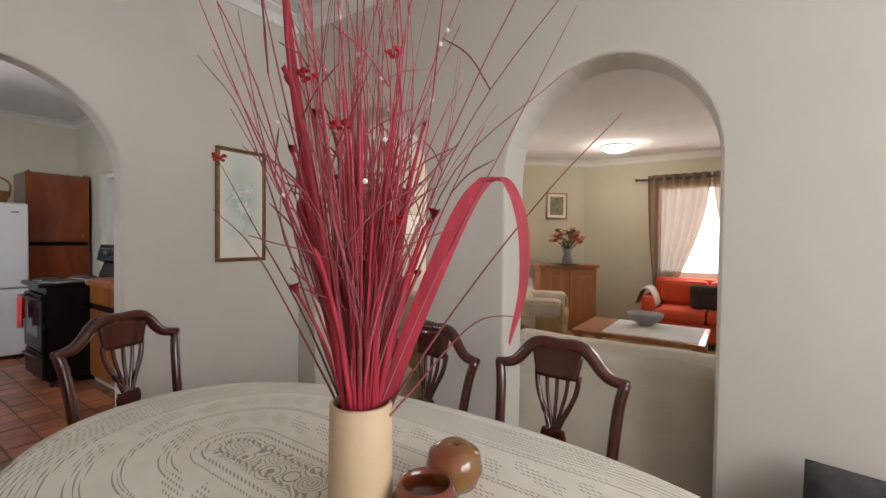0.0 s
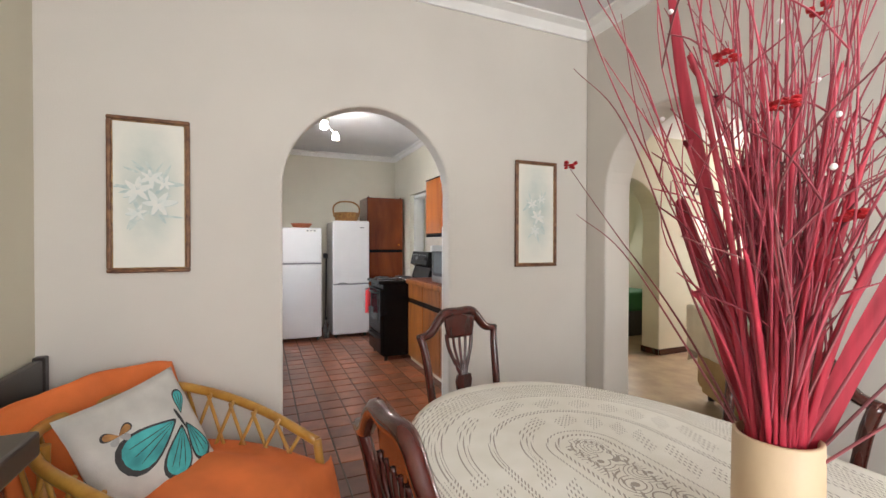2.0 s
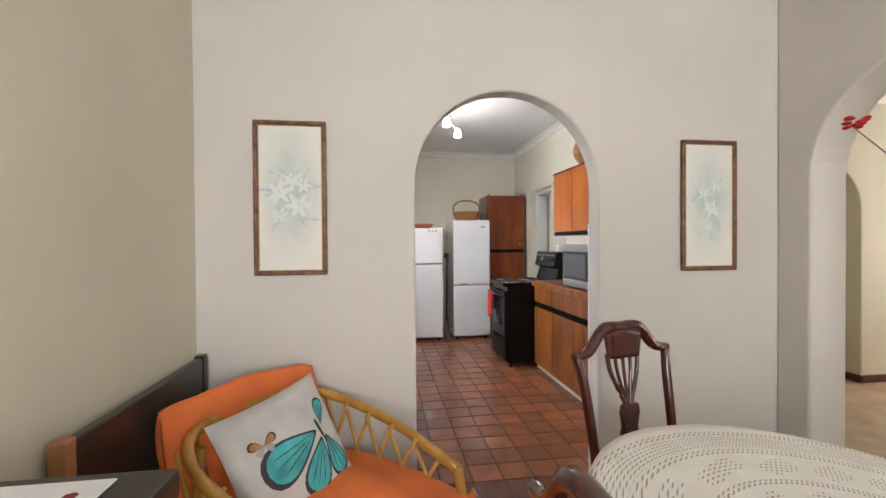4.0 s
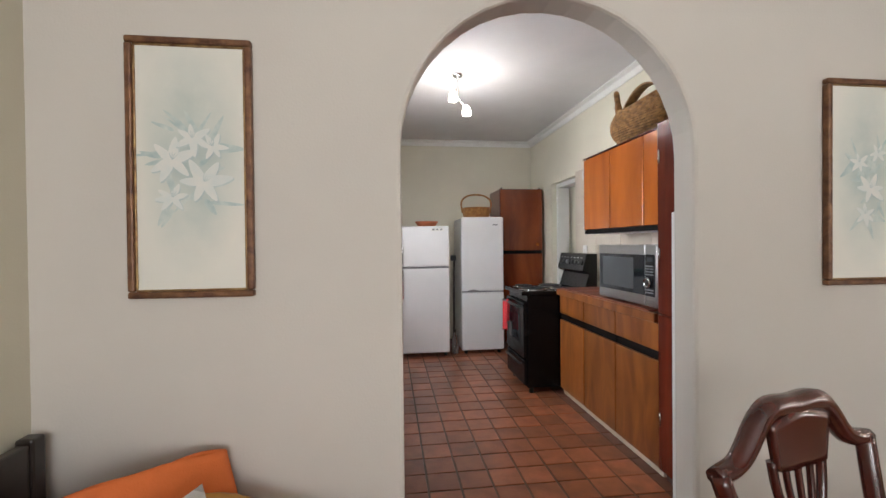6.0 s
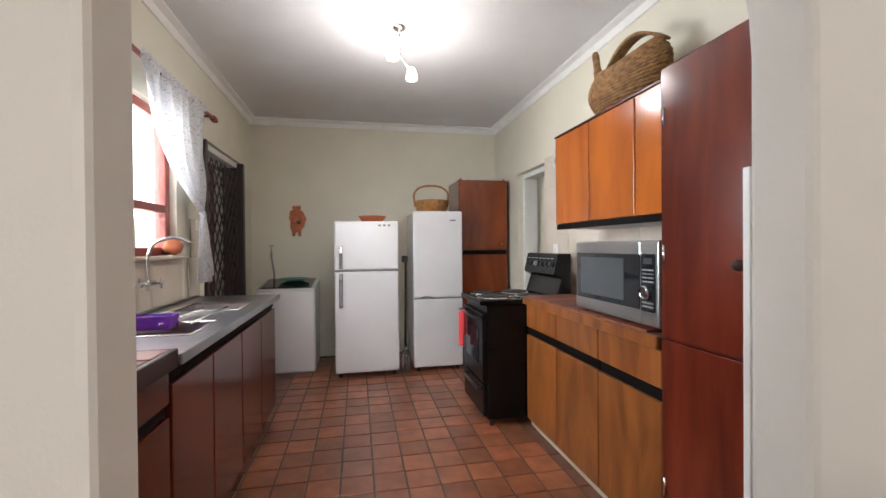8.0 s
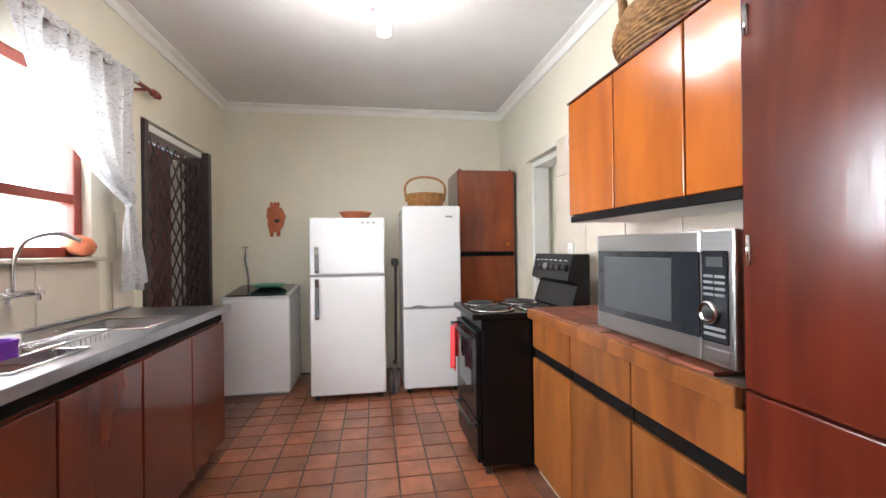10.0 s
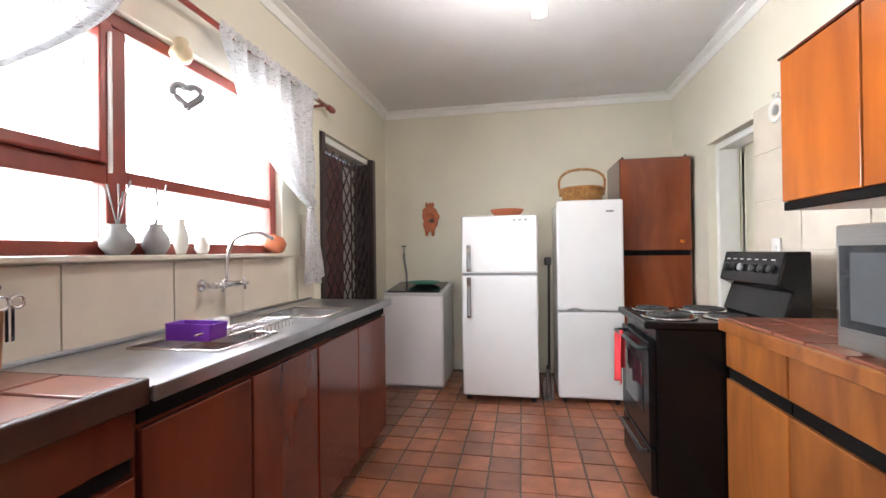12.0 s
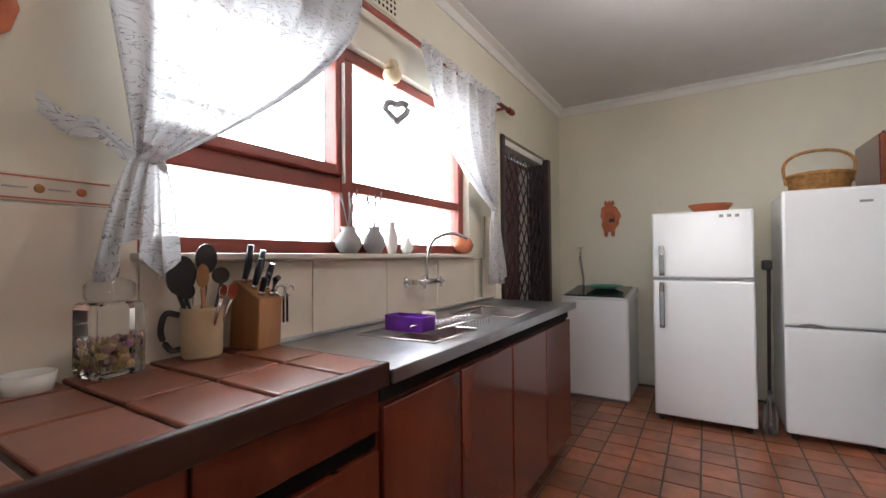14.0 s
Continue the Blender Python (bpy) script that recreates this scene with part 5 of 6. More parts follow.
def oval(a, b, n=72):
    return [(a * math.copysign(abs(math.cos(w)) ** 0.9, math.cos(w)), b * math.copysign(abs(math.sin(w)) ** 0.9, math.sin(w))) for w in [2 * math.pi * k / n for k in range(n)]]


part("tabletop", prism(oval(0.93, 0.515), "z", 0.725, 0.76, 0.006), MAHOGANY, table)
for x in (-0.45, 0.45):
    part("pedestal", lathe([(0.07, 0.12), (0.05, 0.2), (0.075, 0.35), (0.045, 0.5), (0.06, 0.725)], 20, x, 0), MAHOGANY, table)
    for s in (-1, 1):
        part("leg", tube(spline([(x, 0, 0.2), (x, s * 0.18, 0.14), (x, s * 0.36, 0.025)], 5), 0.026, 8), MAHOGANY, table)
cloth = thing("lace_tablecloth", "cream crocheted lace tablecloth over the oval table", "tablecloth", -0.5, 0.66, 0.762)


def drape(u, v):
    w = 2 * math.pi * u
    c, s = math.cos(w), math.sin(w)
    ex, ey = math.copysign(abs(c) ** 0.9, c), math.copysign(abs(s) ** 0.9, s)
    if v <= 0.8:
        k = v / 0.8
        return (0.935 * k * ex, 0.52 * k * ey, 0.0)
    d = (v - 0.8) / 0.2
    out = 1 + 0.018 * d + 0.015 * d * math.sin(38 * u * 2 * math.pi / 2)
    return (0.94 * out * ex, 0.525 * out * ey, 0.001 - 0.13 * d - 0.03 * d * abs(math.sin(12 * w)))


part("lace", grid(144, 40, drape), LACE, cloth)


def dining_chair(x, y, turn, first=None):
    """A shield-back chair; it faces its own +y."""
    if first:
        return copy_thing(first, pose(x, y, 0, 0, 0, turn) @ Matrix.Diagonal((1, 1, 0.972, 1)))
    c = thing("dining_chair", "dark mahogany shield-back dining chair with a pierced splat", "chair", x, y, 0, turn, "chairs round the table")
    part("seat", prism([(-0.22, 0.2), (0.22, 0.2), (0.19, -0.19), (-0.19, -0.19)], "z", 0.42, 0.47, 0.012), TAN_CLOTH, c, "tan upholstered seat")
    part("seat_frame", prism([(-0.225, 0.205), (0.225, 0.205), (0.195, -0.195), (-0.195, -0.195)], "z", 0.37, 0.42, 0.006), MAHOGANY, c)
    for s in (-1, 1):
        part("front_leg", tube([(s * 0.2, 0.18, 0.39), (s * 0.2, 0.185, 0)], [0.022, 0.014], 8), MAHOGANY, c)
        part("back_leg", tube([(s * 0.17, -0.18, 0.42), (s * 0.17, -0.21, 0.2), (s * 0.17, -0.25, 0)], [0.02, 0.019, 0.015], 8), MAHOGANY, c)
        pts = spline([(s * 0.17, -0.18, 0.42), (s * 0.178, -0.20, 0.6), (s * 0.19, -0.235, 0.80), (s * 0.205, -0.255, 0.89)], 5)
        part("back_post", tube(pts, [0.017] * len(pts), 8), MAHOGANY, c)
    top = spline([(-0.215, -0.255, 0.885), (-0.15, -0.26, 0.90), (-0.08, -0.265, 0.972), (0, -0.268, 0.975), (0.08, -0.265, 0.972), (0.15, -0.26, 0.90), (0.215, -0.255, 0.885)], 6)
    part("crest_rail", tube(top, [0.016 + 0.006 * math.sin(math.pi * k / (len(top) - 1)) for k in range(len(top))], 8), MAHOGANY, c)
    cap = grid(16, 6, lambda u, v: ((u - 0.5) * (0.165 - 0.03 * v), -0.262 + 0.004 * v, 0.965 - 0.02 * abs(u - 0.5) - 0.085 * v + 0.02 * math.sin(math.pi * u) * (0.4 - v)), 0.014)
    part("splat_head", cap, MAHOGANY, c)
    for k in range(5):
        f = (k - 2) / 2
        pts = spline([(f * 0.070, -0.258, 0.885), (f * 0.060, -0.25, 0.82), (f * 0.026, -0.235, 0.74), (f * 0.012, -0.226, 0.70)], 5)
        part("splat_bar", tube(pts, [0.009 if abs(k - 2) == 2 else 0.0065] * len(pts), 6), MAHOGANY, c)
    part("splat_waist", prism([(-0.035, 0.71), (0.035, 0.71), (0.042, 0.68), (0.032, 0.63), (0.04, 0.6), (-0.04, 0.6), (-0.032, 0.63), (-0.042, 0.68)], "y", -0.232, -0.214, 0.004), MAHOGANY, c)
    for k in range(4):
        f = (k - 1.5) / 1.5
        part("splat_bar", tube([(f * 0.03, -0.212, 0.605), (f * 0.046, -0.19, 0.47)], 0.0075, 6), MAHOGANY, c)
    part("shoe_rail", box(-0.16, 0.16, -0.20, -0.175, 0.45, 0.48, 0.004), MAHOGANY, c)
    return c


chair = dining_chair(-1.517, 0.767, -77)
dining_chair(-0.35, 1.16, 180, chair)
dining_chair(-0.86, 1.13, 172, chair)
dining_chair(-0.85, 0.385, 6, chair)

# vase with dyed branches
VX, VY, VT = -0.475, 0.665, 0.765
vase = thing("vase", "cylindrical cream stoneware vase on the lace tablecloth", "vase", VX, VY, VT)
part("body", lathe([(0.058, 0), (0.062, 0.004), (0.061, 0.1), (0.060, 0.205), (0.055, 0.208), (0.052, 0.20), (0.052, 0.02), (0, 0.02)], 32), VASE_CREAM, vase)
bq = thing("dried_branches", "dark red dyed twigs and palm leaves in the vase", "dried flowers", VX, VY, VT + 0.03)
rnd = random.Random(11)
for k in range(175):
    a = rnd.uniform(0, 2 * math.pi)
    lean = rnd.random() ** 0.9 * 0.40
    tall = rnd.uniform(0.55, 1.0) if k % 3 else rnd.uniform(0.35, 0.6)
    r0 = 0.044 * math.sqrt(rnd.random())
    p0 = Vector((0.5 * r0 * math.cos(a), 0.5 * r0 * math.sin(a), 0.0))
    p1 = Vector((0.9 * p0.x, 0.9 * p0.y, 0.15))
    tip = Vector((lean * tall * math.cos(a), lean * tall * math.sin(a), 0.17 + tall * (1 - 0.25 * lean)))
    low_ = p1.lerp(tip, 0.3) + Vector((rnd.uniform(-0.02, 0.02), rnd.uniform(-0.02, 0.02), 0.0)) - Vector((tip.x, tip.y, 0)) * 0.08
    mid = p1.lerp(tip, 0.65) + Vector((rnd.uniform(-0.045, 0.045), rnd.uniform(-0.045, 0.045), 0.02))
    if k % 7 == 0:
        tip += Vector((0.09 * math.cos(a), 0.09 * math.sin(a), -0.06))
    pts = spline([p0, p1, low_, mid, tip], 5)
    thick = rnd.uniform(0.0018, 0.0042)
    part("twig", tube(pts, [thick * (1 - 0.75 * i / (len(pts) - 1)) for i in range(len(pts))], 5), TWIG if k % 7 else TWIG_DARK, bq)
    if k % 2 == 0:
        q = pts[int(len(pts) * rnd.uniform(0.55, 0.8))]
        out = Vector((rnd.uniform(-0.09, 0.09), rnd.uniform(-0.09, 0.09), rnd.uniform(0.05, 0.14)))
        part("twig", tube(spline([q, q + out * 0.6, q + out + Vector((out.x, out.y, 0)) * 0.4], 3), [0.0016] * 6 + [0.0008], 4), TWIG_DARK if k % 4 else TWIG, bq)


def palm(points, width, name="palm_leaf", thick=0.0015):
    pts = spline(points, 8)
    k = len(pts) - 1

    def f(u, v):
        i = min(k, int(round(v * k)))
        w = width * math.sin(math.pi * (0.12 + 0.86 * v)) ** 0.6
        return pts[i] + Vector(((u - 0.5) * w * 0.8, (u - 0.5) * w * 0.62, 0.004 * math.cos(u * 6)))
    part(name, grid(4, k, f, thick), RIBBON, bq)


# leaves: one bent over and hanging, others upright
palm([(0.02, 0.02, 0.1), (0.07, 0.06, 0.30), (0.15, 0.11, 0.53), (0.19, 0.134, 0.60), (0.205, 0.145, 0.605)], 0.040, thick=0)
palm([(0.185, 0.13, 0.605), (0.225, 0.155, 0.60), (0.252, 0.172, 0.52), (0.255, 0.175, 0.40), (0.235, 0.16, 0.29)], 0.022, thick=0)
palm([(-0.02, -0.01, 0.1), (-0.06, -0.03, 0.40), (-0.12, -0.06, 0.75), (-0.15, -0.075, 1.02)], 0.024)
palm([(-0.01, 0.02, 0.1), (-0.05, 0.05, 0.35), (-0.08, 0.06, 0.60), (-0.06, 0.05, 0.66)], 0.03)
palm([(-0.03, 0.01, 0.1), (-0.10, 0.0, 0.35), (-0.15, -0.02, 0.53), (-0.16, -0.02, 0.57)], 0.028)
palm([(0.0, 0.03, 0.1), (0.0, 0.08, 0.35), (0.01, 0.10, 0.56), (0.0, 0.11, 0.6)], 0.03)
rnd = random.Random(21)
for k in range(40):
    a = 2 * math.pi * k / 13 + rnd.uniform(-0.2, 0.2)
    h, o = rnd.uniform(0.22, 0.62), rnd.uniform(0.02, 0.13)
    c, s = math.cos(a), math.sin(a)
    palm([(0.02 * c, 0.02 * s, 0.10), (0.035 * c, 0.035 * s, 0.17), (o * 0.6 * c, o * 0.6 * s, 0.17 + h * 0.5), (o * c, o * s, 0.17 + h * 0.9), (o * 1.15 * c, o * 1.15 * s, 0.17 + h)], rnd.uniform(0.004, 0.010), "dried_blade")
# long bare sprays
for e, lift in (((-0.47, -0.03, 0.68), 0.0), ((-0.36, -0.10, 0.55), 0.04), ((0.40, 0.30, 0.74), 0.02), ((0.34, 0.20, 0.92), 0.0), ((0.30, 0.10, 0.36), 0.05), ((-0.30, -0.16, 0.85), 0.08)):
    e = Vector(e)
    pts = spline([(0, 0, 0.08), e * 0.35 + Vector((0, 0, 0.09)), e * 0.7 + Vector((0, 0, 0.04 + lift)), e], 7)
    part("spray", tube(pts, [0.0028 * (1 - 0.75 * i / (len(pts) - 1)) for i in range(len(pts))], 5), TWIG_DARK, bq)
for p in ((-0.465, -0.03, 0.685), (0.07, -0.12, 0.67), (0.0, -0.13, 0.755), (0.10, -0.02, 0.52), (0.02, 0.06, 0.86)):
    fl_ = bmesh.new()
    for q in range(14):
        w, h = rnd.uniform(0, 6.28), rnd.uniform(-0.6, 1)
        bmesh.ops.create_icosphere(fl_, subdivisions=1, radius=0.006, matrix=Matrix.Translation(Vector(p) + Vector((0.013 * math.cos(w), 0.013 * math.sin(w), 0.009 * h))) @ Matrix.Diagonal((1.2, 0.8, 0.6, 1)))
    part("flower_head", fl_, FLOWER_RED, bq)
for q in range(16):
    b = bmesh.new()
    bmesh.ops.create_icosphere(b, subdivisions=2, radius=0.0045, matrix=Matrix.Translation((rnd.uniform(-0.16, 0.16), rnd.uniform(-0.14, 0.14), rnd.uniform(0.55, 0.95))))
    part("bead", b, BEAD, bq)

# lacquered gourds
gd = thing("lacquered_bowl", "dark red lacquered bowl with a wide mouth on the lace cloth", "bowl", -0.355, 0.715, VT)
part("bowl", lathe([(0.03, 0), (0.055, 0.012), (0.062, 0.04), (0.05, 0.066), (0.044, 0.066), (0.054, 0.04), (0.045, 0.015), (0, 0.01)], 32), POT_RED, gd)
gd = thing("lacquered_gourd", "red and olive lacquered round gourd on the lace cloth", "ornament", -0.36, 0.82, VT)
part("gourd", lathe([(0.02, 0), (0.048, 0.015), (0.06, 0.045), (0.052, 0.08), (0.025, 0.098), (0.008, 0.095), (0, 0.09)], 32), POT_GREEN, gd)

# pictures
PETAL_SHADE = material("watercolour_shade", (0.40, 0.49, 0.50), 0.7, scale=24, second=(0.60, 0.65, 0.61), bump=0)
GILT = material("rubbed_gold_slip", (0.42, 0.27, 0.11), 0.38, 0.5, scale=50, second=(0.16, 0.07, 0.03), bump=0.5, fine=90)


def washed_paper(name):
    """Ivory print paper with a soft blue-green wash round the middle."""
    m = material(name, (0.77, 0.745, 0.665), 0.55, scale=2.5, second=(0.72, 0.71, 0.64), bump=0.02)
    n, link = m.node_tree.nodes, m.node_tree.links.new
    p = n["Principled BSDF"]
    old = p.inputs["Base Color"].links[0].from_socket
    co, mp, gr, no, mul, mix = n.new("ShaderNodeTexCoord"), n.new("ShaderNodeMapping"), n.new("ShaderNodeTexGradient"), n.new("ShaderNodeTexNoise"), n.new("ShaderNodeMath"), n.new("ShaderNodeMix")
    gr.gradient_type, mul.operation, mix.data_type = "SPHERICAL", "MULTIPLY", "RGBA"
    mp.inputs["Scale"].default_value = (1, 7.5, 3.2)
    mp.inputs["Location"].default_value = (0, 0, -0.10)
    no.inputs["Scale"].default_value, no.inputs["Detail"].default_value = 13, 4
    link(co.outputs["Object"], mp.inputs[0])
    link(mp.outputs[0], gr.inputs[0])
    link(co.outputs["Object"], no.inputs[0])
    link(gr.outputs["Fac"], mul.inputs[0])
    link(no.outputs["Fac"], mul.inputs[1])
    link(mul.outputs[0], mix.inputs["Factor"])
    link(old, mix.inputs["A"])
    mix.inputs["B"].default_value = (0.14, 0.32, 0.33, 1)
    link(mix.outputs["Result"], p.inputs["Base Color"])
    return m


WASH = washed_paper("washed_print_paper")


def picture(name, y0, y1, z0, z1, label, lilies):
    """A framed print; lilies: (across, up, size, turn) of each flower."""
    p = thing(name, label, "picture", WX, (y0 + y1) / 2, (z0 + z1) / 2, group="flower prints")
    a, b, f = (y1 - y0) / 2, (z1 - z0) / 2, 0.017
    part("sheet", box(0.0, 0.012, -a + 0.004, a - 0.004, -b + 0.004, b - 0.004, 0), WASH, p)
    for e, h, mt, nm in ((0.0, 0.022, FRAME_GOLD, "frame_rail"), (f, 0.016, GILT, "gilt_slip")):
        w = f if nm == "frame_rail" else 0.005
        for q in ((-a + e, a - e, -b + e, -b + e + w), (-a + e, a - e, b - e - w, b - e), (-a + e, -a + e + w, -b + e + w, b - e - w), (a - e - w, a - e, -b + e + w, b - e - w)):
            part(nm, box(0.0, h, *q, 0.005 if nm == "frame_rail" else 0.002), mt, p)
    r = random.Random(int(1000 * y0))

    def blade(cy, cz, ln, wd, tilt):
        o = []
        for i in range(14):
            t = 2 * math.pi * i / 14
            u, v = ln * math.cos(t), wd * math.sin(t) * (0.75 - 0.25 * math.cos(t))
            o.append((cy + u * math.cos(tilt) - v * math.sin(tilt), cz + u * math.sin(tilt) + v * math.cos(tilt)))
        return o
    for k in range(22):
        fy, fz, size, turn = lilies[k % len(lilies)]
        w = r.uniform(0, 2 * math.pi)
        d = size * r.uniform(0.7, 1.5)
        part("painted_leaf", prism(blade(fy + d * 0.8 * math.cos(w), fz + d * math.sin(w), r.uniform(0.022, 0.05), r.uniform(0.005, 0.011), w + r.gauss(0, 0.5)), "x", 0.012, 0.0122 + 0.00002 * k), LEAF_BLUE, p)
    for j, (fy, fz, size, turn) in enumerate(lilies):
        h = 0.0129 + 0.0006 * j
        for k in range(6):
            t0 = turn + k * math.pi / 3 + r.gauss(0, 0.12)
            ln = size * r.uniform(0.42, 0.55)
            c = (fy + ln * math.cos(t0), fz + ln * 0.85 * math.sin(t0))
            part("petal_shade", prism(blade(c[0] + 0.0022, c[1] - 0.003, ln * 1.02, ln * 0.50, t0), "x", h, h + 0.00015 + 0.00002 * k), PETAL_SHADE, p)
            part("painted_petal", prism(blade(c[0], c[1], ln, ln * 0.48, t0), "x", h + 0.0003, h + 0.00035 + 0.00003 * k), PETAL_WHITE, p)
        for k in range(4):
            t0 = turn + 0.5 + 0.35 * k
            part("stamen", prism(blade(fy + 0.012 * math.cos(t0), fz + 0.012 * math.sin(t0), 0.010, 0.0011, t0), "x", h + 0.0006, h + 0.0007), PETAL_SHADE, p)
    return p


picture("framed_print", -0.685, -0.385, 1.155, 1.81, "tall framed watercolour print of pale lilies on grey wall", ((-0.045, 0.02, 0.062, 0.3), (0.030, -0.035, 0.068, 0.0), (0.005, 0.075, 0.048, 0.6), (-0.045, -0.075, 0.040, 0.2), (0.055, 0.055, 0.036, 1.0)))
picture("framed_print", 1.29, 1.585, 1.145, 1.78, "tall framed print of a pale green flower on grey wall", ((0.01, -0.02, 0.055, 0.2), (-0.03, 0.06, 0.036, 0.7), (0.035, 0.09, 0.034, 0.1), (-0.01, -0.10, 0.042, 0.5)))

# cane armchair with orange throw
ch = thing("cane_armchair", "yellow cane armchair draped with an orange throw", "armchair", -1.72, -0.335, 0, turn=-39)
ch.scale = (0.88, 1, 1)
hoop = spline([(-0.33, 0.32, 0.52), (-0.36, 0.05, 0.60), (-0.34, -0.22, 0.66), (-0.2, -0.36, 0.70), (0.2, -0.36, 0.70), (0.34, -0.22, 0.66), (0.36, 0.05, 0.60), (0.33, 0.32, 0.52)], 6)
part("arm_rail", tube(hoop, 0.019, 10), CANE, ch)
low = spline([(-0.30, 0.30, 0.34), (-0.33, 0.0, 0.34), (-0.28, -0.28, 0.34), (0.28, -0.28, 0.34), (0.33, 0.0, 0.34), (0.30, 0.30, 0.34), (-0.30, 0.30, 0.34)], 6)
part("seat_hoop", tube(low, 0.018, 8), CANE, ch)
for s in (-1, 1):
    part("front_leg", tube(spline([(s * 0.33, 0.32, 0.53), (s * 0.32, 0.34, 0.36), (s * 0.30, 0.30, 0)], 5), 0.018, 8), CANE, ch)
    part("back_leg", tube([(s * 0.26, -0.30, 0.66), (s * 0.27, -0.30, 0)], 0.018, 8), CANE, ch)
    for k in range(5):
        y = 0.26 - 0.11 * k
        part("lattice", tube([(s * 0.335, y, 0.56 + 0.03 * k * 0.8), (s * 0.325, y - 0.13, 0.35)], 0.008, 6), CANE, ch)
        part("lattice", tube([(s * 0.335, y - 0.13, 0.575 + 0.03 * k * 0.8), (s * 0.325, y, 0.35)], 0.008, 6), CANE, ch)
for k in range(7):
    part("lattice", tube([(-0.24 + 0.08 * k, -0.355, 0.69), (-0.20 + 0.066 * k, -0.29, 0.35)], 0.008, 6), CANE, ch)


def throw(u, v):
    x = (u - 0.5) * (0.66 + 0.06 * math.sin(3 * v))
    wob = 0.008 * math.sin(11 * u + 7 * v) + 0.006 * math.sin(23 * u - 9 * v)
    if v < 0.42:
        k = v / 0.42
        return (x, -0.40 + 0.10 * k + wob, 0.805 - 0.035 * (2 * u - 1) ** 2 - 0.345 * k)
    if v < 0.8:
        k = (v - 0.42) / 0.38
        return (x * 1.02, -0.30 + 0.66 * k, 0.45 + 0.03 * math.sin(math.pi * k) + wob - 0.03 * (2 * u - 1) ** 2)
    k = (v - 0.8) / 0.2
    return (x * 1.04, 0.36 + 0.05 * math.sin(k * 1.6) + wob, 0.45 - 0.24 * k)


part("throw", grid(40, 44, throw, 0.012), ORANGE_CLOTH, ch, "crumpled orange cotton throw")
part("throw_back", grid(30, 8, lambda u, v: ((u - 0.5) * 0.68, -0.40 - 0.025 * math.sin(math.pi * min(1, v * 2)), 0.805 - 0.035 * (2 * u - 1) ** 2 - 0.34 * v + 0.006 * math.sin(15 * u)), 0.01), ORANGE_CLOTH, ch)
cu = thing("cushion", "grey linen cushion printed with a teal butterfly", "cushion", -1.835, -0.47, 0.665, turn=-72)
cu.matrix_basis = pose(-1.785, -0.465, 0.60, 0, 0, -39) @ pose(0, 0, 0, 26, 8, 0)
cu.scale = (0.95, 0.95, 0.92)


def pillow(side):
    def f(u, v):
        a, b = 2 * u - 1, 2 * v - 1
        puff = 0.07 * (max(0, 1 - a * a) * max(0, 1 - b * b)) ** 0.45
        pinch = 1 - 0.05 * (1 - max(abs(a), abs(b)) ** 4) * 0 - 0.06 * (1 - abs(a) ** 2) * abs(b) ** 6 - 0.06 * (1 - abs(b) ** 2) * abs(a) ** 6
        return (0.215 * a * pinch, side * puff, 0.215 * b * pinch)
    return f


part("cover", grid(24, 24, pillow(1)), CUSHION_GREY, cu)
part("cover_back", grid(24, 24, pillow(-1)), CUSHION_GREY, cu)


def on_pillow(name, outline, mat, lift):
    bm = bmesh.new()
    cx, cz = sum(p[0] for p in outline) / len(outline), sum(p[1] for p in outline) / len(outline)

    def at(u, v):
        a, b = u / 0.215, v / 0.215
        return (u, 0.07 * (max(0, 1 - a * a) * max(0, 1 - b * b)) ** 0.45 + lift, v)
    rings = [[bm.verts.new(at(cx + (p[0] - cx) * k, cz + (p[1] - cz) * k)) for p in outline] for k in (1.0, 0.66, 0.33)]
    mid = bm.verts.new(at(cx, cz))
    n_ = len(outline)
    for r1, r2 in zip(rings, rings[1:]):
        for i in range(n_):
            bm.faces.new((r1[i], r1[(i + 1) % n_], r2[(i + 1) % n_], r2[i])).smooth = True
    for i in range(n_):
        bm.faces.new((rings[-1][i], rings[-1][(i + 1) % n_], mid)).smooth = True
    part(name, bm, mat, cu)


def wing(cx, cz, l, w, tilt, n_=20):
    o = []
    for i in range(n_):
        t = 2 * math.pi * i / n_
        u, v = l * (0.5 + 0.5 * math.cos(t)), w * math.sin(t) * (0.6 + 0.4 * math.cos(t))
        o.append((cx + u * math.cos(tilt) - v * math.sin(tilt), cz + u * math.sin(tilt) + v * math.cos(tilt)))
    return o


for bx, bz, tilt, l, w in ((-0.09, 0.02, -0.22, 0.235, 0.105), (-0.10, -0.01, -1.05, 0.19, 0.085), (-0.12, 0.03, 1.95, 0.10, 0.035), (-0.12, -0.01, -1.75, 0.17, 0.06)):
    on_pillow("butterfly_border", wing(bx, bz, l, w, tilt), PRINT_DARK, 0.0015)
    on_pillow("butterfly_wing", wing(bx + 0.06 * l * math.cos(tilt), bz + 0.06 * l * math.sin(tilt), l * 0.86, w * 0.84, tilt), TEAL, 0.003)
    for q in (-0.18, 0.0, 0.18):
        on_pillow("wing_vein", wing(bx, bz, l * 0.8, 0.0025, tilt + q), PRINT_DARK, 0.0045)
on_pillow("butterfly_body", wing(-0.112, -0.05, 0.11, 0.009, 1.45), PRINT_DARK, 0.0055)
for tilt in (0.45, 2.7):
    on_pillow("small_butterfly", wing(0.10, 0.07, 0.052, 0.022, tilt), PRINT_DARK, 0.0018)
    on_pillow("small_butterfly", wing(0.10, 0.07, 0.046, 0.017, tilt), WICKER_LIGHT, 0.003)
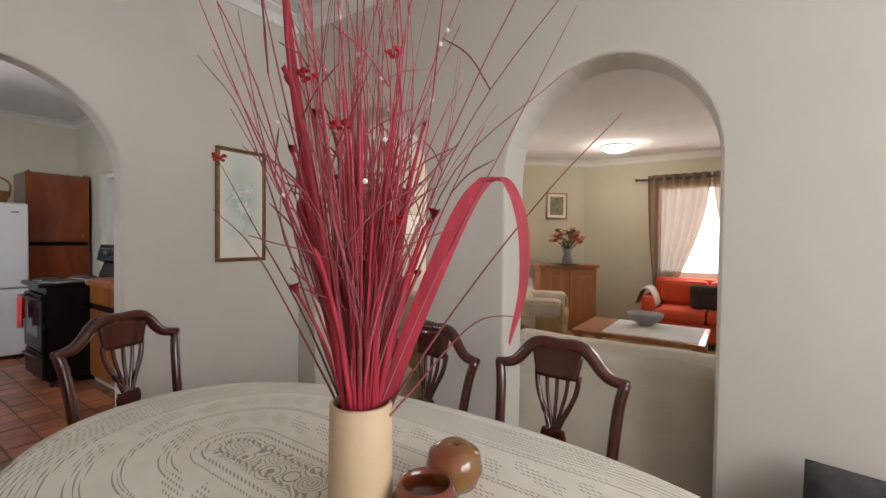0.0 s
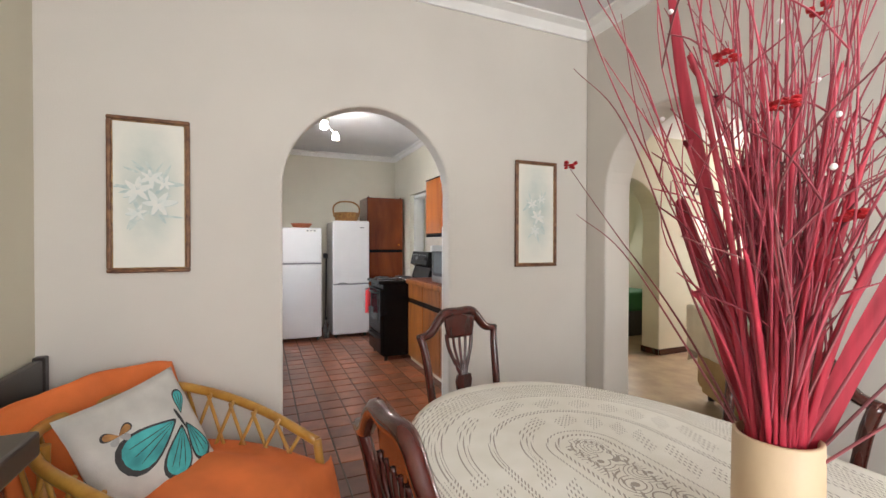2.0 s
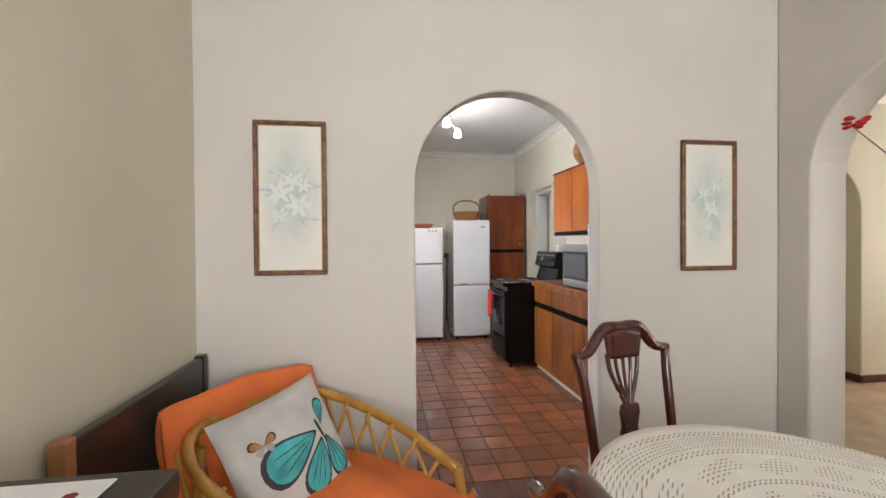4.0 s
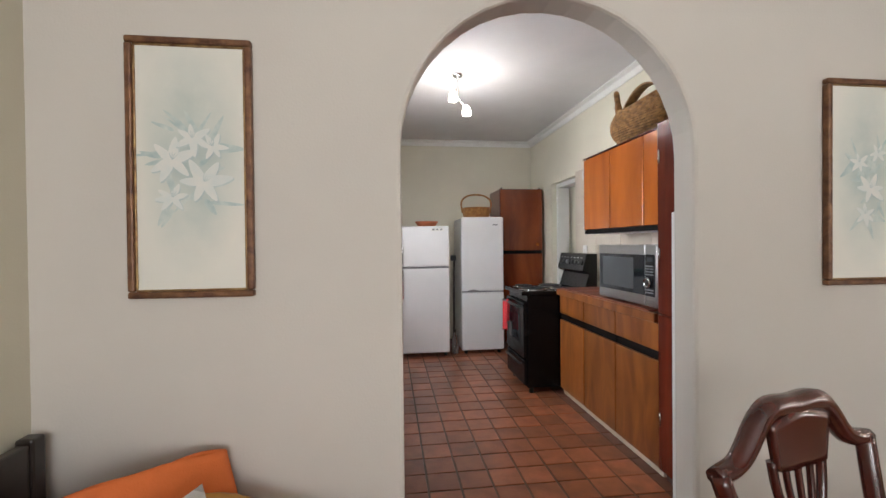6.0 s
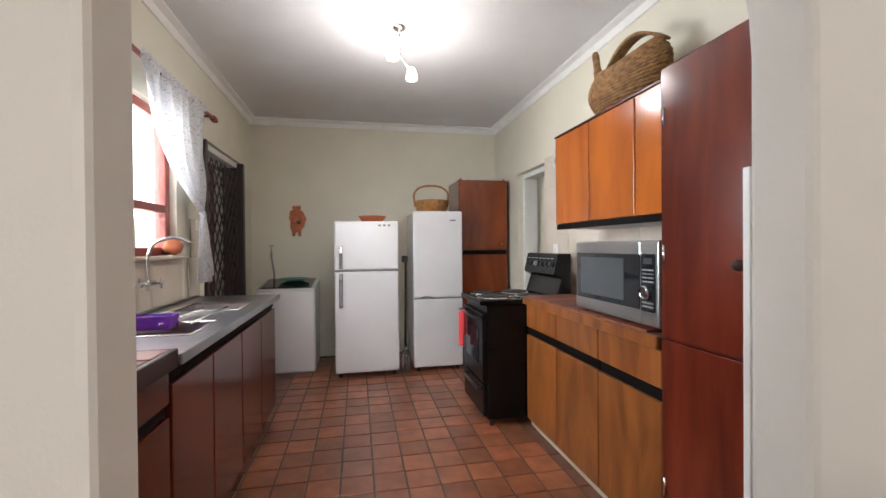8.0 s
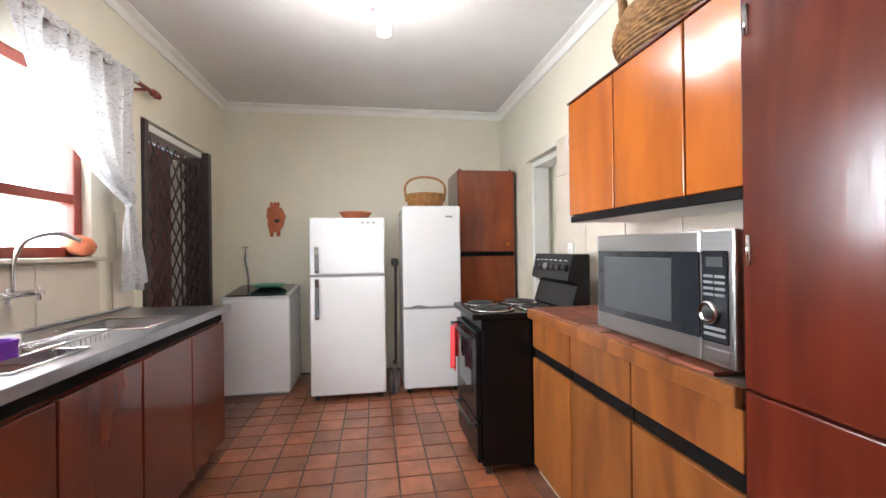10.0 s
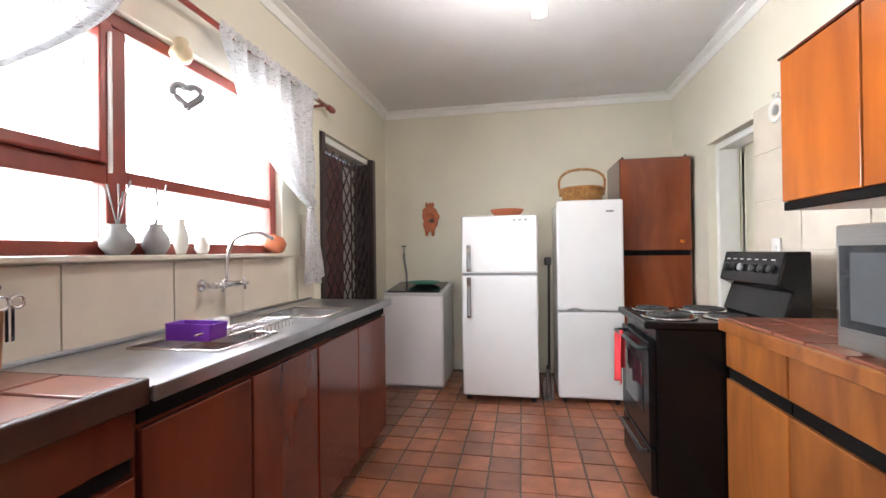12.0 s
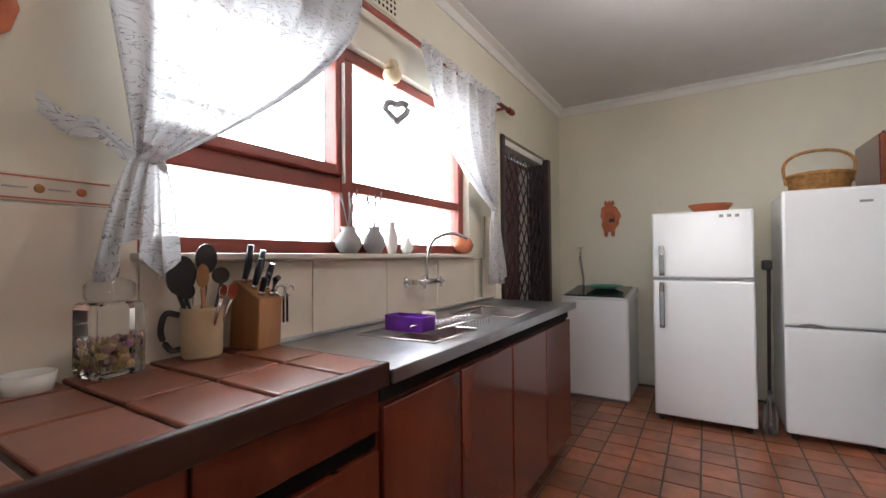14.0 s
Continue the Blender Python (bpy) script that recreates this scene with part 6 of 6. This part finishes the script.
for tilt in (-0.6, 3.74):
    on_pillow("small_butterfly", wing(0.10, 0.068, 0.034, 0.017, tilt), PRINT_GREY, 0.002)

# dark panel against the wall
hb = thing("wooden_chair", "black-brown wooden chair back against the wall behind the armchair", "chair", -1.80, DY0, 0)
part("panel", box(-0.36, 0.36, 0.02, 0.05, 0.30, 0.83, 0.006), DARK_WOOD, hb)
part("post", box(0.36, 0.40, 0.015, 0.055, 0, 0.84, 0.006), BEECH, hb)
part("post", box(-0.40, -0.36, 0.015, 0.055, 0, 0.84, 0.006), DARK_WOOD, hb)
# sideboard with printed cloth
sb = thing("sideboard", "dark wooden sideboard with a printed white cloth", "sideboard", -0.49, -0.68, 0)
part("tabletop", box(-0.53, 0.53, -0.215, 0.225, 0.905, 0.95, 0.006), DARK_WOOD, sb)
part("body", box(-0.50, 0.50, -0.20, 0.19, 0.10, 0.905, 0.004), MAHOGANY, sb)
for x in (-0.49, 0.005):
    dr = part("door", box(x, x + 0.485, 0.19, 0.205, 0.13, 0.84, 0.005), MAHOGANY, sb)
    part("knob", lathe([(0.008, 0), (0.014, 0.015), (0, 0.022)], 12), DARK_WOOD, dr).matrix_basis = pose(x + (0.44 if x < -0.1 else 0.045), 0.205, 0.5, -90, 0, 0)
for x in (-0.46, 0.46):
    for y in (-0.17, 0.16):
        part("leg", box(x - 0.025, x + 0.025, y - 0.025, y + 0.025, 0, 0.10, 0.004), DARK_WOOD, sb)
cl_ = thing("printed_runner", "white table runner printed with grey and black sketches", "tablecloth", -0.49, -0.68, 0.952)
part("runner", box(-0.50, 0.50, -0.205, 0.155, 0, 0.003, 0.001), WHITE_CLOTH, cl_)
rnd = random.Random(5)
for k in range(150):
    cx, cy = rnd.uniform(-0.47, 0.47), rnd.uniform(-0.18, 0.13)
    r0, dr, fl_ = rnd.uniform(0.004, 0.016), rnd.uniform(0.0008, 0.0026), rnd.uniform(0.4, 0.9)
    pts = [(cx + (r0 + dr * i) * math.cos(i * 0.5 + k), cy + (r0 + dr * i) * fl_ * math.sin(i * 0.5 + k), 0.0032) for i in range(14)]
    pts = [(max(-0.49, min(0.49, p[0])), max(-0.2, min(0.15, p[1])), p[2]) for p in pts]
    part("swirl", tube(pts, 0.0014, 4), PRINT_DARK if k % 3 == 0 else PRINT_GREY, cl_)
for x0 in (-0.46, -0.20, 0.12):
    for s in (-1, 1):
        part("tower_leg", tube([(x0, -0.15 + 0.0 * s, 0.0035), (x0 + 0.10, -0.06 + s * 0.018, 0.0035), (x0 + 0.17, -0.01 + s * 0.05, 0.0035)], 0.004, 4), PRINT_DARK, cl_)
    for q in (0.35, 0.55, 0.75):
        part("tower_bar", box(x0 + 0.17 * q - 0.004, x0 + 0.17 * q + 0.004, -0.14 + 0.13 * q - 0.05 * q, -0.14 + 0.13 * q + 0.05 * q, 0.003, 0.0045, 0), PRINT_DARK, cl_)
for k in range(5):
    part("red_motif", lathe([(0.010, 0.003), (0.006, 0.0045), (0, 0.0045)], 6, -0.46 + 0.03 * k + 0.05 * (k % 2), 0.12 - 0.06 * k), PRINT_RED, cl_)
# dark cushion on a seat by the arch
dk = thing("bench", "low bench with a dark cushion beside the arch", "bench", 0.55, 1.60, 0)
part("seat", box(-0.32, 0.9, -0.2, 0.2, 0.40, 0.44, 0.006), MAHOGANY, dk)
for x in (-0.28, 0.86):
    part("leg", box(x - 0.03, x + 0.03, -0.17, 0.17, 0, 0.40, 0.004), MAHOGANY, dk)
dq = thing("dark_cushion", "dark brown cushion with a white patterned edge on the bench", "cushion", 0.48, 1.70, 0.57)
dq.matrix_basis = pose(0.51, 1.68, 0.50, -25, 4, 0)
part("cover", grid(16, 16, lambda u, v: ((u - 0.5) * 0.44, -0.06 * (max(0, 1 - (2 * u - 1) ** 2) * max(0, 1 - (2 * v - 1) ** 2)) ** 0.5, (v - 0.5) * 0.28)), PRINT_DARK, dq)
part("cover_back", grid(16, 16, lambda u, v: ((u - 0.5) * 0.44, 0.06 * (max(0, 1 - (2 * u - 1) ** 2) * max(0, 1 - (2 * v - 1) ** 2)) ** 0.5, (v - 0.5) * 0.28)), PRINT_DARK, dq)

# ---- living room ----


def sofa(name, label, x, y, turn, w, d, h, mat, arm=0.16, category="sofa"):
    s = thing(name, label, category, x, y, 0, turn)
    part("base", box(-w / 2 + arm, w / 2 - arm, -d / 2, d / 2 - 0.03, 0.08, 0.30, 0.02), mat, s)
    k = max(1, round((w - 2 * arm) / 0.65))
    cw = (w - 2 * arm) / k
    for i in range(k):
        a = -w / 2 + arm + cw * i
        part("seat_cushion", box(a + 0.005, a + cw - 0.005, -d / 2 + 0.2, d / 2, 0.30, 0.45, 0.045), mat, s)
        part("back_cushion", box(a + 0.005, a + cw - 0.005, -d / 2 + 0.10, -d / 2 + 0.30, 0.44, h - 0.02, 0.06), mat, s)
    part("back", box(-w / 2 + arm * 0.5, w / 2 - arm * 0.5, -d / 2, -d / 2 + 0.16, 0.10, h, 0.05), mat, s)
    for q in (-1, 1):
        part("arm", box(q * (w / 2 - arm / 2) - arm / 2, q * (w / 2 - arm / 2) + arm / 2, -d / 2 + 0.02, d / 2 - 0.02, 0.08, 0.60, 0.06), mat, s)
        part("foot", lathe([(0.025, 0), (0.03, 0.085)], 10, q * (w / 2 - 0.12), d / 2 - 0.1), DARK_WOOD, s)
        part("foot", lathe([(0.025, 0), (0.03, 0.085)], 10, q * (w / 2 - 0.12), -d / 2 + 0.1), DARK_WOOD, s)
    return s


def draped(name, label, x, y, turn, w, d, h, low):
    """A seat with a loose throw hung over its back and arms."""
    s = sofa(name, label, x, y, turn, w, d, h, TAN_CLOTH, category="sofa" if w > 1.3 else "armchair")

    def over(u, v):
        a = (u - 0.5) * (w + 0.06)
        wob = 0.012 * math.sin(14 * u + 3 * v) + 0.008 * math.sin(31 * u)
        if v < 0.4:
            k = v / 0.4
            return (a, -d / 2 - 0.03 - 0.5 * abs(wob), low + (h + 0.012 - low) * k)
        if v < 0.55:
            k = (v - 0.4) / 0.15
            return (a, -d / 2 - 0.03 + 0.20 * k, h + 0.014 + 0.4 * wob - 0.015 * abs(2 * u - 1) ** 4)
        k = (v - 0.55) / 0.45
        return (a, -d / 2 + 0.34 + 0.3 * k * k + wob, h - 0.01 - (h - 0.47) * min(1, k * 1.5))
    part("throw", grid(60, 40, over, 0.008), CREAM_THROW, s, "cream cotton throw")
    for q in (-1, 1):
        part("throw_side", grid(24, 12, lambda u, v, q=q: (q * (w / 2 + 0.02 + 0.015 * math.sin(12 * u)), -d / 2 - 0.03 + 0.55 * u, h - 0.02 - 0.25 * u * u - (0.25 + 0.2 * (1 - u)) * v), 0.008), CREAM_THROW, s)
        part("arm_throw", box(q * (w / 2 - 0.08) - 0.10, q * (w / 2 - 0.08) + 0.10, -d / 2 + 0.2, d / 2 - 0.04, 0.40, 0.625, 0.07), CREAM_THROW, s)
    return s


draped("sofa", "sofa covered with a cream throw, its back to the arch", -0.02, 2.53, 0, 1.72, 0.82, 0.765, 0.05)
draped("armchair", "tan armchair draped with a cream throw", -1.98, 3.40, -30, 0.86, 0.8, 0.76, 0.40)
draped("armchair", "armchair covered with a crumpled cream throw", -1.95, 5.05, -75, 0.9, 0.85, 0.78, 0.1)
sofa("sofa", "orange-red upholstered sofa under the living room window", 0.12, 6.38, 180, 2.0, 0.85, 0.80, RED_CLOTH)
rt_ = thing("fringed_throw", "cream throw hung over the sofa arm", "throw", -0.82, 6.36, 0.60)
part("cloth", grid(20, 20, lambda u, v: (-0.14 + 0.26 * u, -0.30 + 0.42 * v, 0.03 + 0.06 * math.sin(math.pi * u) + 0.008 * math.sin(16 * v) - 0.16 * abs(2 * u - 1) ** 3), 0.012), CREAM_THROW, rt_)
for x in (-0.15, 0.35):
    k_ = thing("dark_sofa_cushion", "black cushion on the orange-red sofa", "cushion", x, 6.25, 0.60)
    k_.matrix_basis = pose(x, 6.22, 0.60, 14, 0, 0)
    part("cover", box(-0.2, 0.2, -0.05, 0.05, -0.15, 0.16, 0.045), PRINT_DARK, k_)
# corner cabinet with flowers
cc = thing("corner_cabinet", "honey pine cabinet across the living room corner", "cabinet", -1.90, 6.15, 0, turn=42)
part("body", prism([(-0.42, -0.10), (0.42, -0.10), (0.42, 0.10), (0.25, 0.30), (-0.25, 0.30), (-0.42, 0.10)], "z", 0.05, 0.90, 0.006), PINE, cc)
part("top", prism([(-0.45, -0.13), (0.45, -0.13), (0.45, 0.11), (0.27, 0.32), (-0.27, 0.32), (-0.45, 0.11)], "z", 0.90, 0.94, 0.008), PINE, cc)
part("plinth", box(-0.40, 0.40, -0.08, 0.08, 0, 0.05, 0.002), PINE, cc)
for a in (-0.40, 0.005):
    dd = part("door", box(a, a + 0.395, -0.12, -0.10, 0.08, 0.86, 0.006), PINE, cc)
    part("door_panel", box(a + 0.07, a + 0.325, -0.127, -0.118, 0.16, 0.78, 0.006), PINE, dd)
fv = thing("flower_vase", "grey glass vase with orange and pink silk flowers on a tray", "flowers", -1.88, 6.13, 0.942)
part("tray", lathe([(0.17, 0), (0.19, 0.012), (0.17, 0.012), (0, 0.006)], 24), DARK_WOOD, fv)
part("vase", lathe([(0.06, 0.012), (0.075, 0.06), (0.05, 0.16), (0.075, 0.22), (0.065, 0.22), (0.04, 0.16), (0, 0.03)], 20), STONEWARE_GREY, fv)
PETALS = [material("rust_petal", (0.40, 0.10, 0.05), 0.8, each=0.3), material("peach_petal", (0.55, 0.28, 0.17), 0.8, each=0.3), material("olive_leaf", (0.13, 0.13, 0.05), 0.8, each=0.3)]
rnd = random.Random(8)
for k in range(44):
    w, e = rnd.uniform(0, 6.28), rnd.uniform(0.0, 1.35)
    rr = rnd.uniform(0.16, 0.25)
    p = Vector((rr * math.cos(w) * math.cos(e), rr * math.sin(w) * math.cos(e), 0.32 + rr * math.sin(e) * 0.85))
    part("stem", tube([(0, 0, 0.18), p], 0.003, 4), PETALS[2], fv)
    b = bmesh.new()
    for q in range(7):
        bmesh.ops.create_icosphere(b, subdivisions=1, radius=0.024, matrix=Matrix.Translation(p + Vector((0.02 * math.cos(q), 0.02 * math.sin(q), 0.01 * math.cos(2 * q)))) @ Euler((q, q * 2, 0)).to_matrix().to_4x4() @ Matrix.Diagonal((1.2, 0.8, 0.3, 1)))
    part("blossom", b, PETALS[k % 3], fv)
lp = thing("small_picture", "small framed painting in warm colours above the cabinet", "picture", -2.20, 6.54, 1.82, turn=45)
part("mount", box(-0.16, 0.16, -0.015, 0.0, -0.19, 0.19, 0.002), PAPER, lp)
part("canvas", box(-0.11, 0.11, -0.018, -0.014, -0.14, 0.14, 0.001), material("mottled_painting", (0.36, 0.28, 0.16), 0.7, scale=14, second=(0.12, 0.16, 0.12)), lp)
for q in ((-0.17, 0.17, 0.18, 0.20), (-0.17, 0.17, -0.20, -0.18), (-0.17, -0.15, -0.18, 0.18), (0.15, 0.17, -0.18, 0.18)):
    part("frame_rail", box(q[0], q[1], -0.025, -0.002, q[2], q[3], 0.003), BEECH, lp)
hpict = thing("hall_picture", "small pale framed picture on the hall wall", "picture", -3.60, 4.78, 1.48)
part("sheet", box(0, 0.012, -0.24, 0.24, -0.13, 0.13, 0.002), PAPER, hpict)
for q in ((-0.25, 0.25, 0.13, 0.142), (-0.25, 0.25, -0.142, -0.13), (-0.25, -0.24, -0.13, 0.13), (0.24, 0.25, -0.13, 0.13)):
    part("frame_rail", box(0, 0.018, *q, 0.003), BEECH, hpict)
# coffee table
ct = thing("coffee_table", "wooden coffee table with a pale runner", "coffee table", -0.62, 4.55, 0)
part("tabletop", box(-0.55, 0.55, -0.42, 0.42, 0.40, 0.44, 0.006), PINE, ct)
part("inset", box(-0.28, 0.5, -0.38, 0.38, 0.4405, 0.446, 0.001), WHITE_CLOTH, ct, "pale cloth runner")
for x in (-0.49, 0.49):
    for y in (-0.36, 0.36):
        part("leg", box(x - 0.04, x + 0.04, y - 0.04, y + 0.04, 0, 0.40, 0.004), PINE, ct)
cb = thing("bowl", "dark grey stone bowl on the coffee table", "bowl", -0.62, 4.75, 0.447)
part("bowl", lathe([(0.06, 0), (0.15, 0.07), (0.17, 0.12), (0.16, 0.12), (0.13, 0.07), (0, 0.02)], 26), STONEWARE_GREY, cb)
rug = thing("rug", "tan woven rug on the living room floor", "rug", -0.9, 4.7, 0)
part("pile", box(-1.1, 1.3, -1.0, 1.2, 0, 0.012, 0.004), material("tan_rug_wool", (0.45, 0.30, 0.14), 0.95, scale=20, bump=0.6, fine=200), rug)
# living room window dressing
lw = tagged(new("window_2"), "living room window with pale frame", kind="structure")
for q in ((-0.85, 1.2, 0.8, 0.86), (-0.85, 1.2, 2.04, 2.1), (-0.85, -0.79, 0.86, 2.04), (1.14, 1.2, 0.86, 2.04), (0.15, 0.2, 0.86, 2.04)):
    part("window_frame", box(q[0], q[1], 6.96, 7.02, q[2], q[3], 0.005), WHITE_PAINT, lw)
lr = thing("curtain_rod", "dark curtain pole over the living room window", "curtain rod", 0, 6.80, 2.17)
part("pole", tube([(-1.08, 0, 0), (1.45, 0, 0)], 0.014, 10), DARK_WOOD, lr)
part("finial", lathe([(0.0, -0.03), (0.03, 0), (0.0, 0.03)], 12, -1.10, 0), DARK_WOOD, lr)


def living_curtain(x0, x1, xt, zt):
    c = thing("living_curtain", "beige voile curtain swept aside at the living room window", "curtain", x0, 6.80, 2.17, group="living room curtains")

    def f(u, v):
        top = (x1 - x0) * u
        k = 1 - min(1, v / 0.8) ** 1.8 * 0.72
        x = (xt - x0) + (top - (xt - x0)) * k
        return (x, 0.035 * math.sin(u * 40) + 0.01 * math.sin(9 * v + u * 12), 0.06 - 2.05 * v)
    part("voile", grid(60, 24, f), VOILE, c)


living_curtain(-0.95, -0.18, -0.80, 1.0)
living_curtain(0.62, -0.16, 0.45, 1.0)
pc = thing("coral_curtain", "coral curtain beside the side window", "curtain", -2.75, 6.08, 2.15)
part("cloth", grid(30, 10, lambda u, v: (-0.26 * u, 0.03 * math.sin(u * 20), -2.0 * v)), PINK_VOILE, pc)
part("pole", tube([(0.1, 0, 0.02), (-0.85, 0, 0.02)], 0.014, 8), DARK_WOOD, pc)
fr = tagged(new("door_3"), "dark timber frame of the side window", kind="structure")
part("frame_jamb", box(-3.45, -3.38, 6.1, 6.2, 0, 2.1, 0.004), MAHOGANY, fr)
part("frame_jamb", box(-2.79, -2.72, 6.1, 6.2, 0, 2.1, 0.004), MAHOGANY, fr)
# living room ceiling light
dl = thing("dome_light", "round glass dome ceiling light, lit", "ceiling light", -1.19, 5.94, LTOP)
part("rim", lathe([(0.20, -0.02), (0.21, -0.01), (0.2, 0)], 28), CHROME, dl)
part("glass_dome", lathe([(0.0, -0.085), (0.10, -0.075), (0.17, -0.045), (0.195, -0.02)], 28), DOME, dl)
# games room seen through the hall arch
gt = thing("green_bench", "bench with a green cover in the next room", "bench", -5.0, 4.55, 0)
part("cover", box(-0.6, 0.55, -0.6, 0.6, 0.35, 0.62, 0.04), GREEN_CLOTH, gt)
part("base", box(-0.55, 0.5, -0.55, 0.55, 0, 0.35, 0.004), DARK_WOOD, gt)
hc = thing("hall_chair", "dark wooden chair in the next room", "chair", -4.35, 3.75, 0)
part("seat", box(-0.2, 0.2, -0.2, 0.2, 0.42, 0.45, 0.006), DARK_WOOD, hc)
for x in (-0.18, 0.18):
    for y in (-0.18, 0.18):
        part("leg", tube([(x, y, 0), (x, y, 0.42)], 0.016, 8), DARK_WOOD, hc)
    part("back_post", tube([(x, -0.18, 0.42), (x, -0.20, 0.88)], 0.016, 8), DARK_WOOD, hc)
for z in (0.2, 0.6, 0.85):
    part("rung", tube([(-0.18, -0.19, z), (0.18, -0.19, z)], 0.012, 8), DARK_WOOD, hc)

# quarry tile floor
fl = bpy.data.objects["floor"]
P, GX, GY = 0.1735, -5.1655, 0.150                            # pitch, and one joint each way
qt = mesh_of("tile", box(-0.0815, 0.0815, -0.0815, 0.0815, -0.006, 0.0, 0.0025), QUARRY)
count = 0
rest = bmesh.new()
rnd = random.Random(17)
for ix in range(-9, 43):
    x = GX + P * (ix + 0.5)
    for j in range(-7, 10):
        y = GY + P * (j + 0.5)
        if x < KX0 + 0.02 or x > DX1 or y < KY0 or y > DY1 - 0.03:
            continue
        lift, tip, lean = rnd.uniform(-0.0012, 0.0012), rnd.uniform(-0.35, 0.35), rnd.uniform(-0.35, 0.35)
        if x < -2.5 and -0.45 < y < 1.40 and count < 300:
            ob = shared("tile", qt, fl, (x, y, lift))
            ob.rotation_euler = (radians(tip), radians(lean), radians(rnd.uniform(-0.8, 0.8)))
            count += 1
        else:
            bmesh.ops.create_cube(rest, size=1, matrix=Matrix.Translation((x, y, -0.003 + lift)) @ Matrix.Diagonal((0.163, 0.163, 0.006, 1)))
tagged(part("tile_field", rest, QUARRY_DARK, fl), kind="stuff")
